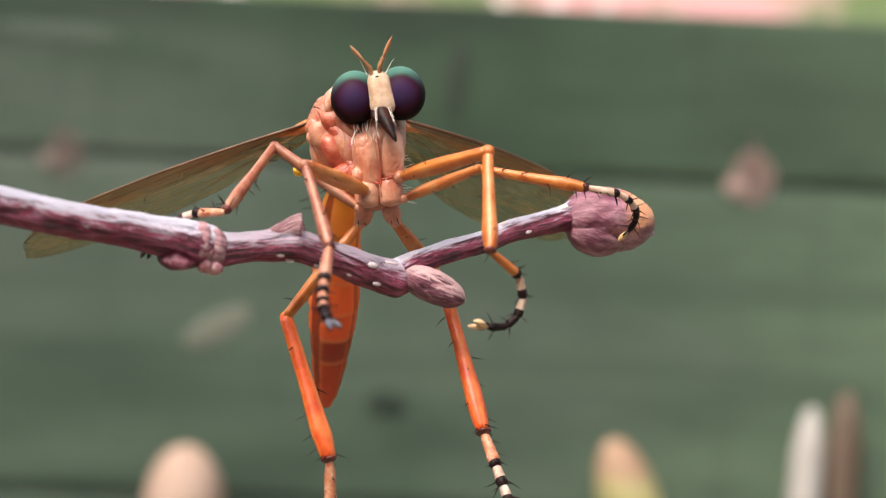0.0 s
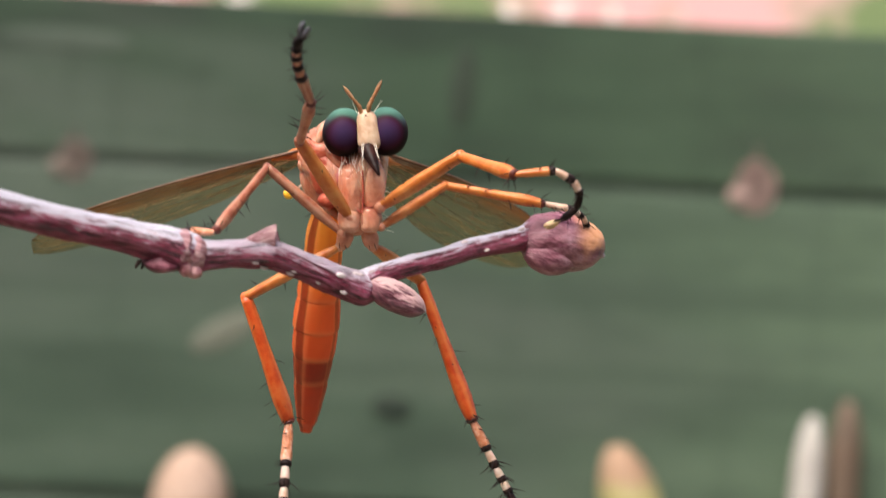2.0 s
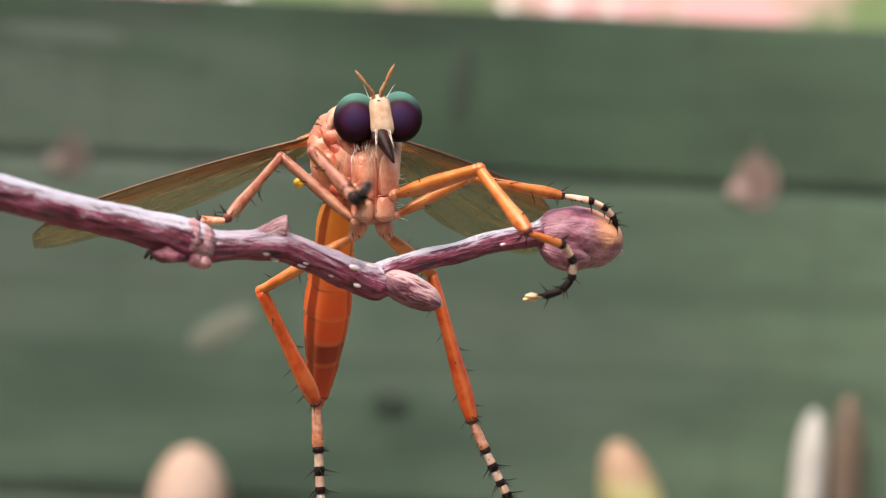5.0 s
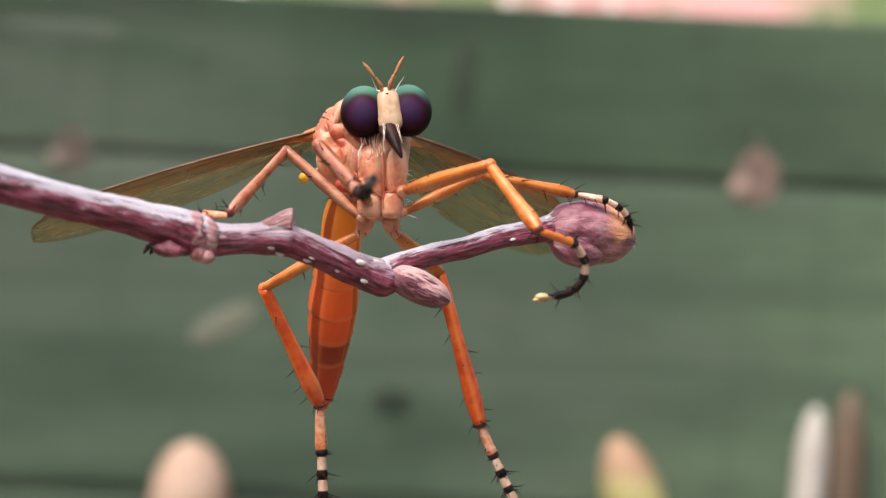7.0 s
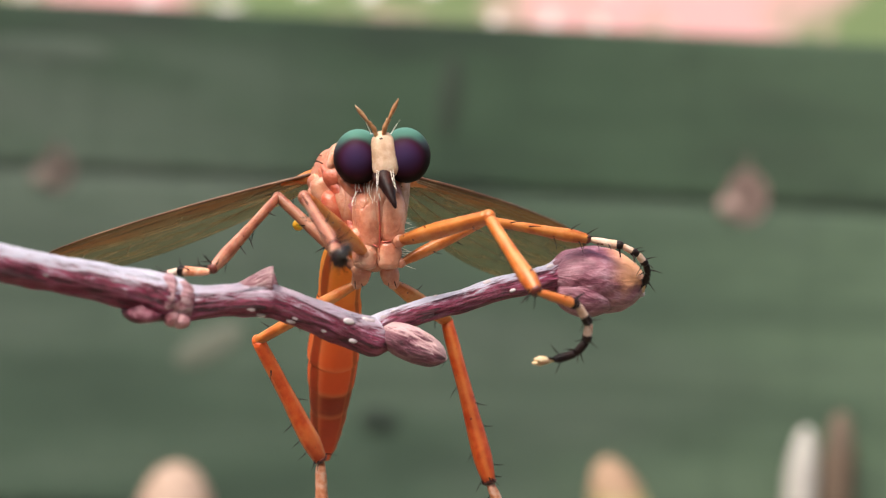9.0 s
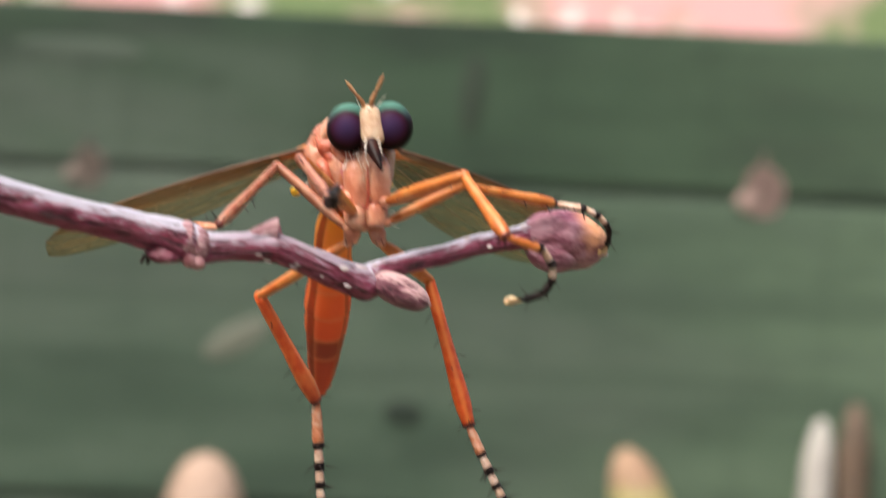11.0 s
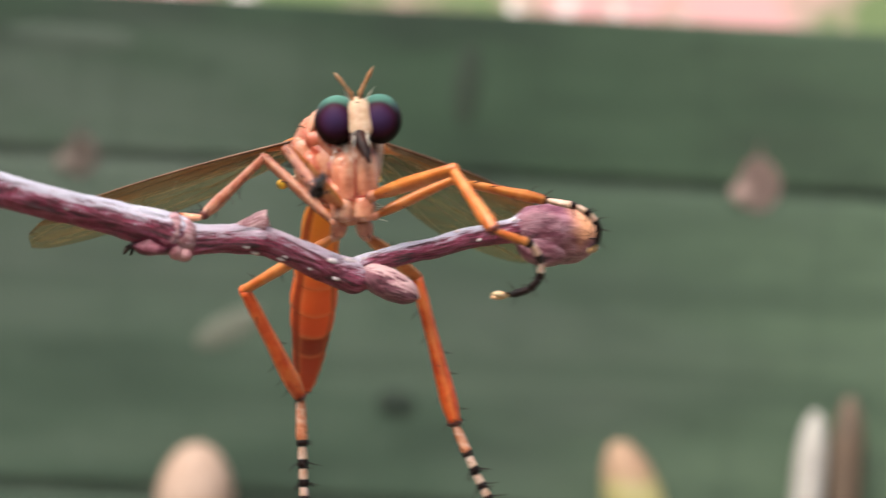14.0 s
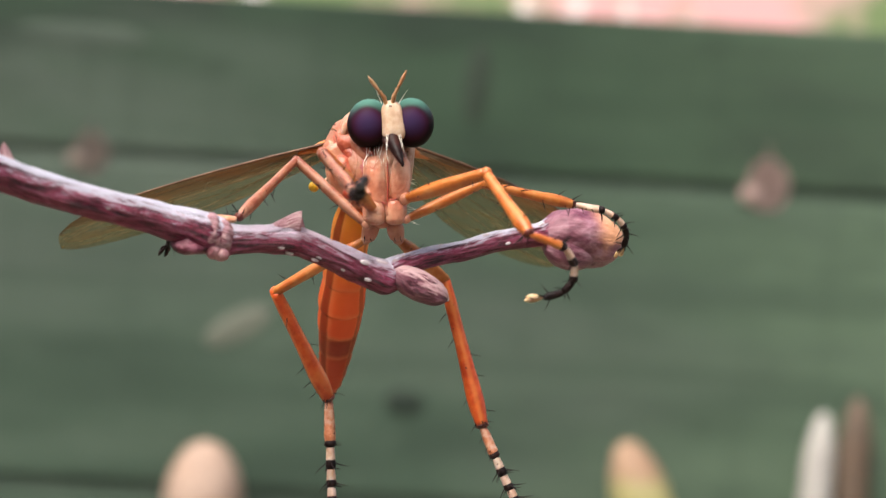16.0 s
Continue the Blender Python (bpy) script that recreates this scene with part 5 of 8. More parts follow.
    walk(legs['front_left', 'tibia'], [
        (0, at(-2.66, -5.73, -0.176, 96.02, 45.68, -74.03)), (0.2, at(-2.66, -5.73, -0.176, 96.02, 45.68, -74.03)),
        (0.4, at(-2.66, -5.73, -0.176, 96.02, 45.68, -74.03)), (0.4333, at(-2.655, -5.743, -0.213, 96.93, 45.64, -72.51)),
        (0.4667, at(-2.647, -5.766, -0.284, 99.1, 45.52, -69.7)), (0.5, at(-2.642, -5.778, -0.322, 100.25, 45.43, -68.19)),
        (0.5333, at(-2.724, -5.243, 0.851, 99.81, 13, -70.91)), (0.5667, at(-2.405, -3.616, 2.573, 101.94, -47.47, -75.49)),
        (0.6, at(-2.003, -2.521, 3.128, 116.26, -79.52, -90.79)), (0.6333, at(-1.994, -2.52, 3.131, 110.56, -77.55, -84.45)),
        (0.6667, at(-1.971, -2.517, 3.141, 101.12, -72.21, -74.96)), (0.7, at(-1.941, -2.513, 3.154, 96.09, -64.96, -68.72)),
        (0.7333, at(-1.911, -2.509, 3.166, 92.46, -57.55, -65.17)), (0.7667, at(-1.888, -2.505, 3.176, 90.73, -51.79, -63.3)),
        (0.8, at(-1.879, -2.504, 3.179, 89.76, -49.48, -62.68)), (0.8333, at(-2.007, -2.385, 3.149, 86.07, -55.75, -58.18)),
        (0.8667, at(-2.24, -2.16, 3.077, 73.41, -66.69, -44.36)), (0.9, at(-2.361, -2.038, 3.03, 61.94, -71.65, -31.04)),
        (0.9333, at(-2.176, -2.865, 2.974, 86.01, -52.44, -57.37)), (0.9667, at(-1.678, -4.292, 2.525, 94.3, -12.3, -71.83)),
        (1, at(-1.342, -4.953, 2.112, 94.35, 9.54, -76.9)), (1.0333, at(-1.465, -4.788, 2.22, 94.4, 3.97, -77.9)),
        (1.0667, at(-2.142, -3.611, 2.714, 95.85, -43.33, -83.65)), (1.1, at(-2.648, -2.265, 2.851, -170.95, -84.23, -180)),
        (1.1333, at(-2.631, -2.363, 2.846, 118.3, -75.48, -109.22)), (1.1667, at(-2.608, -2.48, 2.839, 105.75, -59.6, -96.21)),
        (1.2, at(-2.678, -2.258, 2.834, 109.4, -64.84, -100.8)), (1.2333, at(-2.678, -2.253, 2.835, 109.12, -64.07, -100.23)),
        (1.35, at(-2.688, -2.196, 2.836, 104.67, -53.54, -94.73)), (1.5, at(-2.698, -2.135, 2.837, 102.35, -42.06, -91.26)),
        (1.75, at(-2.679, -2.968, 2.673, 98.4, -30.38, -85.54)), (2, at(-2.585, -3.763, 2.388, 95.79, -18.5, -81.06)),
        (2.25, at(-2.521, -4.301, 2.075, 94.53, -11.91, -79.49)), (2.5, at(-2.418, -4.796, 1.706, 94.64, -5.31, -77.99)),
        (2.65, at(-2.393, -4.921, 1.591, 94.22, -4.24, -78.03)), (2.8, at(-2.334, -5.158, 1.351, 93.89, -2.1, -78.13)),
        (2.9, at(-2.296, -5.287, 1.207, 94.43, -0.87, -78.19)), (3, at(-2.279, -5.339, 1.145, 94.21, -0.35, -78.21)),
        (3.1, at(-2.273, -5.346, 1.138, 94.38, 0.28, -78.32)), (3.2, at(-2.26, -5.365, 1.122, 94.02, 1.79, -78.6)),
        (3.35, at(-2.236, -5.398, 1.093, 94.57, 4.41, -79.07)), (3.5, at(-2.224, -5.413, 1.079, 95.24, 5.72, -79.31)),
        (3.75, at(-2.257, -5.46, 0.973, 94.61, 7.03, -79.1)), (4, at(-2.29, -5.506, 0.867, 94.46, 8.34, -78.89)),
        (4.2, at(-2.393, -5.322, 1.07, 94.8, 14.98, -74.5)), (4.4, at(-2.488, -5.125, 1.265, 96.28, 21.53, -69.83)),
        (16, at(-2.488, -5.125, 1.265, 96.28, 21.53, -69.83)),
    ])
    walk(legs['front_left', 'tarsus'], [
        (0, at(-1.708, -9.054, -3.717, -62.75, 44.53, -100.5)), (0.2, at(-1.708, -9.054, -3.717, -62.75, 44.53, -100.5)),
        (0.4, at(-1.708, -9.054, -3.717, -62.75, 44.53, -100.5)), (0.4333, at(-1.615, -9.044, -3.753, -60.31, 50.27, -96.05)),
        (0.4667, at(-1.444, -9.019, -3.815, -52.87, 60.29, -84.12)), (0.5, at(-1.351, -9.003, -3.848, -45.91, 65, -74.41)),
        (0.5333, at(-1.147, -9.801, -0.263, -65.25, 27.88, -75.77)), (0.5667, at(-1.567, -6.856, 6.221, -172.28, -41.3, -76.94)),
        (0.6, at(-2.016, -3.421, 7.995, 172.68, -78.4, -80.29)), (0.6333, at(-1.891, -3.582, 7.965, 172.4, -75.74, -79.18)),
        (0.6667, at(-1.579, -3.977, 7.855, 173.2, -69.05, -77.63)), (0.7, at(-1.181, -4.465, 7.639, 176.09, -60.36, -76.63)),
        (0.7333, at(-0.796, -4.919, 7.343, -179.07, -51.67, -76.05)), (0.7667, at(-0.512, -5.241, 7.065, -173.49, -44.97, -75.74)),
        (0.8, at(-0.403, -5.362, 6.942, -170.64, -42.29, -75.63)), (0.8333, at(-0.538, -4.752, 7.241, -172.11, -45.47, -76.49)),
        (0.8667, at(-0.839, -3.529, 7.623, -174.56, -51.37, -78.4)), (0.9, at(-1.025, -2.842, 7.729, -175.64, -54.52, -79.63)),
        (0.9333, at(-0.549, -5.406, 6.898, -164.28, -38.43, -79.29)), (0.9667, at(-0.169, -8.887, 3.579, -121.4, -8.44, -78.92)),
        (1, at(-0.235, -9.707, 1.291, -91.84, 7.65, -78.76)), (1.0333, at(-0.43, -9.616, 1.877, -102.42, 3.05, -79.84)),
        (1.0667, at(-1.744, -7.19, 6.11, -131.01, -43.6, -87.98)), (1.1, at(-3.145, -2.265, 7.776, -74.15, -81.87, 180)),
        (1.1333, at(-3.039, -3.535, 7.638, -174.05, -70.53, -110.46)), (1.1667, at(-2.879, -4.97, 7.108, 175.55, -49.52, -96.28)),
        (1.2, at(-3.072, -4.325, 7.315, 175.85, -53.92, -99.06)), (1.2333, at(-3.062, -4.383, 7.286, 175.97, -53.66, -99.28)),
        (1.35, at(-2.93, -5.128, 6.817, 176.51, -50.06, -102.04)), (1.5, at(-2.779, -5.809, 6.153, 2.3, -46.14, -104.56)),
        (1.75, at(-2.347, -7.225, 5.177, -58.11, -41.15, -105.14)), (2, at(-1.855, -8.4, 3.958, -80.64, -36.16, -105.63)),
        (2.25, at(-1.637, -9.063, 3.097, -83.84, -22.66, -102.18)), (2.5, at(-1.393, -9.617, 2.164, -86.81, -9.09, -99.37)),
        (2.65, at(-1.369, -9.75, 1.957, -86.12, -7.02, -95.76)), (2.8, at(-1.317, -9.999, 1.532, -82.1, -2.81, -88.64)),
        (2.9, at(-1.283, -10.131, 1.282, -76.16, -0.37, -84.58)), (3, at(-1.268, -10.184, 1.175, -71.74, 0.66, -82.88)),
        (3.1, at(-1.271, -10.194, 1.114, 80.33, 2.02, -65.11)), (3.2, at(-1.282, -10.215, 0.967, 90.48, 4.3, -22.64)),
        (3.35, at(-1.3, -10.243, 0.712, 103.11, 2.81, 51.49)), (3.5, at(-1.31, -10.253, 0.586, 139.61, 0.05, 88.39)),
        (3.75, at(-1.328, -10.285, 0.368, 136.66, -0.01, 87.63)), (4, at(-1.346, -10.311, 0.149, 134.37, -0.07, 86.88)),
        (4.2, at(-1.115, -9.93, -0.209, 97.35, 41.12, 7.61)), (4.4, at(-0.9, -9.448, -0.552, 0, 10.65, -80.99)),
        (16, at(-0.9, -9.448, -0.552, 0, 10.65, -80.99)),
    ])
    walk(legs['front_right', 'femur'], [
        (0, at(1.312, -1.7, -0.76, 154.05, -8.4, -35.61)), (0.2, at(1.312, -1.7, -0.76, 154.05, -8.4, -35.61)),
        (0.4, at(1.312, -1.7, -0.76, 154.05, -8.4, -35.61)), (0.4333, at(1.312, -1.7, -0.76, 153.25, -6.77, -34.6)),
        (0.4667, at(1.312, -1.7, -0.76, 153.79, -3.72, -32.73)), (0.5, at(1.312, -1.7, -0.76, 153.31, -2.09, -31.74)),
        (0.5333, at(1.312, -1.7, -0.76, 152.85, -16.57, -27.46)), (0.5667, at(1.312, -1.7, -0.76, 147.23, -43.17, -16.77)),
        (0.6, at(1.312, -1.7, -0.76, 139.91, -56.76, -6.46)), (0.6333, at(1.312, -1.7, -0.76, 143.64, -54.92, -11.98)),
        (0.6667, at(1.312, -1.7, -0.76, 152.22, -49.38, -23.65)), (0.7, at(1.312, -1.7, -0.76, 160.07, -40.87, -35.12)),
        (0.7333, at(1.312, -1.7, -0.76, 165.82, -31.5, -43.85)), (0.7667, at(1.312, -1.7, -0.76, 167.68, -23.92, -49.42)),
        (0.8, at(1.312, -1.7, -0.76, 167.59, -20.85, -51.45)), (0.8333, at(1.312, -1.7, -0.76, 168.69, -20.2, -57.1)),
        (0.8667, at(1.312, -1.7, -0.76, 171.69, -18.52, -67.48)), (0.9, at(1.312, -1.7, -0.76, 172.39, -17.39, -72.95)),
        (0.9333, at(1.312, -1.7, -0.76, 168.07, -29.35, -61.86)), (0.9667, at(1.312, -1.7, -0.76, 150.04, -47.75, -32.3)),
        (1, at(1.312, -1.7, -0.76, 132.51, -53.03, -8.99)), (1.0333, at(1.312, -1.7, -0.76, 134.59, -53.24, -11.56)),
        (1.0667, at(1.312, -1.7, -0.76, 137.73, -63.46, -16.01)), (1.1, at(1.312, -1.7, -0.76, 145.79, -73.4, -25.36)),
        (1.1333, at(1.312, -1.7, -0.76, 154.58, -63.71, -35.47)), (1.1667, at(1.312, -1.7, -0.76, 159.57, -51.62, -41.04)),
        (1.2, at(1.312, -1.7, -0.76, 160.47, -51.15, -43.41)), (1.2333, at(1.312, -1.7, -0.76, 160.08, -51.24, -42.12)),
        (1.35, at(1.312, -1.7, -0.76, 147.05, -51.07, -24.38)), (1.5, at(1.312, -1.7, -0.76, 133.06, -48.03, -6.58)),
        (1.75, at(1.312, -1.7, -0.76, 137.87, -39.72, -14.08)), (2, at(1.312, -1.7, -0.76, 141.64, -31.04, -19.93)),
        (2.25, at(1.312, -1.7, -0.76, 144.35, -25.9, -26.68)), (2.5, at(1.312, -1.7, -0.76, 146.76, -20.48, -32.84)),
        (2.65, at(1.312, -1.7, -0.76, 147.51, -19.77, -33.29)), (2.8, at(1.312, -1.7, -0.76, 146.99, -18.34, -34.16)),
        (2.9, at(1.312, -1.7, -0.76, 147.83, -17.52, -34.65)), (3, at(1.312, -1.7, -0.76, 148.18, -17.18, -34.86)),
        (3.1, at(1.312, -1.7, -0.76, 147.84, -16.91, -34.65)), (3.2, at(1.312, -1.7, -0.76, 147.06, -16.28, -34.16)),
        (3.35, at(1.312, -1.7, -0.76, 147.78, -15.18, -33.3)), (3.5, at(1.312, -1.7, -0.76, 147.19, -14.63, -32.88)),
        (3.75, at(1.312, -1.7, -0.76, 147.8, -13.73, -35.25)), (4, at(1.312, -1.7, -0.76, 148.55, -12.8, -37.61)),
        (4.2, at(1.312, -1.7, -0.76, 148.19, -13.15, -35.63)), (4.4, at(1.312, -1.7, -0.76, 147.94, -13.49, -33.65)),
        (16, at(1.312, -1.7, -0.76, 147.94, -13.49, -33.65)),
    ])
    walk(legs['front_right', 'tibia'], [
        (0, at(5.213, -4.494, -0.051, -155.96, 60.18, -96.57)), (0.2, at(5.213, -4.494, -0.051, -155.96, 60.18, -96.57)),
        (0.4, at(5.213, -4.494, -0.051, -155.96, 60.18, -96.57)), (0.4333, at(5.276, -4.435, -0.188, -158.96, 62.54, -99.31)),
        (0.4667, at(5.383, -4.317, -0.445, -164.37, 66.76, -105.74)), (0.5, at(5.434, -4.25, -0.583, -169.07, 68.88, -110.16)),
        (0.5333, at(5.437, -3.844, 0.623, -135.65, 39.37, -71.69)), (0.5667, at(4.699, -2.721, 2.558, -131.71, -24.16, -49.03)),
        (0.6, at(3.954, -1.999, 3.296, -145.27, -56.92, -28.66)), (0.6333, at(4.039, -2.279, 3.209, -146.09, -56.14, -27)),
        (0.6667, at(4.204, -2.967, 2.921, -149.72, -54.1, -23.12)), (0.7, at(4.312, -3.81, 2.414, -152.68, -51.28, -18.64)),
        (0.7333, at(4.294, -4.565, 1.774, -154.96, -48.32, -14.69)), (0.7667, at(4.196, -5.067, 1.206, -156.54, -45.94, -11.95)),
        (0.8, at(4.137, -5.245, 0.966, -157.49, -44.98, -10.92)), (0.8333, at(3.784, -5.522, 0.915, -155.88, -49.71, -12.17)),
        (0.8667, at(3.073, -5.948, 0.781, -154.11, -58.48, -15.29)), (0.9, at(2.669, -6.125, 0.69, -152.22, -63.14, -17.7)),
        (0.9333, at(3.306, -5.428, 1.617, -154, -58.32, -15.61)), (0.9667, at(4.068, -3.443, 2.83, -156.26, -49.29, -12.92)),
        (1, at(4.193, -2.156, 3.115, -156.14, -44.42, -11.86)), (1.0333, at(4.156, -2.282, 3.126, -154.24, -44.05, -14.58)),
        (1.0667, at(3.395, -2.298, 3.579, -157.54, -57.27, -9.91)), (1.1, at(2.564, -2.293, 3.888, -166.15, -70.11, 0)),
        (1.1333, at(3.061, -2.947, 3.588, -140.01, -56.19, -28.6)), (1.1667, at(3.583, -3.677, 3.042, -129.99, -35.71, -42.53)),
        (1.2, at(3.522, -3.791, 3.017, -129.19, -34.7, -44.63)), (1.2333, at(3.564, -3.736, 3.022, -128.92, -33.84, -44.98)),
        (1.35, at(4.088, -2.958, 3.013, -127.04, -22, -49.25)), (1.5, at(4.534, -2.072, 2.846, -125.65, -9.2, -53.1)),
        (1.75, at(4.93, -2.608, 2.339, -125.46, 1.53, -56.77)), (2, at(5.219, -3.116, 1.741, -125.34, 12.25, -60.48)),
        (2.25, at(5.21, -3.659, 1.358, -125.24, 18.07, -59.8)), (2.5, at(5.129, -4.164, 0.937, -125.74, 23.88, -59.07)),
        (2.65, at(5.127, -4.205, 0.88, -126.65, 24.85, -59.12)), (2.8, at(5.121, -4.285, 0.766, -126.62, 26.77, -59.22)),
        (2.9, at(5.117, -4.33, 0.7, -125.84, 27.88, -59.28)), (3, at(5.114, -4.348, 0.673, -126.37, 28.35, -59.31)),
        (3.1, at(5.129, -4.338, 0.651, -126.17, 28.69, -59.58)), (3.2, at(5.164, -4.314, 0.6, -125.52, 29.5, -60.24)),
        (3.35, at(5.224, -4.27, 0.51, -125.68, 30.9, -61.4)), (3.5, at(5.253, -4.248, 0.465, -126.29, 31.6, -62)),
        (3.75, at(5.16, -4.419, 0.391, -125.86, 31.86, -61.23)), (4, at(5.059, -4.586, 0.315, -125.42, 32.11, -60.46)),
        (4.2, at(5.151, -4.451, 0.343, -126.06, 34.43, -60.63)), (4.4, at(5.238, -4.313, 0.371, -126.35, 36.75, -60.81)),
        (16, at(5.238, -4.313, 0.371, -126.35, 36.75, -60.81)),
    ])
    walk(legs['front_right', 'tarsus'], [
        (0, at(4.931, -6.939, -4.346, -166.93, 36.38, 39.93)), (0.2, at(4.931, -6.939, -4.346, -166.93, 36.38, 39.93)),
        (0.4, at(4.931, -6.939, -4.346, -166.93, 36.38, 39.93)), (0.4333, at(4.907, -6.687, -4.581, -156.71, 54.31, 48.33)),
        (0.4667, at(4.854, -6.197, -4.994, -165.98, 67.67, 44.76)), (0.5, at(4.819, -5.924, -5.201, -173.6, 74.77, 40.48)),
        (0.5333, at(6.639, -7.477, -2.517, 136.1, 44.21, -1.71)), (0.5667, at(7.66, -6.131, 4.584, 128.68, -20.39, -18.93)),
        (0.6, at(6.324, -3.295, 7.444, 159.68, -54.57, -32.39)), (0.6333, at(6.496, -3.531, 7.319, 159.51, -54.37, -31.04)),
        (0.6667, at(6.874, -4.106, 6.931, 159.12, -53.81, -27.73)), (0.7, at(7.246, -4.8, 6.276, 158.74, -52.94, -23.57)),
        (0.7333, at(7.478, -5.4, 5.471, 158.51, -51.94, -19.59)), (0.7667, at(7.564, -5.78, 4.764, 158.45, -51.08, -16.65)),
        (0.8, at(7.575, -5.908, 4.465, 158.45, -50.72, -15.51)), (0.8333, at(6.913, -6.196, 4.69, 170.62, -53.66, -16.43)),
        (0.8667, at(5.57, -6.631, 5, -152.71, -59.12, -18.54)), (0.9, at(4.8, -6.805, 5.106, -125.58, -62.03, -19.97)),
        (0.9333, at(5.81, -6.127, 5.83, -151.75, -57.93, -18.19)), (0.9667, at(7.215, -4.164, 6.582, -144.76, -56.98, -18.57)),
        (1, at(7.653, -2.882, 6.579, -141.08, -46.09, -14.78)), (1.0333, at(7.599, -3.177, 6.567, -136.18, -34.05, -12.05)),
        (1.0667, at(6.031, -2.758, 7.743, -139.7, -59.97, -10.66)), (1.1, at(4.248, -2.293, 8.543, -145.42, -73.74, 0)),
        (1.1333, at(5.48, -4.265, 7.701, -130.7, -60.03, -11.39)), (1.1667, at(6.545, -6.394, 5.931, -127.52, -43.01, -16.59)),
        (1.2, at(6.418, -6.65, 5.835, -121.62, -42.77, -16.72)), (1.2333, at(6.472, -6.643, 5.778, -122.12, -42.27, -16.38)),
        (1.35, at(7.084, -6.435, 4.867, -128.93, -35.46, -12.2)), (1.5, at(7.468, -5.979, 3.637, -136.42, -28.02, -8.44)),
        (1.75, at(7.642, -6.747, 2.207, -144.22, -16.72, -6.87)), (2, at(7.602, -7.326, 0.691, -152.53, -5.41, -5.48)),
        (2.25, at(7.577, -7.726, -0.177, -167.12, -0.01, 3.83)), (2.5, at(7.456, -8.046, -1.067, -177.51, 5.38, 13.13)),
        (2.65, at(7.432, -8.06, -1.2, -177.41, 5.67, 15.3)), (2.8, at(7.383, -8.082, -1.463, -177.22, 6.24, 19.65)),
        (2.9, at(7.352, -8.091, -1.615, -177.11, 6.55, 22.14)), (3, at(7.338, -8.095, -1.678, -177.06, 6.68, 23.19)),
        (3.1, at(7.328, -8.083, -1.726, -177.15, 7.89, 20.32)), (3.2, at(7.303, -8.054, -1.838, -177.51, 10.69, 13.4)),
        (3.35, at(7.257, -7.999, -2.032, -178.75, 15.17, 1.04)), (3.5, at(7.232, -7.97, -2.129, -179.66, 17.16, -5.32)),
        (3.75, at(7.183, -8.104, -2.222, -171.34, 17.18, -5.02)), (4, at(7.126, -8.234, -2.317, -163.07, 17.19, -4.72)),
        (4.2, at(7.153, -8.009, -2.455, -161.6, 18.18, 8.15)), (4.4, at(7.172, -7.776, -2.59, -159.3, 18.3, 21.1)),
        (16, at(7.172, -7.776, -2.59, -159.3, 18.3, 21.1)),
    ])
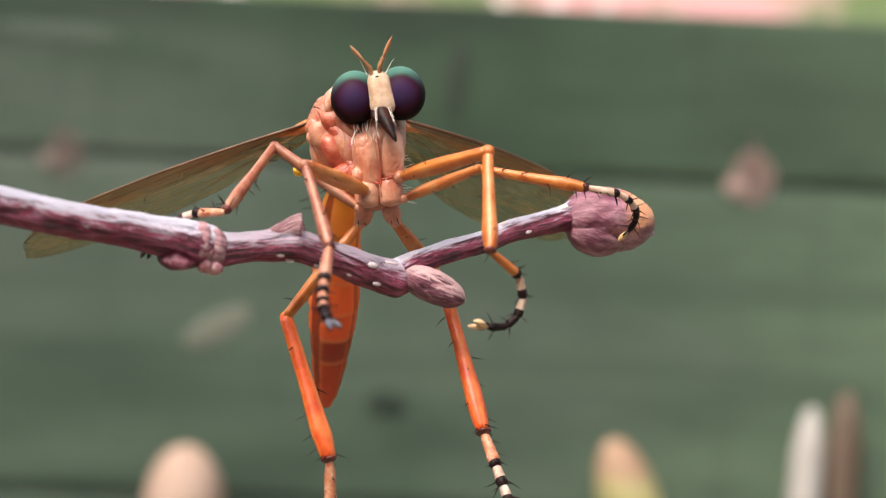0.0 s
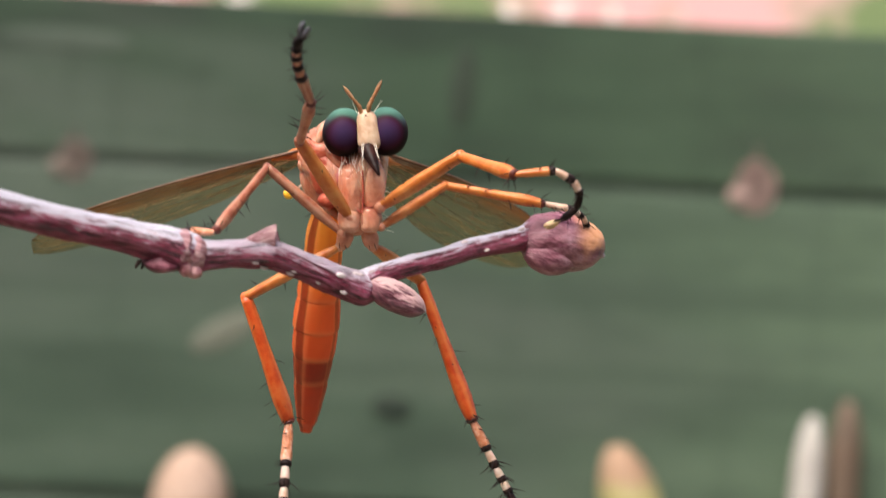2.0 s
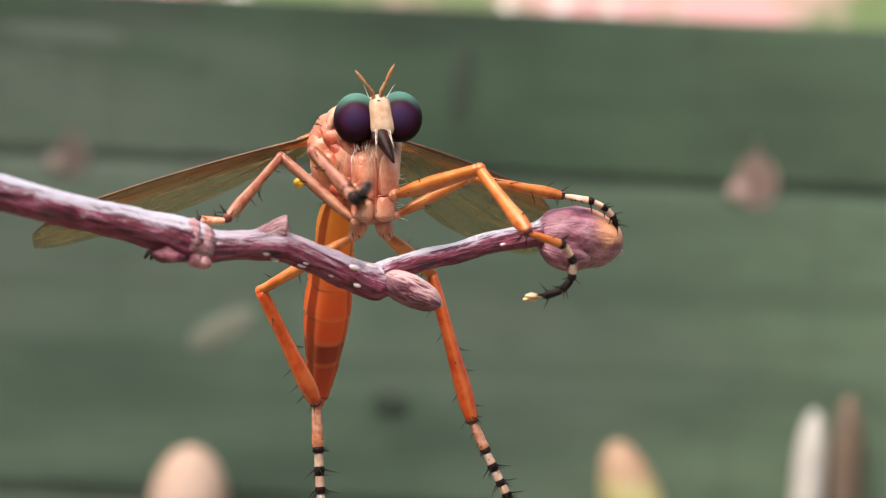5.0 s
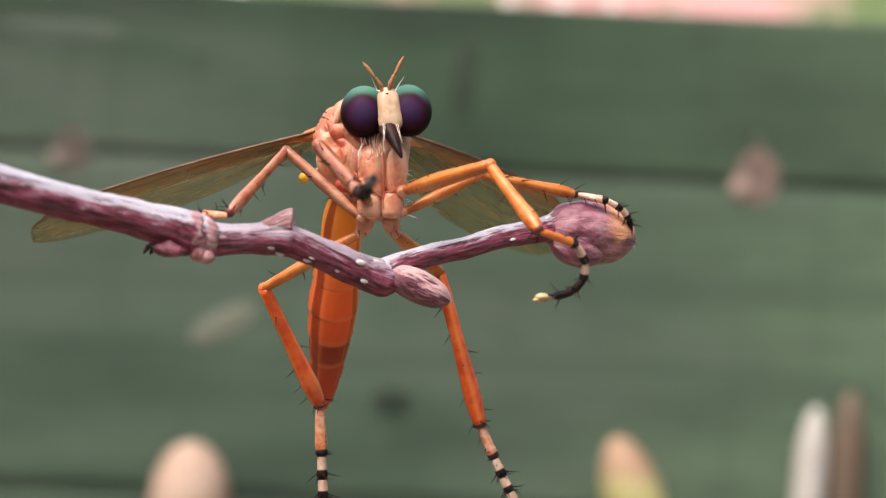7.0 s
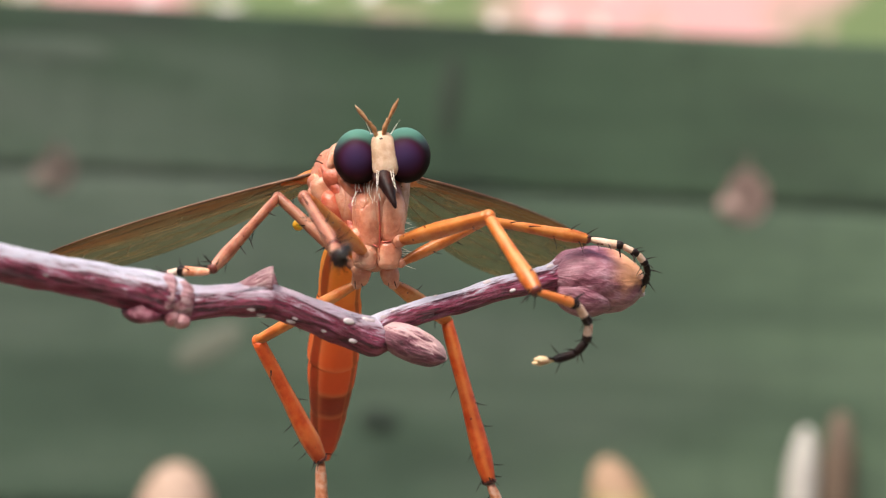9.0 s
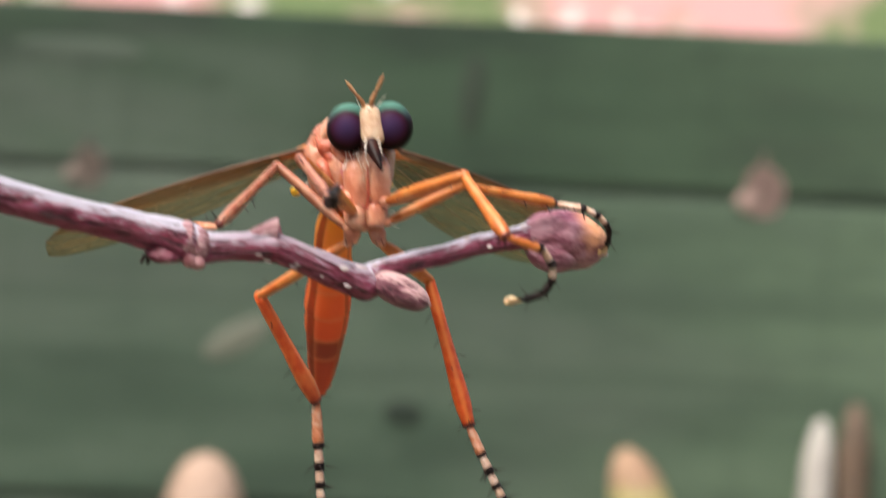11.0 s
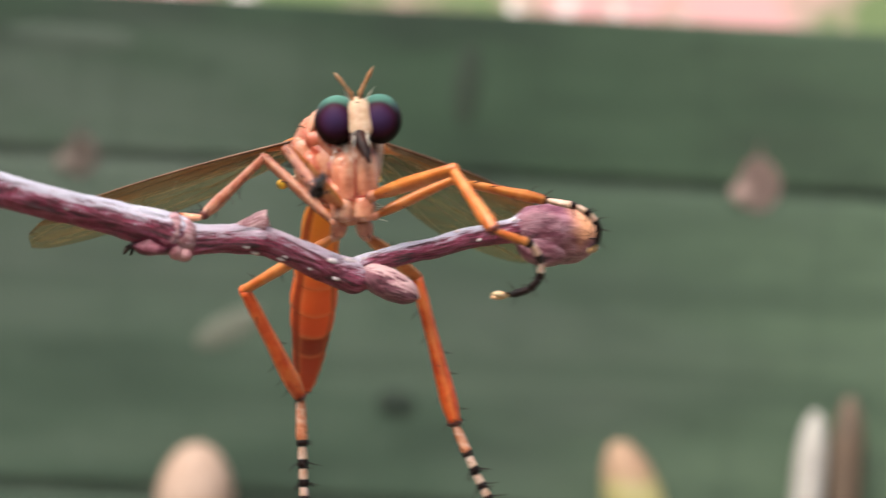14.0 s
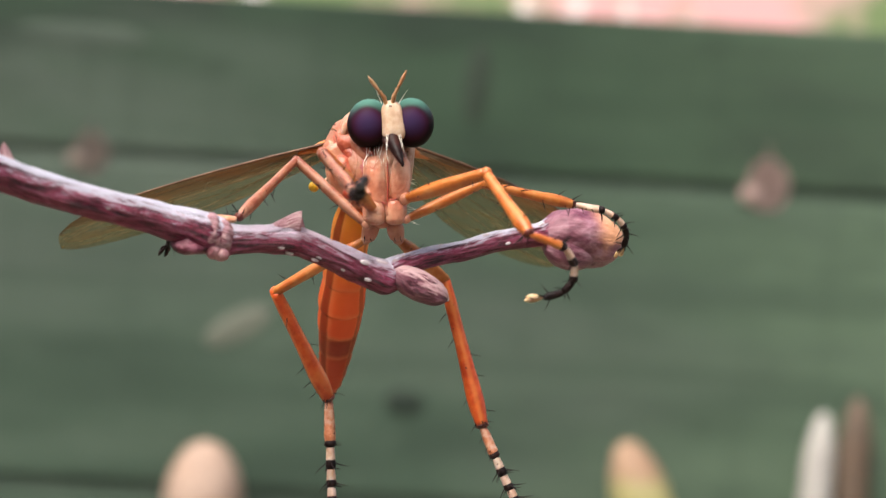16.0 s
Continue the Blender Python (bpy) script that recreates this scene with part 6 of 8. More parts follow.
    walk(legs['middle_left', 'femur'], [
        (0, at(-0.628, -1.4, -2.027, -119.46, -39.35, 166.9)), (0.2, at(-0.628, -1.4, -2.027, -119.46, -39.35, 166.9)),
        (0.4, at(-0.628, -1.4, -2.027, -125.93, -35.87, 176.37)), (0.4333, at(-0.628, -1.4, -2.027, -126.68, -35.5, 177.22)),
        (0.4667, at(-0.628, -1.4, -2.027, -127.34, -35.16, 177.97)), (0.5, at(-0.628, -1.4, -2.027, -127.88, -34.88, 178.6)),
        (0.5333, at(-0.628, -1.4, -2.027, -128.28, -34.67, 179.07)), (0.5667, at(-0.628, -1.4, -2.027, -128.54, -34.53, 179.37)),
        (0.6, at(-0.628, -1.4, -2.027, -128.63, -34.48, 179.47)), (0.6333, at(-0.628, -1.4, -2.027, -129.42, -34.74, 179.92)),
        (0.6667, at(-0.628, -1.4, -2.027, -129.43, -35.38, -178.93)), (0.7, at(-0.628, -1.4, -2.027, -130.13, -36.19, -177.42)),
        (0.7333, at(-0.628, -1.4, -2.027, -130.93, -36.99, -175.88)), (0.7667, at(-0.628, -1.4, -2.027, -131.16, -37.58, -174.67)),
        (0.8, at(-0.628, -1.4, -2.027, -132.07, -37.82, -174.18)), (0.8333, at(-0.628, -1.4, -2.027, -129.01, -37.28, -178.88)),
        (0.8667, at(-0.628, -1.4, -2.027, -123.57, -35.8, 172.58)), (0.9, at(-0.628, -1.4, -2.027, -120.84, -34.76, 168.15)),
        (0.9333, at(-0.628, -1.4, -2.027, -120.39, -35.87, 167.79)), (0.9667, at(-0.628, -1.4, -2.027, -119.48, -37.94, 167.09)),
        (1, at(-0.628, -1.4, -2.027, -118.96, -39.05, 166.69)), (1.0333, at(-0.628, -1.4, -2.027, -119.76, -39.4, 168.13)),
        (1.0667, at(-0.628, -1.4, -2.027, -121.89, -40.22, 171.8)), (1.1, at(-0.628, -1.4, -2.027, -124.92, -41.09, 176.68)),
        (1.1333, at(-0.628, -1.4, -2.027, -128.23, -41.76, -178.33)), (1.1667, at(-0.628, -1.4, -2.027, -130.94, -42.12, -174.41)),
        (1.2, at(-0.628, -1.4, -2.027, -132.06, -42.23, -172.84)), (1.2333, at(-0.628, -1.4, -2.027, -131.95, -42.25, -172.86)),
        (1.35, at(-0.628, -1.4, -2.027, -132.55, -42.56, -173.02)), (1.5, at(-0.628, -1.4, -2.027, -133.03, -42.9, -173.2)),
        (1.75, at(-0.628, -1.4, -2.027, -131.44, -42.17, -176.25)), (2, at(-0.628, -1.4, -2.027, -129.96, -41.36, -179.23)),
        (2.25, at(-0.628, -1.4, -2.027, -128.66, -41.26, 178.73)), (2.5, at(-0.628, -1.4, -2.027, -125.88, -40.93, 174.26)),
        (2.65, at(-0.628, -1.4, -2.027, -124.18, -40.63, 171.45)), (2.8, at(-0.628, -1.4, -2.027, -122.83, -40.34, 169.18)),
        (2.9, at(-0.628, -1.4, -2.027, -122.26, -40.2, 168.22)), (3, at(-0.628, -1.4, -2.027, -122.06, -40.14, 167.86)),
        (3.1, at(-0.628, -1.4, -2.027, -122.03, -40.16, 167.81)), (3.2, at(-0.628, -1.4, -2.027, -121.95, -40.22, 167.67)),
        (3.35, at(-0.628, -1.4, -2.027, -121.76, -40.35, 167.31)), (3.5, at(-0.628, -1.4, -2.027, -121.49, -40.53, 166.82)),
        (3.75, at(-0.628, -1.4, -2.027, -120.97, -40.86, 165.88)), (4, at(-0.628, -1.4, -2.027, -120.47, -41.17, 164.97)),
        (4.2, at(-0.628, -1.4, -2.027, -120.18, -41.34, 164.44)), (4.4, at(-0.628, -1.4, -2.027, -120.07, -41.41, 164.24)),
        (16, at(-0.628, -1.4, -2.027, -120.07, -41.41, 164.24)),
    ])
    walk(legs['middle_left', 'tibia'], [
        (0, at(-4.325, -0.539, 1.085, 78.39, 30.24, -112.74)), (0.2, at(-4.325, -0.539, 1.085, 78.39, 30.24, -112.74)),
        (0.4, at(-4.598, -1.148, 0.849, 80.71, 35.66, -110.09)), (0.4333, at(-4.62, -1.206, 0.823, 80.77, 36.17, -109.82)),
        (0.4667, at(-4.639, -1.258, 0.8, 80.84, 36.62, -109.58)), (0.5, at(-4.654, -1.301, 0.78, 80.9, 37, -109.37)),
        (0.5333, at(-4.665, -1.334, 0.765, 80.95, 37.29, -109.22)), (0.5667, at(-4.672, -1.355, 0.755, 80.98, 37.47, -109.11)),
        (0.6, at(-4.674, -1.363, 0.752, 80.99, 37.54, -109.08)), (0.6333, at(-4.662, -1.395, 0.77, 80.39, 37.72, -109.97)),
        (0.6667, at(-4.63, -1.475, 0.815, 78.84, 38.16, -112.22)), (0.7, at(-4.586, -1.578, 0.872, 76.75, 38.66, -115.17)),
        (0.7333, at(-4.539, -1.682, 0.926, 74.57, 39.08, -118.17)), (0.7667, at(-4.501, -1.761, 0.967, 72.84, 39.36, -120.5)),
        (0.8, at(-4.486, -1.793, 0.983, 72.13, 39.45, -121.43)), (0.8333, at(-4.533, -1.476, 0.946, 72.06, 38.55, -121.94)),
        (0.8667, at(-4.576, -0.886, 0.844, 72, 36.86, -122.85)), (0.9, at(-4.575, -0.572, 0.772, 72.01, 35.95, -123.32)),
        (0.9333, at(-4.516, -0.558, 0.849, 72.14, 35.79, -123.21)), (0.9667, at(-4.401, -0.535, 0.991, 72.39, 35.49, -123.01)),
        (1, at(-4.338, -0.523, 1.066, 72.53, 35.33, -122.9)), (1.0333, at(-4.34, -0.62, 1.089, 72.47, 35.3, -123)),
        (1.0667, at(-4.338, -0.865, 1.143, 72.32, 35.21, -123.27)), (1.1, at(-4.321, -1.186, 1.2, 72.12, 35.1, -123.61)),
        (1.1333, at(-4.288, -1.507, 1.242, 71.93, 34.98, -123.96)), (1.1667, at(-4.252, -1.754, 1.265, 71.79, 34.89, -124.22)),
        (1.2, at(-4.235, -1.853, 1.272, 71.73, 34.86, -124.32)), (1.2333, at(-4.233, -1.852, 1.274, 71.83, 34.87, -124.17)),
        (1.35, at(-4.217, -1.839, 1.293, 73.16, 35.03, -122.13)), (1.5, at(-4.199, -1.826, 1.315, 74.59, 35.17, -119.92)),
        (1.75, at(-4.259, -1.638, 1.268, 75.93, 34.18, -118.35)), (2, at(-4.312, -1.45, 1.217, 77.2, 33.18, -116.82)),
        (2.25, at(-4.317, -1.318, 1.211, 77.15, 32.97, -117)), (2.5, at(-4.318, -1.029, 1.189, 77.05, 32.51, -117.39)),
        (2.65, at(-4.312, -0.846, 1.17, 76.99, 32.21, -117.64)), (2.8, at(-4.303, -0.698, 1.15, 76.95, 31.97, -117.84)),
        (2.9, at(-4.298, -0.634, 1.141, 76.93, 31.87, -117.93)), (3, at(-4.297, -0.611, 1.138, 76.92, 31.83, -117.96)),
        (3.1, at(-4.295, -0.608, 1.139, 76.91, 31.83, -117.98)), (3.2, at(-4.29, -0.599, 1.143, 76.89, 31.81, -118.02)),
        (3.35, at(-4.278, -0.578, 1.151, 76.84, 31.76, -118.13)), (3.5, at(-4.261, -0.549, 1.163, 76.77, 31.7, -118.28)),
        (3.75, at(-4.228, -0.494, 1.184, 76.64, 31.59, -118.57)), (4, at(-4.197, -0.442, 1.205, 76.51, 31.48, -118.84)),
        (4.2, at(-4.178, -0.412, 1.216, 76.44, 31.42, -118.99)), (4.4, at(-4.171, -0.4, 1.22, 76.41, 31.39, -119.05)),
        (16, at(-4.171, -0.4, 1.22, 76.41, 31.39, -119.05)),
    ])
    walk(legs['middle_left', 'tarsus'], [
        (0, at(-6.294, -5.237, -1.884, 162.99, -2.39, 175.67)), (0.2, at(-6.294, -5.237, -1.884, 162.99, -2.39, 175.67)),
        (0.4, at(-6.244, -5.647, -2.588, 162.99, -2.39, 175.67)), (0.4333, at(-6.234, -5.684, -2.657, 162.99, -2.39, 175.67)),
        (0.4667, at(-6.224, -5.717, -2.718, 162.99, -2.39, 175.67)), (0.5, at(-6.216, -5.744, -2.768, 162.99, -2.39, 175.67)),
        (0.5333, at(-6.209, -5.764, -2.807, 162.99, -2.39, 175.67)), (0.5667, at(-6.204, -5.777, -2.832, 162.99, -2.39, 175.67)),
        (0.6, at(-6.203, -5.781, -2.841, 162.99, -2.39, 175.67)), (0.6333, at(-6.255, -5.778, -2.838, 162.99, -2.39, 175.67)),
        (0.6667, at(-6.383, -5.766, -2.828, 162.99, -2.39, 175.67)), (0.7, at(-6.544, -5.745, -2.812, 162.99, -2.39, 175.67)),
        (0.7333, at(-6.699, -5.716, -2.791, 162.99, -2.39, 175.67)), (0.7667, at(-6.815, -5.689, -2.772, 162.99, -2.39, 175.67)),
        (0.8, at(-6.86, -5.678, -2.764, 162.99, -2.39, 175.67)), (0.8333, at(-6.972, -5.389, -2.728, 162.99, -2.39, 175.67)),
        (0.8667, at(-7.135, -4.849, -2.693, 162.99, -2.39, 175.67)), (0.9, at(-7.197, -4.56, -2.69, 162.99, -2.39, 175.67)),
        (0.9333, at(-7.135, -4.56, -2.599, 162.99, -2.39, 175.67)), (0.9667, at(-7.017, -4.561, -2.432, 162.99, -2.39, 175.67)),
        (1, at(-6.95, -4.561, -2.344, 162.99, -2.39, 175.67)), (1.0333, at(-6.961, -4.656, -2.318, 162.99, -2.39, 175.67)),
        (1.0667, at(-6.981, -4.893, -2.257, 162.99, -2.39, 175.67)), (1.1, at(-6.992, -5.203, -2.191, 162.99, -2.39, 175.67)),
        (1.1333, at(-6.987, -5.514, -2.138, 162.99, -2.39, 175.67)), (1.1667, at(-6.972, -5.754, -2.107, 162.99, -2.39, 175.67)),
        (1.2, at(-6.963, -5.849, -2.098, 162.99, -2.39, 175.67)), (1.2333, at(-6.951, -5.854, -2.097, 162.99, -2.39, 175.67)),
        (1.35, at(-6.784, -5.928, -2.091, 162.99, -2.39, 175.67)), (1.5, at(-6.603, -6.004, -2.082, 162.99, -2.39, 175.67)),
        (1.75, at(-6.575, -5.931, -2.044, 162.99, -2.39, 175.67)), (2, at(-6.539, -5.854, -2.01, 162.99, -2.39, 175.67)),
        (2.25, at(-6.563, -5.726, -1.998, 162.99, -2.39, 175.67)), (2.5, at(-6.606, -5.444, -1.98, 162.99, -2.39, 175.67)),
        (2.65, at(-6.627, -5.265, -1.973, 162.99, -2.39, 175.67)), (2.8, at(-6.639, -5.12, -1.972, 162.99, -2.39, 175.67)),
        (2.9, at(-6.644, -5.059, -1.972, 162.99, -2.39, 175.67)), (3, at(-6.645, -5.036, -1.972, 162.99, -2.39, 175.67)),
        (3.1, at(-6.645, -5.032, -1.97, 162.99, -2.39, 175.67)), (3.2, at(-6.644, -5.023, -1.965, 162.99, -2.39, 175.67)),
        (3.35, at(-6.641, -4.999, -1.953, 162.99, -2.39, 175.67)), (3.5, at(-6.638, -4.967, -1.936, 162.99, -2.39, 175.67)),
        (3.75, at(-6.63, -4.905, -1.904, 162.99, -2.39, 175.67)), (4, at(-6.622, -4.847, -1.875, 162.99, -2.39, 175.67)),
        (4.2, at(-6.617, -4.813, -1.858, 162.99, -2.39, 175.67)), (4.4, at(-6.615, -4.8, -1.851, 162.99, -2.39, 175.67)),
        (16, at(-6.615, -4.8, -1.851, 162.99, -2.39, 175.67)),
    ])
    walk(legs['middle_right', 'femur'], [
        (0, at(1.332, -1.4, -1.755, 126.74, -15.97, 32.71)), (0.2, at(1.332, -1.4, -1.755, 126.74, -15.97, 32.71)),
        (0.4, at(1.332, -1.4, -1.755, 123.42, -14.44, 44.09)), (0.4333, at(1.332, -1.4, -1.755, 122.6, -14.27, 45.17)),
        (0.4667, at(1.332, -1.4, -1.755, 121.89, -14.11, 46.12)), (0.5, at(1.332, -1.4, -1.755, 121.33, -13.97, 46.91)),
        (0.5333, at(1.332, -1.4, -1.755, 120.91, -13.87, 47.51)), (0.5667, at(1.332, -1.4, -1.755, 120.65, -13.8, 47.9)),
        (0.6, at(1.332, -1.4, -1.755, 120.56, -13.77, 48.03)), (0.6333, at(1.332, -1.4, -1.755, 120.9, -14.52, 48.29)),
        (0.6667, at(1.332, -1.4, -1.755, 119.82, -16.39, 48.93)), (0.7, at(1.332, -1.4, -1.755, 119.1, -18.81, 49.78)),
        (0.7333, at(1.332, -1.4, -1.755, 118.5, -21.23, 50.66)), (0.7667, at(1.332, -1.4, -1.755, 117.64, -23.09, 51.35)),
        (0.8, at(1.332, -1.4, -1.755, 118.11, -23.83, 51.63)), (0.8333, at(1.332, -1.4, -1.755, 117.85, -22.35, 51.67)),
        (0.8667, at(1.332, -1.4, -1.755, 117.09, -19.59, 51.74)), (0.9, at(1.332, -1.4, -1.755, 116.85, -18.11, 51.77)),
        (0.9333, at(1.332, -1.4, -1.755, 118.2, -19.86, 49.61)), (0.9667, at(1.332, -1.4, -1.755, 118.85, -23.03, 45.45)),
        (1, at(1.332, -1.4, -1.755, 120.08, -24.69, 43.14)), (1.0333, at(1.332, -1.4, -1.755, 120.17, -25.12, 43.22)),
        (1.0667, at(1.332, -1.4, -1.755, 120.39, -26.18, 43.43)), (1.1, at(1.332, -1.4, -1.755, 120.62, -27.56, 43.7)),
        (1.1333, at(1.332, -1.4, -1.755, 120.8, -28.93, 43.99)), (1.1667, at(1.332, -1.4, -1.755, 120.9, -30, 44.21)),
        (1.2, at(1.332, -1.4, -1.755, 120.93, -30.42, 44.3)), (1.2333, at(1.332, -1.4, -1.755, 121.11, -30.46, 44.05)),
        (1.35, at(1.332, -1.4, -1.755, 123.62, -30.92, 40.69)), (1.5, at(1.332, -1.4, -1.755, 124.59, -31.32, 37.05)),
        (1.75, at(1.332, -1.4, -1.755, 125.69, -30, 34.5)), (2, at(1.332, -1.4, -1.755, 126.87, -28.63, 32.03)),
        (2.25, at(1.332, -1.4, -1.755, 126.17, -28.23, 32.1)), (2.5, at(1.332, -1.4, -1.755, 125.18, -27.36, 32.25)),
        (2.65, at(1.332, -1.4, -1.755, 125.22, -26.81, 32.34)), (2.8, at(1.332, -1.4, -1.755, 124.97, -26.36, 32.41)),
        (2.9, at(1.332, -1.4, -1.755, 125.74, -26.17, 32.44)), (3, at(1.332, -1.4, -1.755, 126.03, -26.1, 32.46)),
        (3.1, at(1.332, -1.4, -1.755, 126.43, -26.07, 32.29)), (3.2, at(1.332, -1.4, -1.755, 127.57, -26, 31.85)),
        (3.35, at(1.332, -1.4, -1.755, 128.47, -25.82, 30.74)), (3.5, at(1.332, -1.4, -1.755, 128.54, -25.57, 29.25)),
        (3.75, at(1.332, -1.4, -1.755, 129.05, -25.04, 26.4)), (4, at(1.332, -1.4, -1.755, 129.78, -24.49, 23.72)),
        (4.2, at(1.332, -1.4, -1.755, 131.03, -24.15, 22.19)), (4.4, at(1.332, -1.4, -1.755, 131.09, -24.01, 21.6)),
        (16, at(1.332, -1.4, -1.755, 131.09, -24.01, 21.6)),
    ])
    walk(legs['middle_right', 'tibia'], [
        (0, at(4.941, 0.917, -0.528, -90.33, 14.06, -5.14)), (0.2, at(4.941, 0.917, -0.528, -90.33, 14.06, -5.14)),
        (0.4, at(4.435, 1.605, -0.643, -91.03, 14.23, -10.82)), (0.4333, at(4.38, 1.666, -0.656, -91.26, 14.24, -11.36)),
        (0.4667, at(4.331, 1.718, -0.668, -91.45, 14.25, -11.84)), (0.5, at(4.289, 1.761, -0.678, -91.62, 14.25, -12.24)),
        (0.5333, at(4.257, 1.793, -0.686, -91.74, 14.25, -12.55)), (0.5667, at(4.237, 1.814, -0.691, -91.81, 14.26, -12.74)),
        (0.6, at(4.229, 1.821, -0.693, -91.84, 14.26, -12.81)), (0.6333, at(4.206, 1.823, -0.637, -90.87, 14.05, -11.93)),
        (0.6667, at(4.144, 1.826, -0.496, -90.06, 13.5, -9.74)), (0.7, at(4.059, 1.824, -0.317, -89.17, 12.77, -6.91)),
        (0.7333, at(3.968, 1.815, -0.14, -88.38, 12, -4.1)), (0.7667, at(3.895, 1.804, -0.006, -88.28, 11.39, -1.94)),
        (0.8, at(3.865, 1.799, 0.047, -88.31, 11.15, -1.08)), (0.8333, at(3.891, 1.836, -0.059, -86.78, 11.79, 1.86)),
        (0.8667, at(3.935, 1.899, -0.259, -86.29, 12.9, 7.38)), (0.9, at(3.956, 1.93, -0.368, -85.72, 13.45, 10.37)),
        (0.9333, at(4.051, 1.795, -0.24, -87.3, 12.89, 6.59)), (0.9667, at(4.212, 1.525, -0.01, -89.13, 11.71, -0.39)),
        (1, at(4.29, 1.371, 0.108, -90.29, 11, -4.11)), (1.0333, at(4.275, 1.366, 0.138, -90.2, 11.04, -4.26)),
        (1.0667, at(4.239, 1.352, 0.213, -89.98, 11.15, -4.63)), (1.1, at(4.191, 1.332, 0.308, -89.67, 11.29, -5.11)),
        (1.1333, at(4.141, 1.311, 0.403, -89.34, 11.43, -5.6)), (1.1667, at(4.101, 1.294, 0.475, -89.07, 11.54, -5.98)),
        (1.2, at(4.085, 1.286, 0.503, -88.96, 11.58, -6.13)), (1.2333, at(4.096, 1.273, 0.506, -89.65, 11.51, -6.08)),
        (1.35, at(4.234, 1.095, 0.537, -89.86, 10.6, -5.45)), (1.5, at(4.374, 0.896, 0.564, -90.72, 9.62, -4.78)),
        (1.75, at(4.516, 0.788, 0.475, -90.25, 10.09, -3.49)), (2, at(4.652, 0.677, 0.382, -89.78, 10.56, -2.19)),
        (2.25, at(4.662, 0.688, 0.355, -90.4, 10.43, -0.48)), (2.5, at(4.683, 0.714, 0.295, -89.21, 10.11, 3.28)),
        (2.65, at(4.696, 0.729, 0.257, -88.46, 9.89, 5.67)), (2.8, at(4.707, 0.742, 0.225, -88.63, 9.7, 7.61)),
        (2.9, at(4.711, 0.748, 0.212, -88.4, 9.61, 8.43)), (3, at(4.713, 0.75, 0.207, -88.67, 9.58, 8.74)),
        (3.1, at(4.719, 0.741, 0.205, -88, 9.6, 8.9)), (3.2, at(4.738, 0.715, 0.2, -86.94, 9.66, 9.36)),
        (3.35, at(4.783, 0.652, 0.188, -87.37, 9.81, 10.48)), (3.5, at(4.843, 0.566, 0.17, -86.39, 10, 11.98)),
        (3.75, at(4.952, 0.397, 0.133, -84.88, 10.36, 14.91)), (4, at(5.049, 0.233, 0.094, -83.74, 10.67, 17.68)),
        (4.2, at(5.101, 0.137, 0.07, -83.94, 10.84, 19.28)), (4.4, at(5.121, 0.1, 0.06, -83.99, 10.91, 19.9)),
        (16, at(5.121, 0.1, 0.06, -83.99, 10.91, 19.9)),
    ])
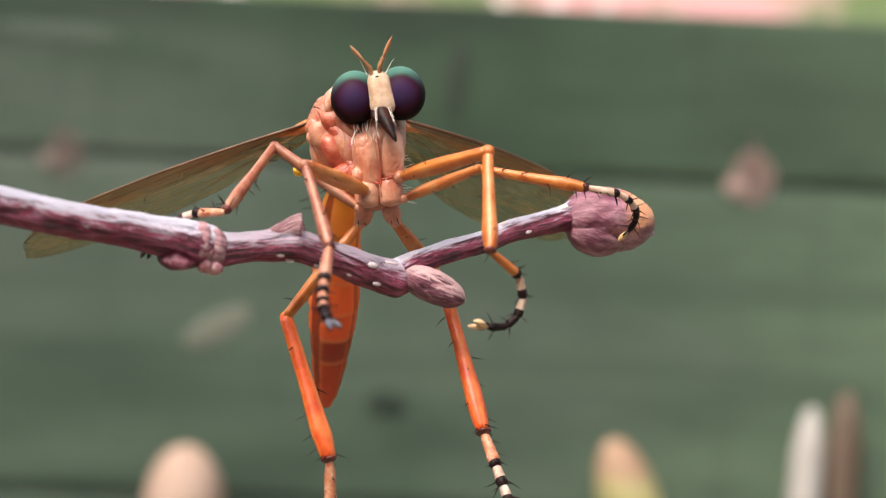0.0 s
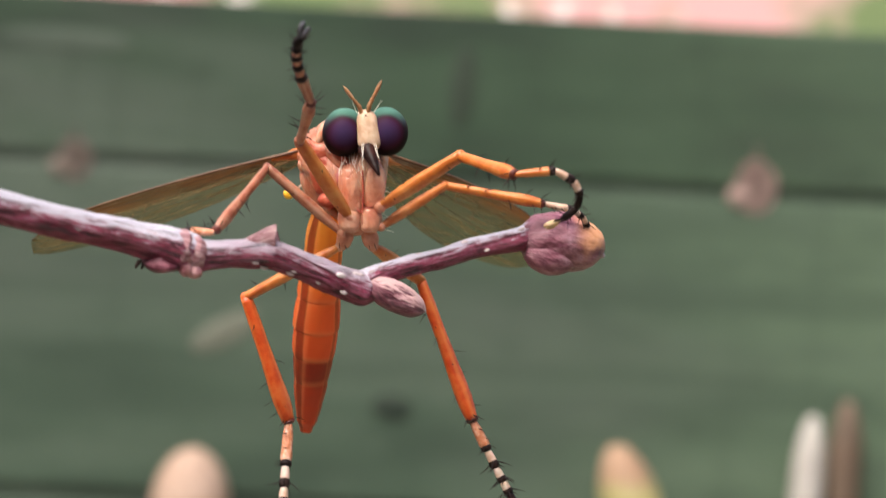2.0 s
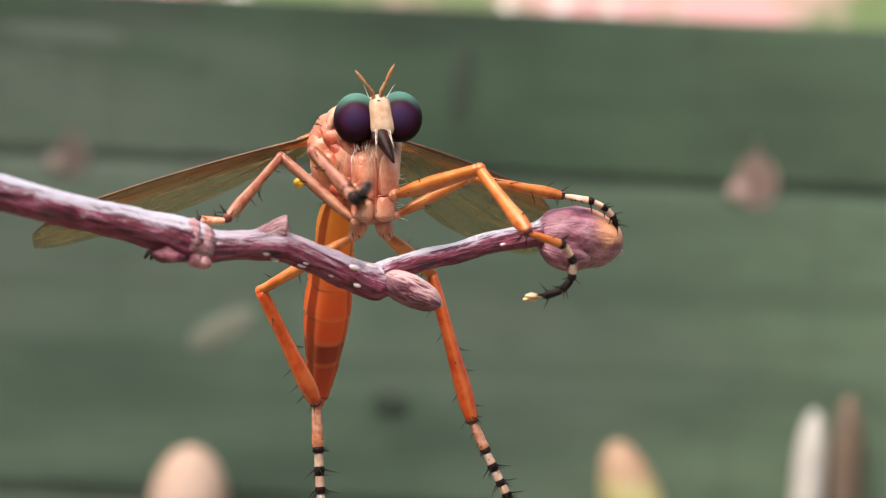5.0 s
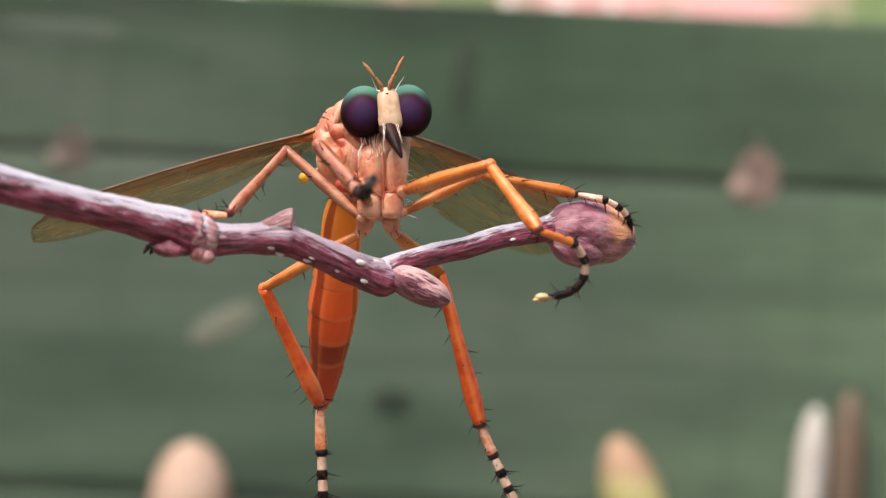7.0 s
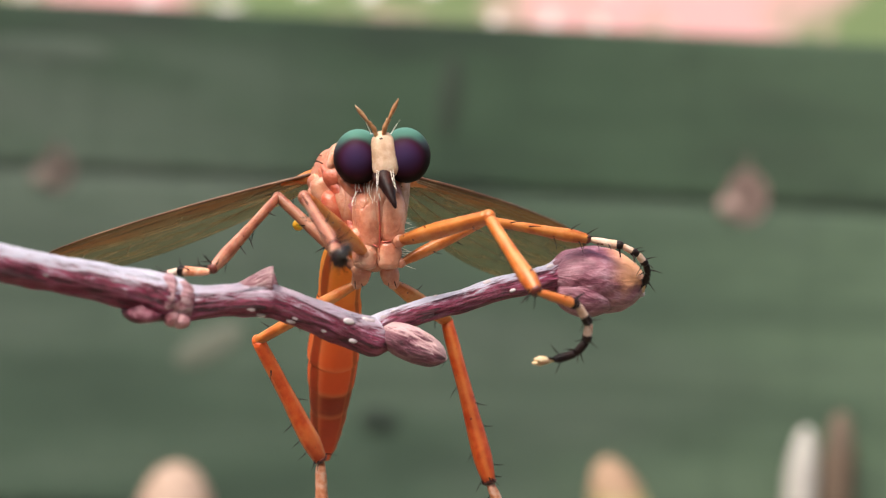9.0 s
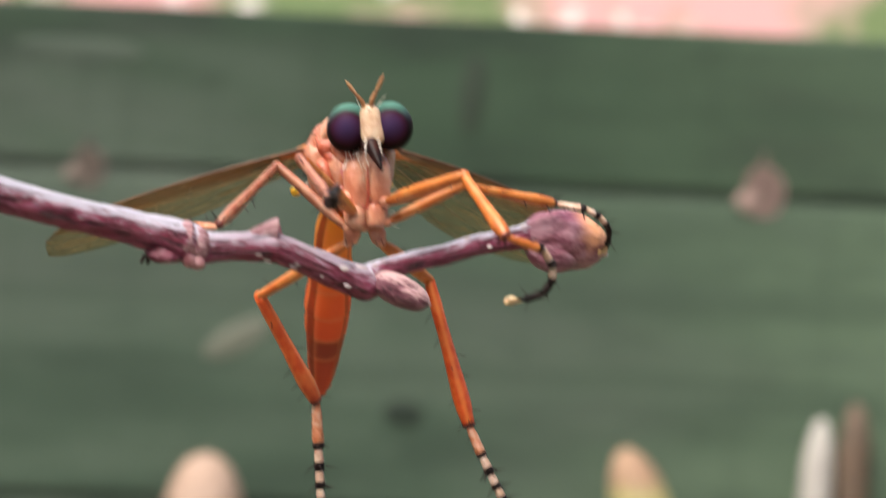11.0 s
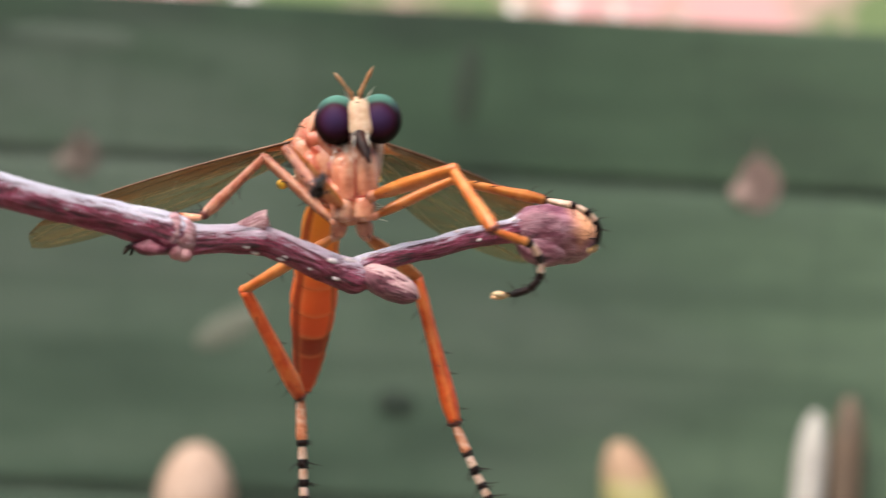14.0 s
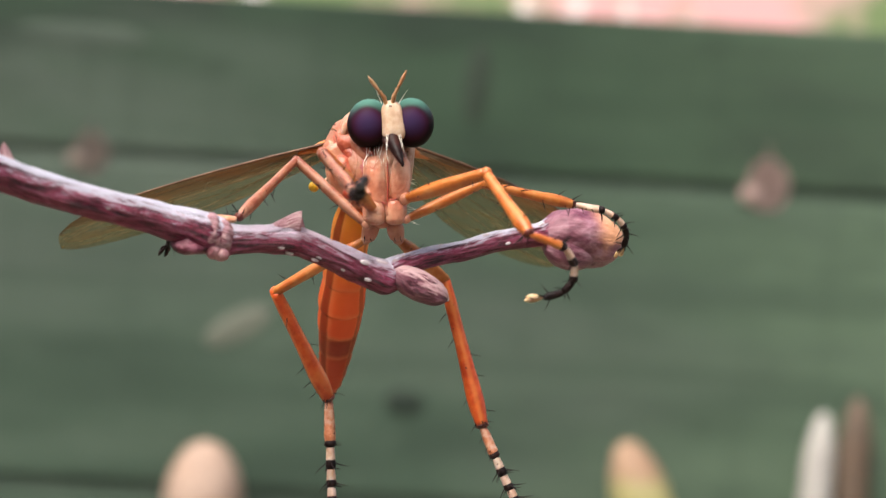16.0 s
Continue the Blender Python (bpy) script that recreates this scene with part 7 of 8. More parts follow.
    walk(legs['middle_right', 'tarsus'], [
        (0, at(9.854, 0.475, -1.763, -134.54, 13.51, 12.71)), (0.2, at(9.854, 0.475, -1.763, -134.54, 13.51, 12.71)),
        (0.4, at(9.277, 0.68, -1.893, -130.36, 14.19, 14.33)), (0.4333, at(9.213, 0.694, -1.907, -129.97, 14.25, 14.49)),
        (0.4667, at(9.155, 0.706, -1.919, -129.63, 14.31, 14.63)), (0.5, at(9.106, 0.716, -1.93, -129.34, 14.35, 14.74)),
        (0.5333, at(9.069, 0.722, -1.938, -129.12, 14.39, 14.83)), (0.5667, at(9.044, 0.727, -1.943, -128.98, 14.41, 14.89)),
        (0.6, at(9.036, 0.728, -1.945, -128.94, 14.42, 14.91)), (0.6333, at(9.032, 0.803, -1.871, -127.65, 14.8, 12.22)),
        (0.6667, at(9.018, 0.989, -1.684, -124.89, 15.61, 5.44)), (0.7, at(8.982, 1.227, -1.44, -122.22, 16.36, -3.42)),
        (0.7333, at(8.93, 1.46, -1.197, -120.45, 16.73, -12.33)), (0.7667, at(8.877, 1.636, -1.01, -119.6, 16.75, -19.22)),
        (0.8, at(8.853, 1.705, -0.936, -119.37, 16.7, -21.96)), (0.8333, at(8.866, 1.998, -1.098, -121.07, 16.27, -18.35)),
        (0.8667, at(8.851, 2.536, -1.395, -126.17, 15.31, -11.66)), (0.9, at(8.821, 2.82, -1.551, -130.26, 14.72, -8.1)),
        (0.9333, at(8.975, 2.365, -1.374, -129.31, 14.8, -1.44)), (0.9667, at(9.192, 1.492, -1.042, -127.62, 14.44, 10.98)),
        (1, at(9.269, 1.014, -0.862, -126.83, 13.99, 17.61)), (1.0333, at(9.253, 0.995, -0.836, -126.95, 13.98, 17.33)),
        (1.0667, at(9.213, 0.949, -0.771, -127.24, 13.97, 16.63)), (1.1, at(9.158, 0.888, -0.687, -127.61, 13.95, 15.71)),
        (1.1333, at(9.102, 0.825, -0.605, -127.97, 13.93, 14.79)), (1.1667, at(9.057, 0.775, -0.542, -128.25, 13.91, 14.09)),
        (1.2, at(9.039, 0.755, -0.517, -128.36, 13.9, 13.8)), (1.2333, at(9.051, 0.746, -0.509, -127.99, 14.01, 13.14)),
        (1.35, at(9.21, 0.62, -0.399, -124.16, 15.28, 4.04)), (1.5, at(9.37, 0.478, -0.286, -122.1, 16.24, -5.83)),
        (1.75, at(9.513, 0.484, -0.416, -127.96, 13.65, 4.9)), (2, at(9.647, 0.486, -0.55, -136.76, 10.61, 15.38)),
        (2.25, at(9.663, 0.647, -0.566, -134.98, 10.7, 13.67)), (2.5, at(9.681, 1, -0.598, -131.37, 10.87, 9.91)),
        (2.65, at(9.681, 1.224, -0.617, -129.31, 10.95, 7.52)), (2.8, at(9.675, 1.406, -0.631, -127.75, 11.01, 5.57)),
        (2.9, at(9.671, 1.483, -0.637, -127.12, 11.03, 4.73)), (3, at(9.669, 1.512, -0.639, -126.89, 11.03, 4.43)),
        (3.1, at(9.673, 1.517, -0.643, -127.11, 11.05, 4.27)), (3.2, at(9.685, 1.53, -0.653, -127.7, 11.07, 3.84)),
        (3.35, at(9.711, 1.563, -0.679, -129.17, 11.14, 2.76)), (3.5, at(9.742, 1.606, -0.713, -131.12, 11.23, 1.31)),
        (3.75, at(9.786, 1.684, -0.782, -134.83, 11.37, -1.5)), (4, at(9.81, 1.751, -0.848, -138.29, 11.48, -4.16)),
        (4.2, at(9.815, 1.787, -0.887, -140.25, 11.54, -5.69)), (4.4, at(9.816, 1.8, -0.902, -141.01, 11.55, -6.28)),
        (16, at(9.816, 1.8, -0.902, -141.01, 11.55, -6.28)),
    ])
    walk(legs['hind_left', 'femur'], [
        (0, at(-0.683, -0.2, -2.715, -163.71, 46.67, -162.7)), (0.2, at(-0.683, -0.2, -2.715, -163.71, 46.67, -162.7)),
        (0.4, at(-0.683, -0.2, -2.715, -163.71, 46.67, -162.7)), (0.4333, at(-0.683, -0.2, -2.715, -170.83, 46.95, -172.88)),
        (0.4667, at(-0.683, -0.2, -2.715, -170.88, 50.88, -171.91)), (0.5, at(-0.683, -0.2, -2.715, -169.85, 52.98, -171.31)),
        (0.5333, at(-0.683, -0.2, -2.715, -169.14, 48.56, -170.63)), (0.5667, at(-0.683, -0.2, -2.715, -169.38, 40.31, -169.63)),
        (0.6, at(-0.683, -0.2, -2.715, -169.48, 35.89, -169.19)), (0.6333, at(-0.683, -0.2, -2.715, -169.97, 34.72, -169.46)),
        (0.6667, at(-0.683, -0.2, -2.715, -171.09, 31.78, -170.11)), (0.7, at(-0.683, -0.2, -2.715, -172.32, 27.98, -170.9)),
        (0.7333, at(-0.683, -0.2, -2.715, -173.38, 24.16, -171.63)), (0.7667, at(-0.683, -0.2, -2.715, -174.11, 21.22, -172.16)),
        (0.8, at(-0.683, -0.2, -2.715, -174.38, 20.05, -172.37)), (0.8333, at(-0.683, -0.2, -2.715, -175.4, 21.75, -173.29)),
        (0.8667, at(-0.683, -0.2, -2.715, -176.06, 24.9, -175.06)), (0.9, at(-0.683, -0.2, -2.715, -176.81, 26.59, -176.04)),
        (0.9333, at(-0.683, -0.2, -2.715, -175.61, 31.89, -175.58)), (0.9667, at(-0.683, -0.2, -2.715, -175.3, 45.22, -174.02)),
        (1, at(-0.683, -0.2, -2.715, -175.18, 50.97, -172.97)), (1.0333, at(-0.683, -0.2, -2.715, -176.3, 47.35, -173.57)),
        (1.0667, at(-0.683, -0.2, -2.715, -177.11, 35.33, -174.6)), (1.1, at(-0.683, -0.2, -2.715, -177.89, 24.45, -175.11)),
        (1.1333, at(-0.683, -0.2, -2.715, -177.89, 13.56, -175.55)), (1.1667, at(-0.683, -0.2, -2.715, -177.55, 5.17, -175.85)),
        (1.2, at(-0.683, -0.2, -2.715, -177.04, 1.82, -175.97)), (1.2333, at(-0.683, -0.2, -2.715, -176.91, 2.4, -175.93)),
        (1.35, at(-0.683, -0.2, -2.715, -177.2, 10.25, -175.32)), (1.5, at(-0.683, -0.2, -2.715, -177.56, 18.67, -174.63)),
        (1.75, at(-0.683, -0.2, -2.715, -179.53, 23.49, -179.79)), (2, at(-0.683, -0.2, -2.715, 178.48, 28.12, 174.68)),
        (2.25, at(-0.683, -0.2, -2.715, -178.52, 24.5, -179.83)), (2.5, at(-0.683, -0.2, -2.715, -177.11, 20.69, -174.65)),
        (2.65, at(-0.683, -0.2, -2.715, -176.92, 22.48, -174.77)), (2.8, at(-0.683, -0.2, -2.715, -176.74, 24.27, -174.9)),
        (2.9, at(-0.683, -0.2, -2.715, -176.76, 26.76, -176.65)), (3, at(-0.683, -0.2, -2.715, -176.99, 29.22, -178.48)),
        (3.1, at(-0.683, -0.2, -2.715, -177.08, 30.49, -177)), (3.2, at(-0.683, -0.2, -2.715, -176.44, 31.74, -175.48)),
        (3.35, at(-0.683, -0.2, -2.715, 178.85, 23.15, 172.4)), (3.5, at(-0.683, -0.2, -2.715, 176.29, 13.75, 161.81)),
        (3.75, at(-0.683, -0.2, -2.715, 175.25, 16.83, 160.7)), (4, at(-0.683, -0.2, -2.715, 174.07, 19.91, 159.55)),
        (4.2, at(-0.683, -0.2, -2.715, 174.72, 24.99, 162.03)), (4.4, at(-0.683, -0.2, -2.715, 177.48, 28.88, 166.12)),
        (8.7, at(-0.683, -0.2, -2.715, 177.48, 28.88, 166.12)), (10.8, at(-0.683, -0.2, -2.715, 177.48, 28.88, 166.12)),
        (16, at(-0.683, -0.2, -2.715, 177.48, 28.88, 166.12)),
    ])
    walk(legs['hind_left', 'tibia'], [
        (0, at(-4.286, -1.322, -6.716, 178.62, 69.28, -47.8)), (0.2, at(-4.286, -1.322, -6.716, 178.62, 69.28, -47.8)),
        (0.4, at(-4.286, -1.322, -6.716, 178.62, 69.28, -47.8)), (0.4333, at(-4.409, -0.665, -6.734, -144.72, 75.72, -10.66)),
        (0.4667, at(-4.119, -0.688, -6.982, -124.11, 69.77, 10.29)), (0.5, at(-3.957, -0.7, -7.106, -118.46, 65.96, 16.98)),
        (0.5333, at(-4.275, -0.793, -6.838, -121.56, 77.65, 13.66)), (0.5667, at(-4.809, -0.955, -6.273, 73.11, 80.31, -151.5)),
        (0.6, at(-5.06, -1.036, -5.939, 67.71, 68.64, -156.21)), (0.6333, at(-5.127, -1.027, -5.848, 67.33, 68.83, -156.69)),
        (0.6667, at(-5.289, -1.003, -5.612, 66.59, 69.33, -157.95)), (0.7, at(-5.479, -0.968, -5.295, 65.25, 69.95, -159.67)),
        (0.7333, at(-5.648, -0.93, -4.966, 63.96, 70.55, -161.49)), (0.7667, at(-5.762, -0.899, -4.706, 61.68, 71.01, -162.96)),
        (0.8, at(-5.804, -0.886, -4.601, 60.18, 71.18, -163.57)), (0.8333, at(-5.756, -0.797, -4.753, 57.84, 66.63, -165.04)),
        (0.8667, at(-5.653, -0.63, -5.031, 56.59, 58.12, -166.7)), (0.9, at(-5.59, -0.54, -5.177, 56.74, 53.54, -167.3)),
        (0.9333, at(-5.339, -0.56, -5.621, 45.3, 63.35, -179.79)), (0.9667, at(-4.536, -0.604, -6.619, 46.1, 75.4, -180)),
        (1, at(-4.12, -0.624, -6.987, -115.69, 71.41, 18.43)), (1.0333, at(-4.386, -0.617, -6.76, -124.94, 50.8, 9.16)),
        (1.0667, at(-5.15, -0.622, -5.896, -119.57, 90, 14.04)), (1.1, at(-5.672, -0.627, -4.991, 23.24, 67.87, 157.3)),
        (1.1333, at(-6.014, -0.615, -4.005, 40.23, 59.82, 175.91)), (1.1667, at(-6.146, -0.596, -3.211, 47.17, 52.49, -175.31)),
        (1.2, at(-6.167, -0.586, -2.89, 49.44, 49.43, -172.61)), (1.2333, at(-6.164, -0.59, -2.945, 49.67, 50.45, -172.31)),
        (1.35, at(-6.077, -0.642, -3.694, 53.9, 64.29, -166.3)), (1.5, at(-5.871, -0.688, -4.476, 74.23, 78.26, -145.74)),
        (1.75, at(-5.727, -0.218, -4.907, -146.5, 85.66, -5.63)), (2, at(-5.513, 0.25, -5.307, -122.43, 70.79, 17.74)),
        (2.25, at(-5.688, -0.215, -4.996, -136.77, 81.97, 3.76)), (2.5, at(-5.806, -0.68, -4.658, 104.35, 84.74, -116.12)),
        (2.65, at(-5.744, -0.663, -4.818, 124.85, 85.25, -95.4)), (2.8, at(-5.677, -0.646, -4.976, 146.52, 85.07, -73.24)),
        (2.9, at(-5.586, -0.487, -5.191, 173.21, 83.73, -47.1)), (3, at(-5.481, -0.327, -5.4, -171.28, 81.6, -32.08)),
        (3.1, at(-5.416, -0.448, -5.506, -123.7, 77.07, 16.23)), (3.2, at(-5.346, -0.569, -5.608, -106.33, 68.85, 33.82)),
        (3.35, at(-5.696, 0.469, -4.877, -134.81, 72.88, 3.08)), (3.5, at(-5.758, 1.468, -4.022, -168.29, 70.99, -31.41)),
        (3.75, at(-5.652, 1.54, -4.307, -169.9, 67.56, -33.11)), (4, at(-5.528, 1.607, -4.588, -170.59, 64.11, -34.39)),
        (4.2, at(-5.425, 1.338, -5.039, -133.81, 66.91, 6.26)), (4.4, at(-5.358, 0.955, -5.372, -103.21, 60.1, 40.33)),
        (8.7, at(-5.358, 0.955, -5.372, -103.21, 60.1, 40.33)), (10.8, at(-5.358, 0.955, -5.372, -96.16, 55.86, 48.66)),
        (16, at(-5.358, 0.955, -5.372, -96.16, 55.86, 48.66)),
    ])
    walk(legs['hind_left', 'tarsus'], [
        (0, at(-2.67, -3.105, -13.076, 5.18, 86.68, 141.9)), (0.2, at(-2.67, -3.105, -13.076, 5.18, 86.68, 141.9)),
        (0.4, at(-2.67, -3.105, -13.076, 5.18, 86.68, 141.9)), (0.4333, at(-2.76, -0.976, -13.324, -1.45, 83.4, 105.63)),
        (0.4667, at(-1.805, -0.268, -13.363, -124.11, 83.34, -22.87)), (0.5, at(-1.307, 0.109, -13.317, -135.09, 77.27, -35.58)),
        (0.5333, at(-2.861, -0.449, -13.481, -171.29, 81.3, -70.2)), (0.5667, at(-5.814, -1.501, -12.976, 120.29, 75.63, -139.18)),
        (0.6, at(-7.326, -2.035, -12.272, 123.01, 69.18, -151.58)), (0.6333, at(-7.383, -1.999, -12.189, 130.66, 69.71, -151.73)),
        (0.6667, at(-7.514, -1.904, -11.974, 159.99, 71.02, -152.15)), (0.7, at(-7.665, -1.778, -11.683, -156.64, 72.72, -152.79)),
        (0.7333, at(-7.795, -1.649, -11.378, -134.62, 74.41, -153.57)), (0.7667, at(-7.878, -1.548, -11.136, -126.71, 75.72, -154.29)),
        (0.8, at(-7.908, -1.506, -11.037, -124.67, 76.24, -154.61)), (0.8333, at(-8.362, -1.493, -10.995, 138.52, 70.93, 175.05)),
        (0.8667, at(-9.148, -1.456, -10.805, 80.17, 55.3, 152.19)), (0.9, at(-9.532, -1.428, -10.646, 68.34, 46.05, 146.49)),
        (0.9333, at(-8.389, -0.571, -11.698, 86.8, 63.45, 160.99)), (0.9667, at(-6.25, -0.604, -13.199, 68.02, 69.38, 180)),
        (1, at(-2.064, 0.061, -13.433, -134.54, 62.35, 12.53)), (1.0333, at(-0.143, 0.067, -12.03, -174.67, 38.41, 7.59)),
        (1.0667, at(-5.15, -0.622, -12.696, -38.89, 84.29, -180)), (1.1, at(-8.035, 0.362, -11.29, -32.49, 67.88, -175.29)),
        (1.1333, at(-9.423, -0.371, -9.883, -36.31, 50.33, 158.31)), (1.1667, at(-10.273, -0.935, -8.605, -24.98, 34.88, 149.16)),
        (1.2, at(-10.552, -1.155, -8.055, -18.62, 28.57, 146.49)), (1.2333, at(-10.455, -1.169, -8.189, -14.42, 30.28, 147.24)),
        (1.35, at(-8.943, -1.34, -9.82, 47.87, 52.83, 161.84)), (1.5, at(-7.014, -1.467, -11.133, 112.8, 70.83, -153.05)),
        (1.75, at(-5.215, -0.269, -11.688, 153.91, 67.27, -116.13)), (2, at(-3.382, 0.931, -11.729, 177.19, 58.17, -94.18)),
        (2.25, at(-4.74, -0.153, -11.729, 45.48, 77.24, -178.22)), (2.5, at(-6.08, -1.239, -11.43, -95.1, 52.21, 122.9)),
        (2.65, at(-5.797, -1.224, -11.595, -45.13, 56.75, 121.62)), (2.8, at(-5.509, -1.205, -11.751, 8.55, 61.26, 119.99)),
        (2.9, at(-5.08, -1.031, -11.951, 29.7, 67.54, 131.38)), (3, at(-4.64, -0.855, -12.127, 50.88, 72.49, 149.77)),
        (3.1, at(-3.955, -0.023, -12.133, -125.96, 68.79, 125.69)), (3.2, at(-3.308, 0.797, -11.95, -157.53, 62.79, 110.11)),
        (3.35, at(-3.697, 0.576, -11.376, -138.02, 74.28, 123.95)), (3.5, at(-3.868, 0.313, -10.451, 68, 82.03, 176.06)),
        (3.75, at(-3.477, 0.122, -10.593, 34.38, 83.91, 146.45)), (4, at(-3.078, -0.07, -10.706, -11.92, 83.46, 109.49)),
        (4.2, at(-2.774, 1.629, -11.294, -79.28, 89.89, 51.69)), (4.4, at(-2.774, 3.149, -11.266, 8.09, 83.34, -73.38)),
        (8.7, at(-2.774, 3.149, -11.266, 8.09, 83.34, -73.38)), (10.8, at(-2.837, 3.821, -11, 12.56, 83.57, -68.92)),
        (16, at(-2.837, 3.821, -11, 12.56, 83.57, -68.92)),
    ])
    walk(legs['hind_right', 'femur'], [
        (0, at(0.919, -0.2, -2.715, 168.7, 38.98, 57.86)), (0.2, at(0.919, -0.2, -2.715, 168.7, 38.98, 57.86)),
        (0.4, at(0.919, -0.2, -2.715, 168.7, 38.98, 57.86)), (0.4333, at(0.919, -0.2, -2.715, 168.43, 41.3, 56.34)),
        (0.4667, at(0.919, -0.2, -2.715, 165.81, 45.56, 53.2)), (0.5, at(0.919, -0.2, -2.715, 164.68, 47.81, 51.31)),
        (0.5333, at(0.919, -0.2, -2.715, 163.49, 52, 50.51)), (0.5667, at(0.919, -0.2, -2.715, 161.85, 59.8, 48.53)),
        (0.6, at(0.919, -0.2, -2.715, 159.65, 63.96, 47.03)), (0.6333, at(0.919, -0.2, -2.715, 161.92, 60.99, 50.35)),
        (0.6667, at(0.919, -0.2, -2.715, 166.2, 53.28, 56.46)), (0.7, at(0.919, -0.2, -2.715, 169.85, 42.97, 61.69)),
        (0.7333, at(0.919, -0.2, -2.715, 172.83, 32.49, 65.4)), (0.7667, at(0.919, -0.2, -2.715, 173.64, 24.34, 67.7)),
        (0.8, at(0.919, -0.2, -2.715, 173.06, 21.09, 68.53)), (0.8333, at(0.919, -0.2, -2.715, 168.85, 36.66, 59.79)),
        (0.8667, at(0.919, -0.2, -2.715, 143.19, 61.83, 27.2)), (0.9, at(0.919, -0.2, -2.715, 107.15, 67.55, -11.91)),
        (0.9333, at(0.919, -0.2, -2.715, 132.76, 53.61, 18.02)), (0.9667, at(0.919, -0.2, -2.715, 146.72, 20.23, 39.1)),
        (1, at(0.919, -0.2, -2.715, 148.57, 1.53, 46.02)), (1.0333, at(0.919, -0.2, -2.715, 149.4, 1, 47.53)),
        (1.0667, at(0.919, -0.2, -2.715, 149.32, -0.31, 51.32)), (1.1, at(0.919, -0.2, -2.715, 148.55, -2.01, 56.23)),
        (1.1333, at(0.919, -0.2, -2.715, 147.31, -3.69, 61.15)), (1.1667, at(0.919, -0.2, -2.715, 146.24, -4.97, 64.96)),
        (1.2, at(0.919, -0.2, -2.715, 146.5, -5.48, 66.48)), (1.2333, at(0.919, -0.2, -2.715, 147.04, -4.83, 66.19)),
        (1.35, at(0.919, -0.2, -2.715, 146.62, 3.97, 62.15)), (1.5, at(0.919, -0.2, -2.715, 146.34, 13.39, 57.72)),
        (1.75, at(0.919, -0.2, -2.715, 145.97, 17.66, 57.34)), (2, at(0.919, -0.2, -2.715, 145.52, 21.93, 56.95)),
        (2.25, at(0.919, -0.2, -2.715, 144.78, 24.24, 55.28)), (2.5, at(0.919, -0.2, -2.715, 144.06, 26.54, 53.56)),
        (2.65, at(0.919, -0.2, -2.715, 147.29, 12.8, 60.31)), (2.8, at(0.919, -0.2, -2.715, 147.55, -1.1, 66.35)),
        (2.9, at(0.919, -0.2, -2.715, 147.36, -9.06, 69.61)), (3, at(0.919, -0.2, -2.715, 146.31, -16.99, 73.02)),
        (3.1, at(0.919, -0.2, -2.715, 147.45, -5.46, 67.69)), (3.2, at(0.919, -0.2, -2.715, 146.55, 6.12, 62.55)),
        (3.35, at(0.919, -0.2, -2.715, 145.66, 10.9, 61.96)), (3.5, at(0.919, -0.2, -2.715, 144.65, 15.69, 61.34)),
        (3.75, at(0.919, -0.2, -2.715, 144.02, 18.22, 60.29)), (4, at(0.919, -0.2, -2.715, 143.34, 20.75, 59.2)),
        (4.2, at(0.919, -0.2, -2.715, 143.15, 22.6, 59.31)), (4.4, at(0.919, -0.2, -2.715, 143.13, 24.44, 59.41)),
        (16, at(0.919, -0.2, -2.715, 143.13, 24.44, 59.41)),
    ])
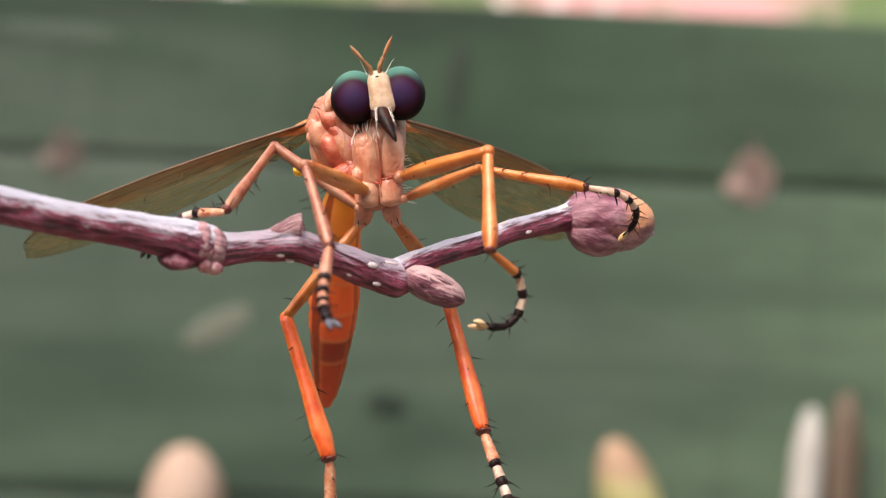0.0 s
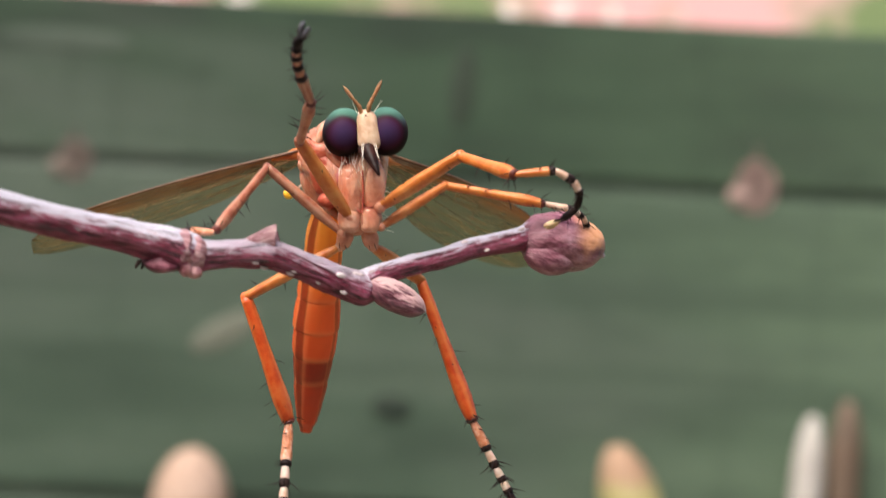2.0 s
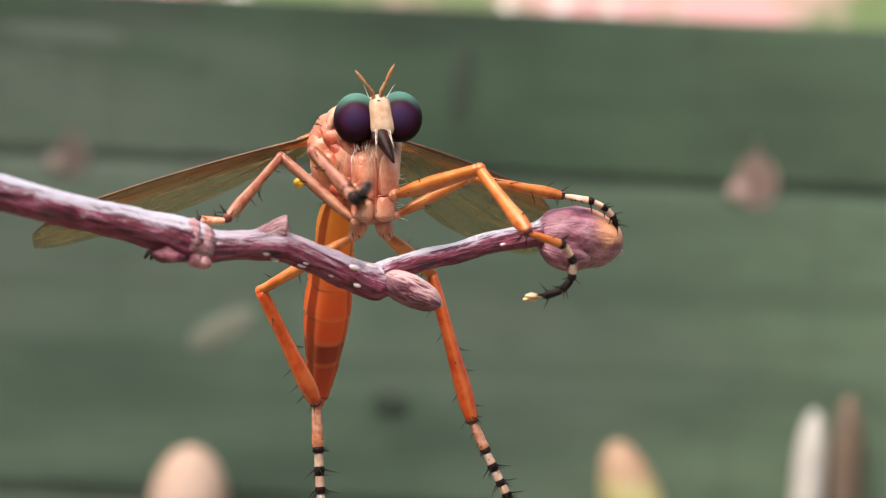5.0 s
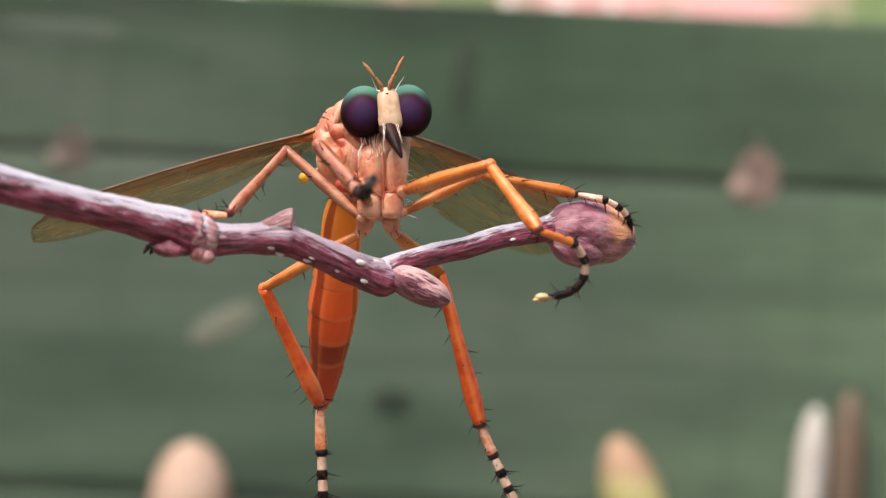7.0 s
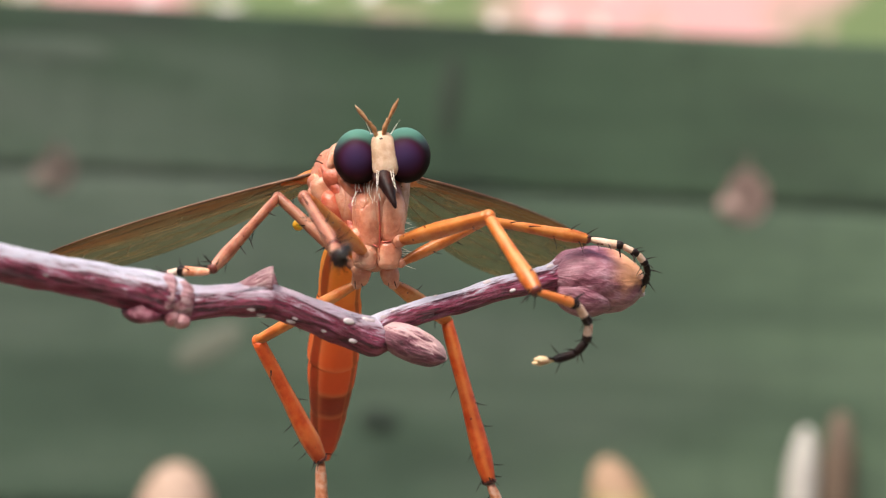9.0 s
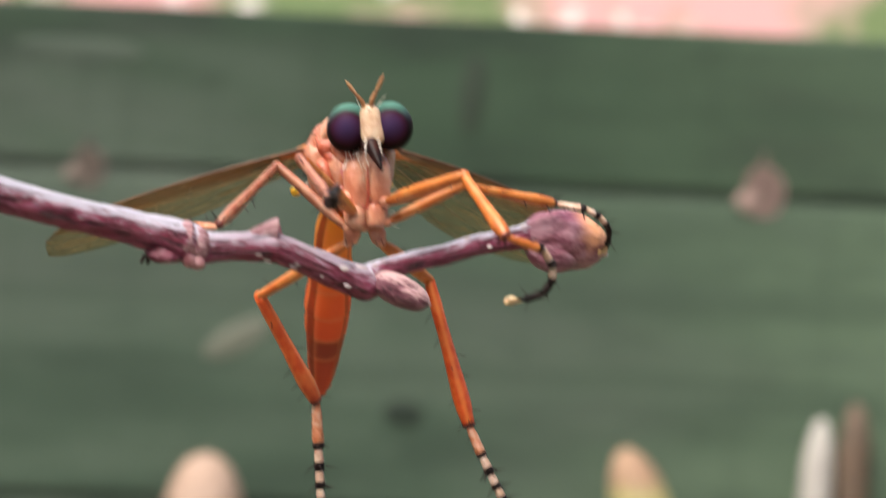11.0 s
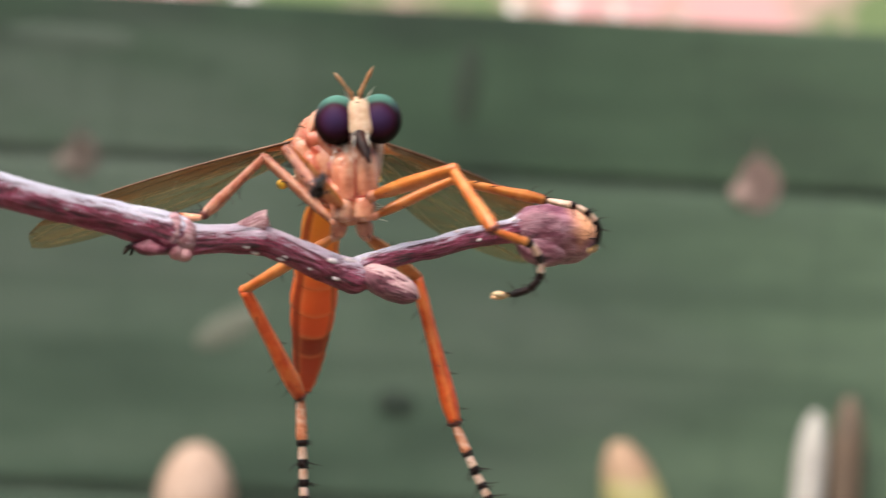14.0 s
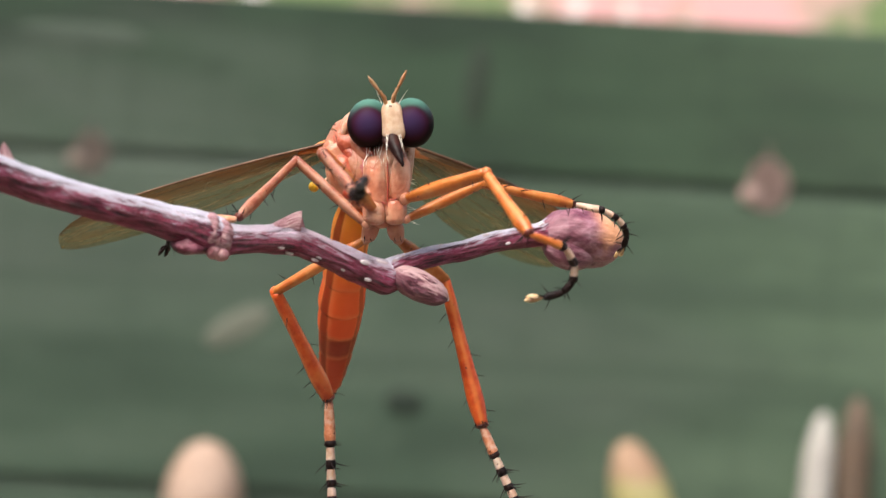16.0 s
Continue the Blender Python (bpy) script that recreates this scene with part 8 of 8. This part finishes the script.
    walk(legs['hind_right', 'tibia'], [
        (0, at(2.987, 3.091, -5.86, -52.67, 59.52, -70.86)), (0.2, at(2.987, 3.091, -5.86, -52.67, 59.52, -70.86)),
        (0.4, at(2.987, 3.091, -5.86, -52.67, 59.52, -70.86)), (0.4333, at(3.001, 2.927, -6.015, -9.46, 84.31, -26.86)),
        (0.4667, at(3.016, 2.603, -6.285, 83.78, 84.75, 65.82)), (0.5, at(3.018, 2.421, -6.42, 104.98, 81.24, 86.29)),
        (0.5333, at(2.877, 2.176, -6.655, 76.9, 83.76, 57.76)), (0.5667, at(2.585, 1.685, -7.036, 10.77, 81.49, -8.16)),
        (0.6, at(2.415, 1.406, -7.207, -3.31, 77.91, -22.92)), (0.6333, at(2.466, 1.667, -7.088, -1.18, 76.74, -20.61)),
        (0.6667, at(2.571, 2.292, -6.723, 2.77, 73.73, -16.26)), (0.7, at(2.654, 3.021, -6.123, 6.1, 69.75, -12.52)),
        (0.7333, at(2.675, 3.635, -5.401, 8.39, 65.71, -9.98)), (0.7667, at(2.648, 4.015, -4.776, 9.77, 62.58, -8.51)),
        (0.8, at(2.626, 4.141, -4.514, 10.26, 61.33, -8)), (0.8333, at(2.937, 3.266, -5.7, 43.4, 61.63, 30.05)),
        (0.8667, at(3.018, 0.879, -7.123, 80.69, 41.53, 75.03)), (0.9, at(2.787, -0.594, -7.336, 87.57, 26.65, 87.15)),
        (0.9333, at(3.74, 0.718, -6.74, 94.7, 45.55, 97.97)), (0.9667, at(4.56, 2.759, -4.444, 99.89, 26.93, 106.39)),
        (1, at(4.39, 3.397, -2.849, 94.39, 12.78, 90)), (1.0333, at(4.295, 3.488, -2.802, 93.99, 8.69, 87.08)),
        (1.0667, at(4.044, 3.703, -2.688, 94.14, 5.76, 87.11)), (1.1, at(3.697, 3.954, -2.54, 94.28, 8.69, 87.08)),
        (1.1333, at(3.327, 4.17, -2.393, 89.42, 38.62, 75.07)), (1.1667, at(3.027, 4.313, -2.282, 40.07, 71.59, 18.43)),
        (1.2, at(2.905, 4.364, -2.238, -35.55, 44.5, -64.52)), (1.2333, at(2.93, 4.358, -2.294, -35.79, 45.08, -63.99)),
        (1.35, at(3.249, 4.21, -3.061, -30.19, 52.77, -55.45)), (1.5, at(3.517, 3.912, -3.873, -19.93, 60.04, -42.43)),
        (1.75, at(3.49, 3.811, -4.232, -9.9, 65.1, -31.54)), (2, at(3.449, 3.688, -4.582, 4.54, 69.04, -16.24)),
        (2.25, at(3.516, 3.547, -4.768, 3.81, 70.48, -16.24)), (2.5, at(3.576, 3.399, -4.949, 4.15, 71.93, -16.25)),
        (2.65, at(3.334, 4.036, -3.823, -13.3, 73.5, -35.28)), (2.8, at(2.924, 4.379, -2.619, -31.94, 73.15, -55.69)),
        (2.9, at(2.639, 4.428, -1.928, 83.72, 57.67, 65.07)), (3, at(2.315, 4.373, -1.254, 93.84, 15.99, 80.09)),
        (3.1, at(2.808, 4.405, -2.239, 72.13, 55.89, 47.38)), (3.2, at(3.211, 4.212, -3.248, -12.43, 58.57, -47.49)),
        (3.35, at(3.227, 4.133, -3.66, -14.79, 59.04, -50.78)), (3.5, at(3.228, 4.024, -4.067, -16.81, 59.41, -54.16)),
        (3.75, at(3.273, 3.925, -4.278, -18.36, 60.89, -55.81)), (4, at(3.313, 3.816, -4.486, -20.7, 62.34, -57.62)),
        (4.2, at(3.275, 3.77, -4.636, -7.71, 69.44, -44.34)), (4.4, at(3.235, 3.718, -4.784, 14.95, 74.66, -20.56)),
        (16, at(3.235, 3.718, -4.784, 14.95, 74.66, -20.56)),
    ])
    walk(legs['hind_right', 'tarsus'], [
        (0, at(4.292, -0.671, -12.625, 179.26, 56.33, -63.79)), (0.2, at(4.292, -0.671, -12.625, 179.26, 56.33, -63.79)),
        (0.4, at(4.292, -0.671, -12.625, 179.26, 56.33, -63.79)), (0.4333, at(3.695, 2.575, -13.826, -161.39, 73.51, -54.67)),
        (0.4667, at(3.31, 3.258, -14.102, -166.76, 65.64, -75.87)), (0.5, at(3.095, 3.614, -14.178, -166.59, 60.71, -82.35)),
        (0.5333, at(3.332, 2.897, -14.459, -163.36, 66.24, -76.73)), (0.5667, at(3.734, 1.52, -14.8, -165.41, 75.43, -56.01)),
        (0.6, at(3.929, 0.766, -14.883, 91.99, 78.72, -32.89)), (0.6333, at(4.152, 1.033, -14.728, 93.03, 77.64, -29.46)),
        (0.6667, at(4.682, 1.676, -14.258, 92.95, 74.78, -23.05)), (0.7, at(5.306, 2.432, -13.488, 88.84, 70.9, -17.62)),
        (0.7333, at(5.855, 3.075, -12.556, 81.73, 66.91, -13.99)), (0.7667, at(6.223, 3.48, -11.744, 74.89, 63.79, -11.91)),
        (0.8, at(6.356, 3.617, -11.402, 71.95, 62.54, -11.21)), (0.8333, at(6.166, 5.134, -12.608, 41.49, 59.27, -50.18)),
        (0.8667, at(4.536, 6.556, -12.327, -179.02, 34.72, -89.09)), (0.9, at(3.136, 6.413, -10.857, 179.21, 18.49, -100.05)),
        (0.9333, at(2.978, 6.162, -12.344, 165.63, 35.29, -118.02)), (0.9667, at(2.585, 9.473, -7.999, 36.1, 33.7, 104.04)),
        (1, at(4.39, 11.052, -4.585, 13.33, 5.89, 90)), (1.0333, at(4.69, 11.237, -3.988, -4.37, -11.87, 86.99)),
        (1.0667, at(4.438, 11.504, -3.476, -22.2, -20.8, 86.89)), (1.1, at(4.092, 11.704, -3.726, -40.09, -17.5, 86.99)),
        (1.1333, at(4.907, 10.097, -7.293, -58.89, 27.26, 76.76)), (1.1667, at(5.379, 5.097, -9.73, -101.14, 64.76, 45)),
        (1.2, at(5.314, -0.691, -7.74, -87.44, 11.42, 62.75)), (1.2333, at(5.361, -0.623, -7.853, -80.98, 12.63, 62.52)),
        (1.35, at(5.943, 0.299, -9.311, 4.55, 29.05, 59.03)), (1.5, at(6.41, 1.267, -10.674, 18.76, 46.53, 53.72)),
        (1.75, at(6.307, 2.082, -11.352, -40.22, 59.52, 27.11)), (2, at(6.145, 2.902, -11.913, -88.81, 62.88, -15.42)),
        (2.25, at(6.034, 2.814, -12.167, -84.98, 62.31, -14.35)), (2.5, at(5.914, 2.717, -12.412, -80.24, 61.74, -13.31)),
        (2.65, at(5.154, 2.748, -11.349, -69, 63.62, -12.42)), (2.8, at(4.207, 2.5, -10.132, 22.04, 65.48, -11.42)),
        (2.9, at(4.409, 8.235, -8.561, 49, 48.37, 59.6)), (3, at(3.614, 11.807, -3.416, -3.41, 13.94, 83.44)),
        (3.1, at(5.789, 7.644, -8.739, 132.35, 15.88, 75.75)), (3.2, at(5.977, 1.194, -9.946, 124.4, 17.54, 67.91)),
        (3.35, at(5.78, 1.005, -10.392, 125.88, 28.89, 63.32)), (3.5, at(5.567, 0.786, -10.825, 3.44, 40.04, 57.61)),
        (3.75, at(5.419, 0.766, -11.137, -26.56, 45.71, 48.43)), (4, at(5.265, 0.739, -11.439, -53.09, 50.48, 37.35)),
        (4.2, at(5.247, 1.843, -11.986, -45.59, 60.97, 16.85)), (4.4, at(5.18, 2.989, -12.354, 14.23, 66.05, -16.46)),
        (16, at(5.18, 2.989, -12.354, 14.23, 66.05, -16.46)),
    ])
    walk(abdomen, [
        (0, at(-1.48, 1.8, -1.467, -70.62, 56.71, 106.38)), (0.2, at(-1.48, 1.8, -1.467, -70.62, 56.71, 106.38)),
        (0.4, at(-1.48, 1.8, -1.467, -70.62, 56.71, 106.38)), (0.4333, at(-1.48, 1.8, -1.467, -70.33, 59.22, 107.07)),
        (0.4667, at(-1.48, 1.8, -1.467, -69.37, 63.88, 108.67)), (0.5, at(-1.48, 1.8, -1.467, -68.58, 66.37, 109.77)),
        (0.5333, at(-1.48, 1.8, -1.467, -61.28, 67.14, 116.79)), (0.5667, at(-1.48, 1.8, -1.467, -47.1, 67.68, 130.69)),
        (0.6, at(-1.48, 1.8, -1.467, -39.55, 67.47, 138.2)), (0.6333, at(-1.48, 1.8, -1.467, -40.19, 66.93, 137.44)),
        (0.6667, at(-1.48, 1.8, -1.467, -41.65, 65.57, 135.68)), (0.7, at(-1.48, 1.8, -1.467, -43.25, 63.79, 133.65)),
        (0.7333, at(-1.48, 1.8, -1.467, -44.57, 61.97, 131.86)), (0.7667, at(-1.48, 1.8, -1.467, -45.43, 60.56, 130.62)),
        (0.8, at(-1.48, 1.8, -1.467, -45.74, 59.99, 130.16)), (0.8333, at(-1.48, 1.8, -1.467, -45.68, 61.57, 130.65)),
        (0.8667, at(-1.48, 1.8, -1.467, -45.35, 64.52, 131.72)), (0.9, at(-1.48, 1.8, -1.467, -45.04, 66.1, 132.4)),
        (0.9333, at(-1.48, 1.8, -1.467, -44.76, 68.59, 133.2)), (0.9667, at(-1.48, 1.8, -1.467, -43.47, 73.23, 135.29)),
        (1, at(-1.48, 1.8, -1.467, -42.15, 75.71, 136.95)), (1.0333, at(-1.48, 1.8, -1.467, -43.7, 75.61, 135.38)),
        (1.0667, at(-1.48, 1.8, -1.467, -47.51, 75.31, 131.55)), (1.1, at(-1.48, 1.8, -1.467, -52.2, 74.83, 126.82)),
        (1.1333, at(-1.48, 1.8, -1.467, -56.6, 74.27, 122.4)), (1.1667, at(-1.48, 1.8, -1.467, -59.78, 73.77, 119.22)),
        (1.2, at(-1.48, 1.8, -1.467, -61, 73.56, 118)), (1.2333, at(-1.48, 1.8, -1.467, -61.31, 73.88, 117.74)),
        (1.35, at(-1.48, 1.8, -1.467, -66.69, 78.12, 112.86)), (1.5, at(-1.48, 1.8, -1.467, -78.2, 82.47, 101.7)),
        (1.75, at(-1.48, 1.8, -1.467, -73.98, 75.89, 105.56)), (2, at(-1.48, 1.8, -1.467, -71.91, 69.29, 106.99)),
        (2.25, at(-1.48, 1.8, -1.467, -73.22, 68.04, 105.62)), (2.5, at(-1.48, 1.8, -1.467, -74.39, 66.77, 104.4)),
        (2.65, at(-1.48, 1.8, -1.467, -74.28, 66.59, 104.48)), (2.8, at(-1.48, 1.8, -1.467, -74.06, 66.22, 104.65)),
        (2.9, at(-1.48, 1.8, -1.467, -73.93, 66, 104.74)), (3, at(-1.48, 1.8, -1.467, -73.88, 65.91, 104.78)),
        (3.1, at(-1.48, 1.8, -1.467, -73.63, 65.86, 105)), (3.2, at(-1.48, 1.8, -1.467, -73.05, 65.73, 105.53)),
        (3.35, at(-1.48, 1.8, -1.467, -72.05, 65.5, 106.43)), (3.5, at(-1.48, 1.8, -1.467, -71.55, 65.38, 106.87)),
        (3.75, at(-1.48, 1.8, -1.467, -73.45, 63.92, 104.94)), (4, at(-1.48, 1.8, -1.467, -75.17, 62.43, 103.2)),
        (4.2, at(-1.48, 1.8, -1.467, -75.28, 60.91, 102.93)), (4.4, at(-1.48, 1.8, -1.467, -75.36, 59.4, 102.68)),
        (7, at(-1.48, 1.8, -1.467, -75.36, 59.4, 102.68)), (8, at(-1.48, 1.8, -1.467, -73.4, 60.74, 104.95)),
        (8.5, at(-1.48, 1.8, -1.467, -73.4, 60.74, 104.95)), (10.8, at(-1.48, 1.8, -1.467, -75.29, 52.22, 102.83)),
        (16, at(-1.48, 1.8, -1.467, -75.29, 52.22, 102.83)),
    ])
    spread_a = wing_pose(ROOT_A, (-17.2, 1.0, -0.4), (0.05, 0.25, -0.95))
    spread_b = wing_pose(ROOT_B, (13.6, 6.0, -1.6), (-0.1, 0.35, -0.9))
    low_a, low_b = flap(REST_A, -8, 6), spread_b
    up_a = wing_pose(ROOT_A, (-16.6, 1.5, 4.6), (0.0, 0.85, -0.45))
    up_b = wing_pose(ROOT_B, (14.0, 4.5, 3.6), (0.0, 0.85, -0.45))
    down_a = wing_pose(ROOT_A, (-16.6, 0.5, -2.6), (0.0, 0.75, -0.60))
    down_b = wing_pose(ROOT_B, (13.6, 4.0, -2.6), (0.0, 0.75, -0.60))
    for wing, rest, low, spread, up, down in ((wing_a, REST_A, low_a, spread_a, up_a, down_a), (wing_b, REST_B, low_b, spread_b, up_b, down_b)):
        rows = [(0.0, rest), (0.4, rest), (0.5, low), (0.6, spread), (0.7, spread)]
        rows += [(0.7 + (2 * i + 2) / 30, (up, down)[i % 2]) for i in range(6)]
        rows += [(1.2, rest), (4.0, rest), (16.0, rest)]
        walk(wing, rows)


motions()
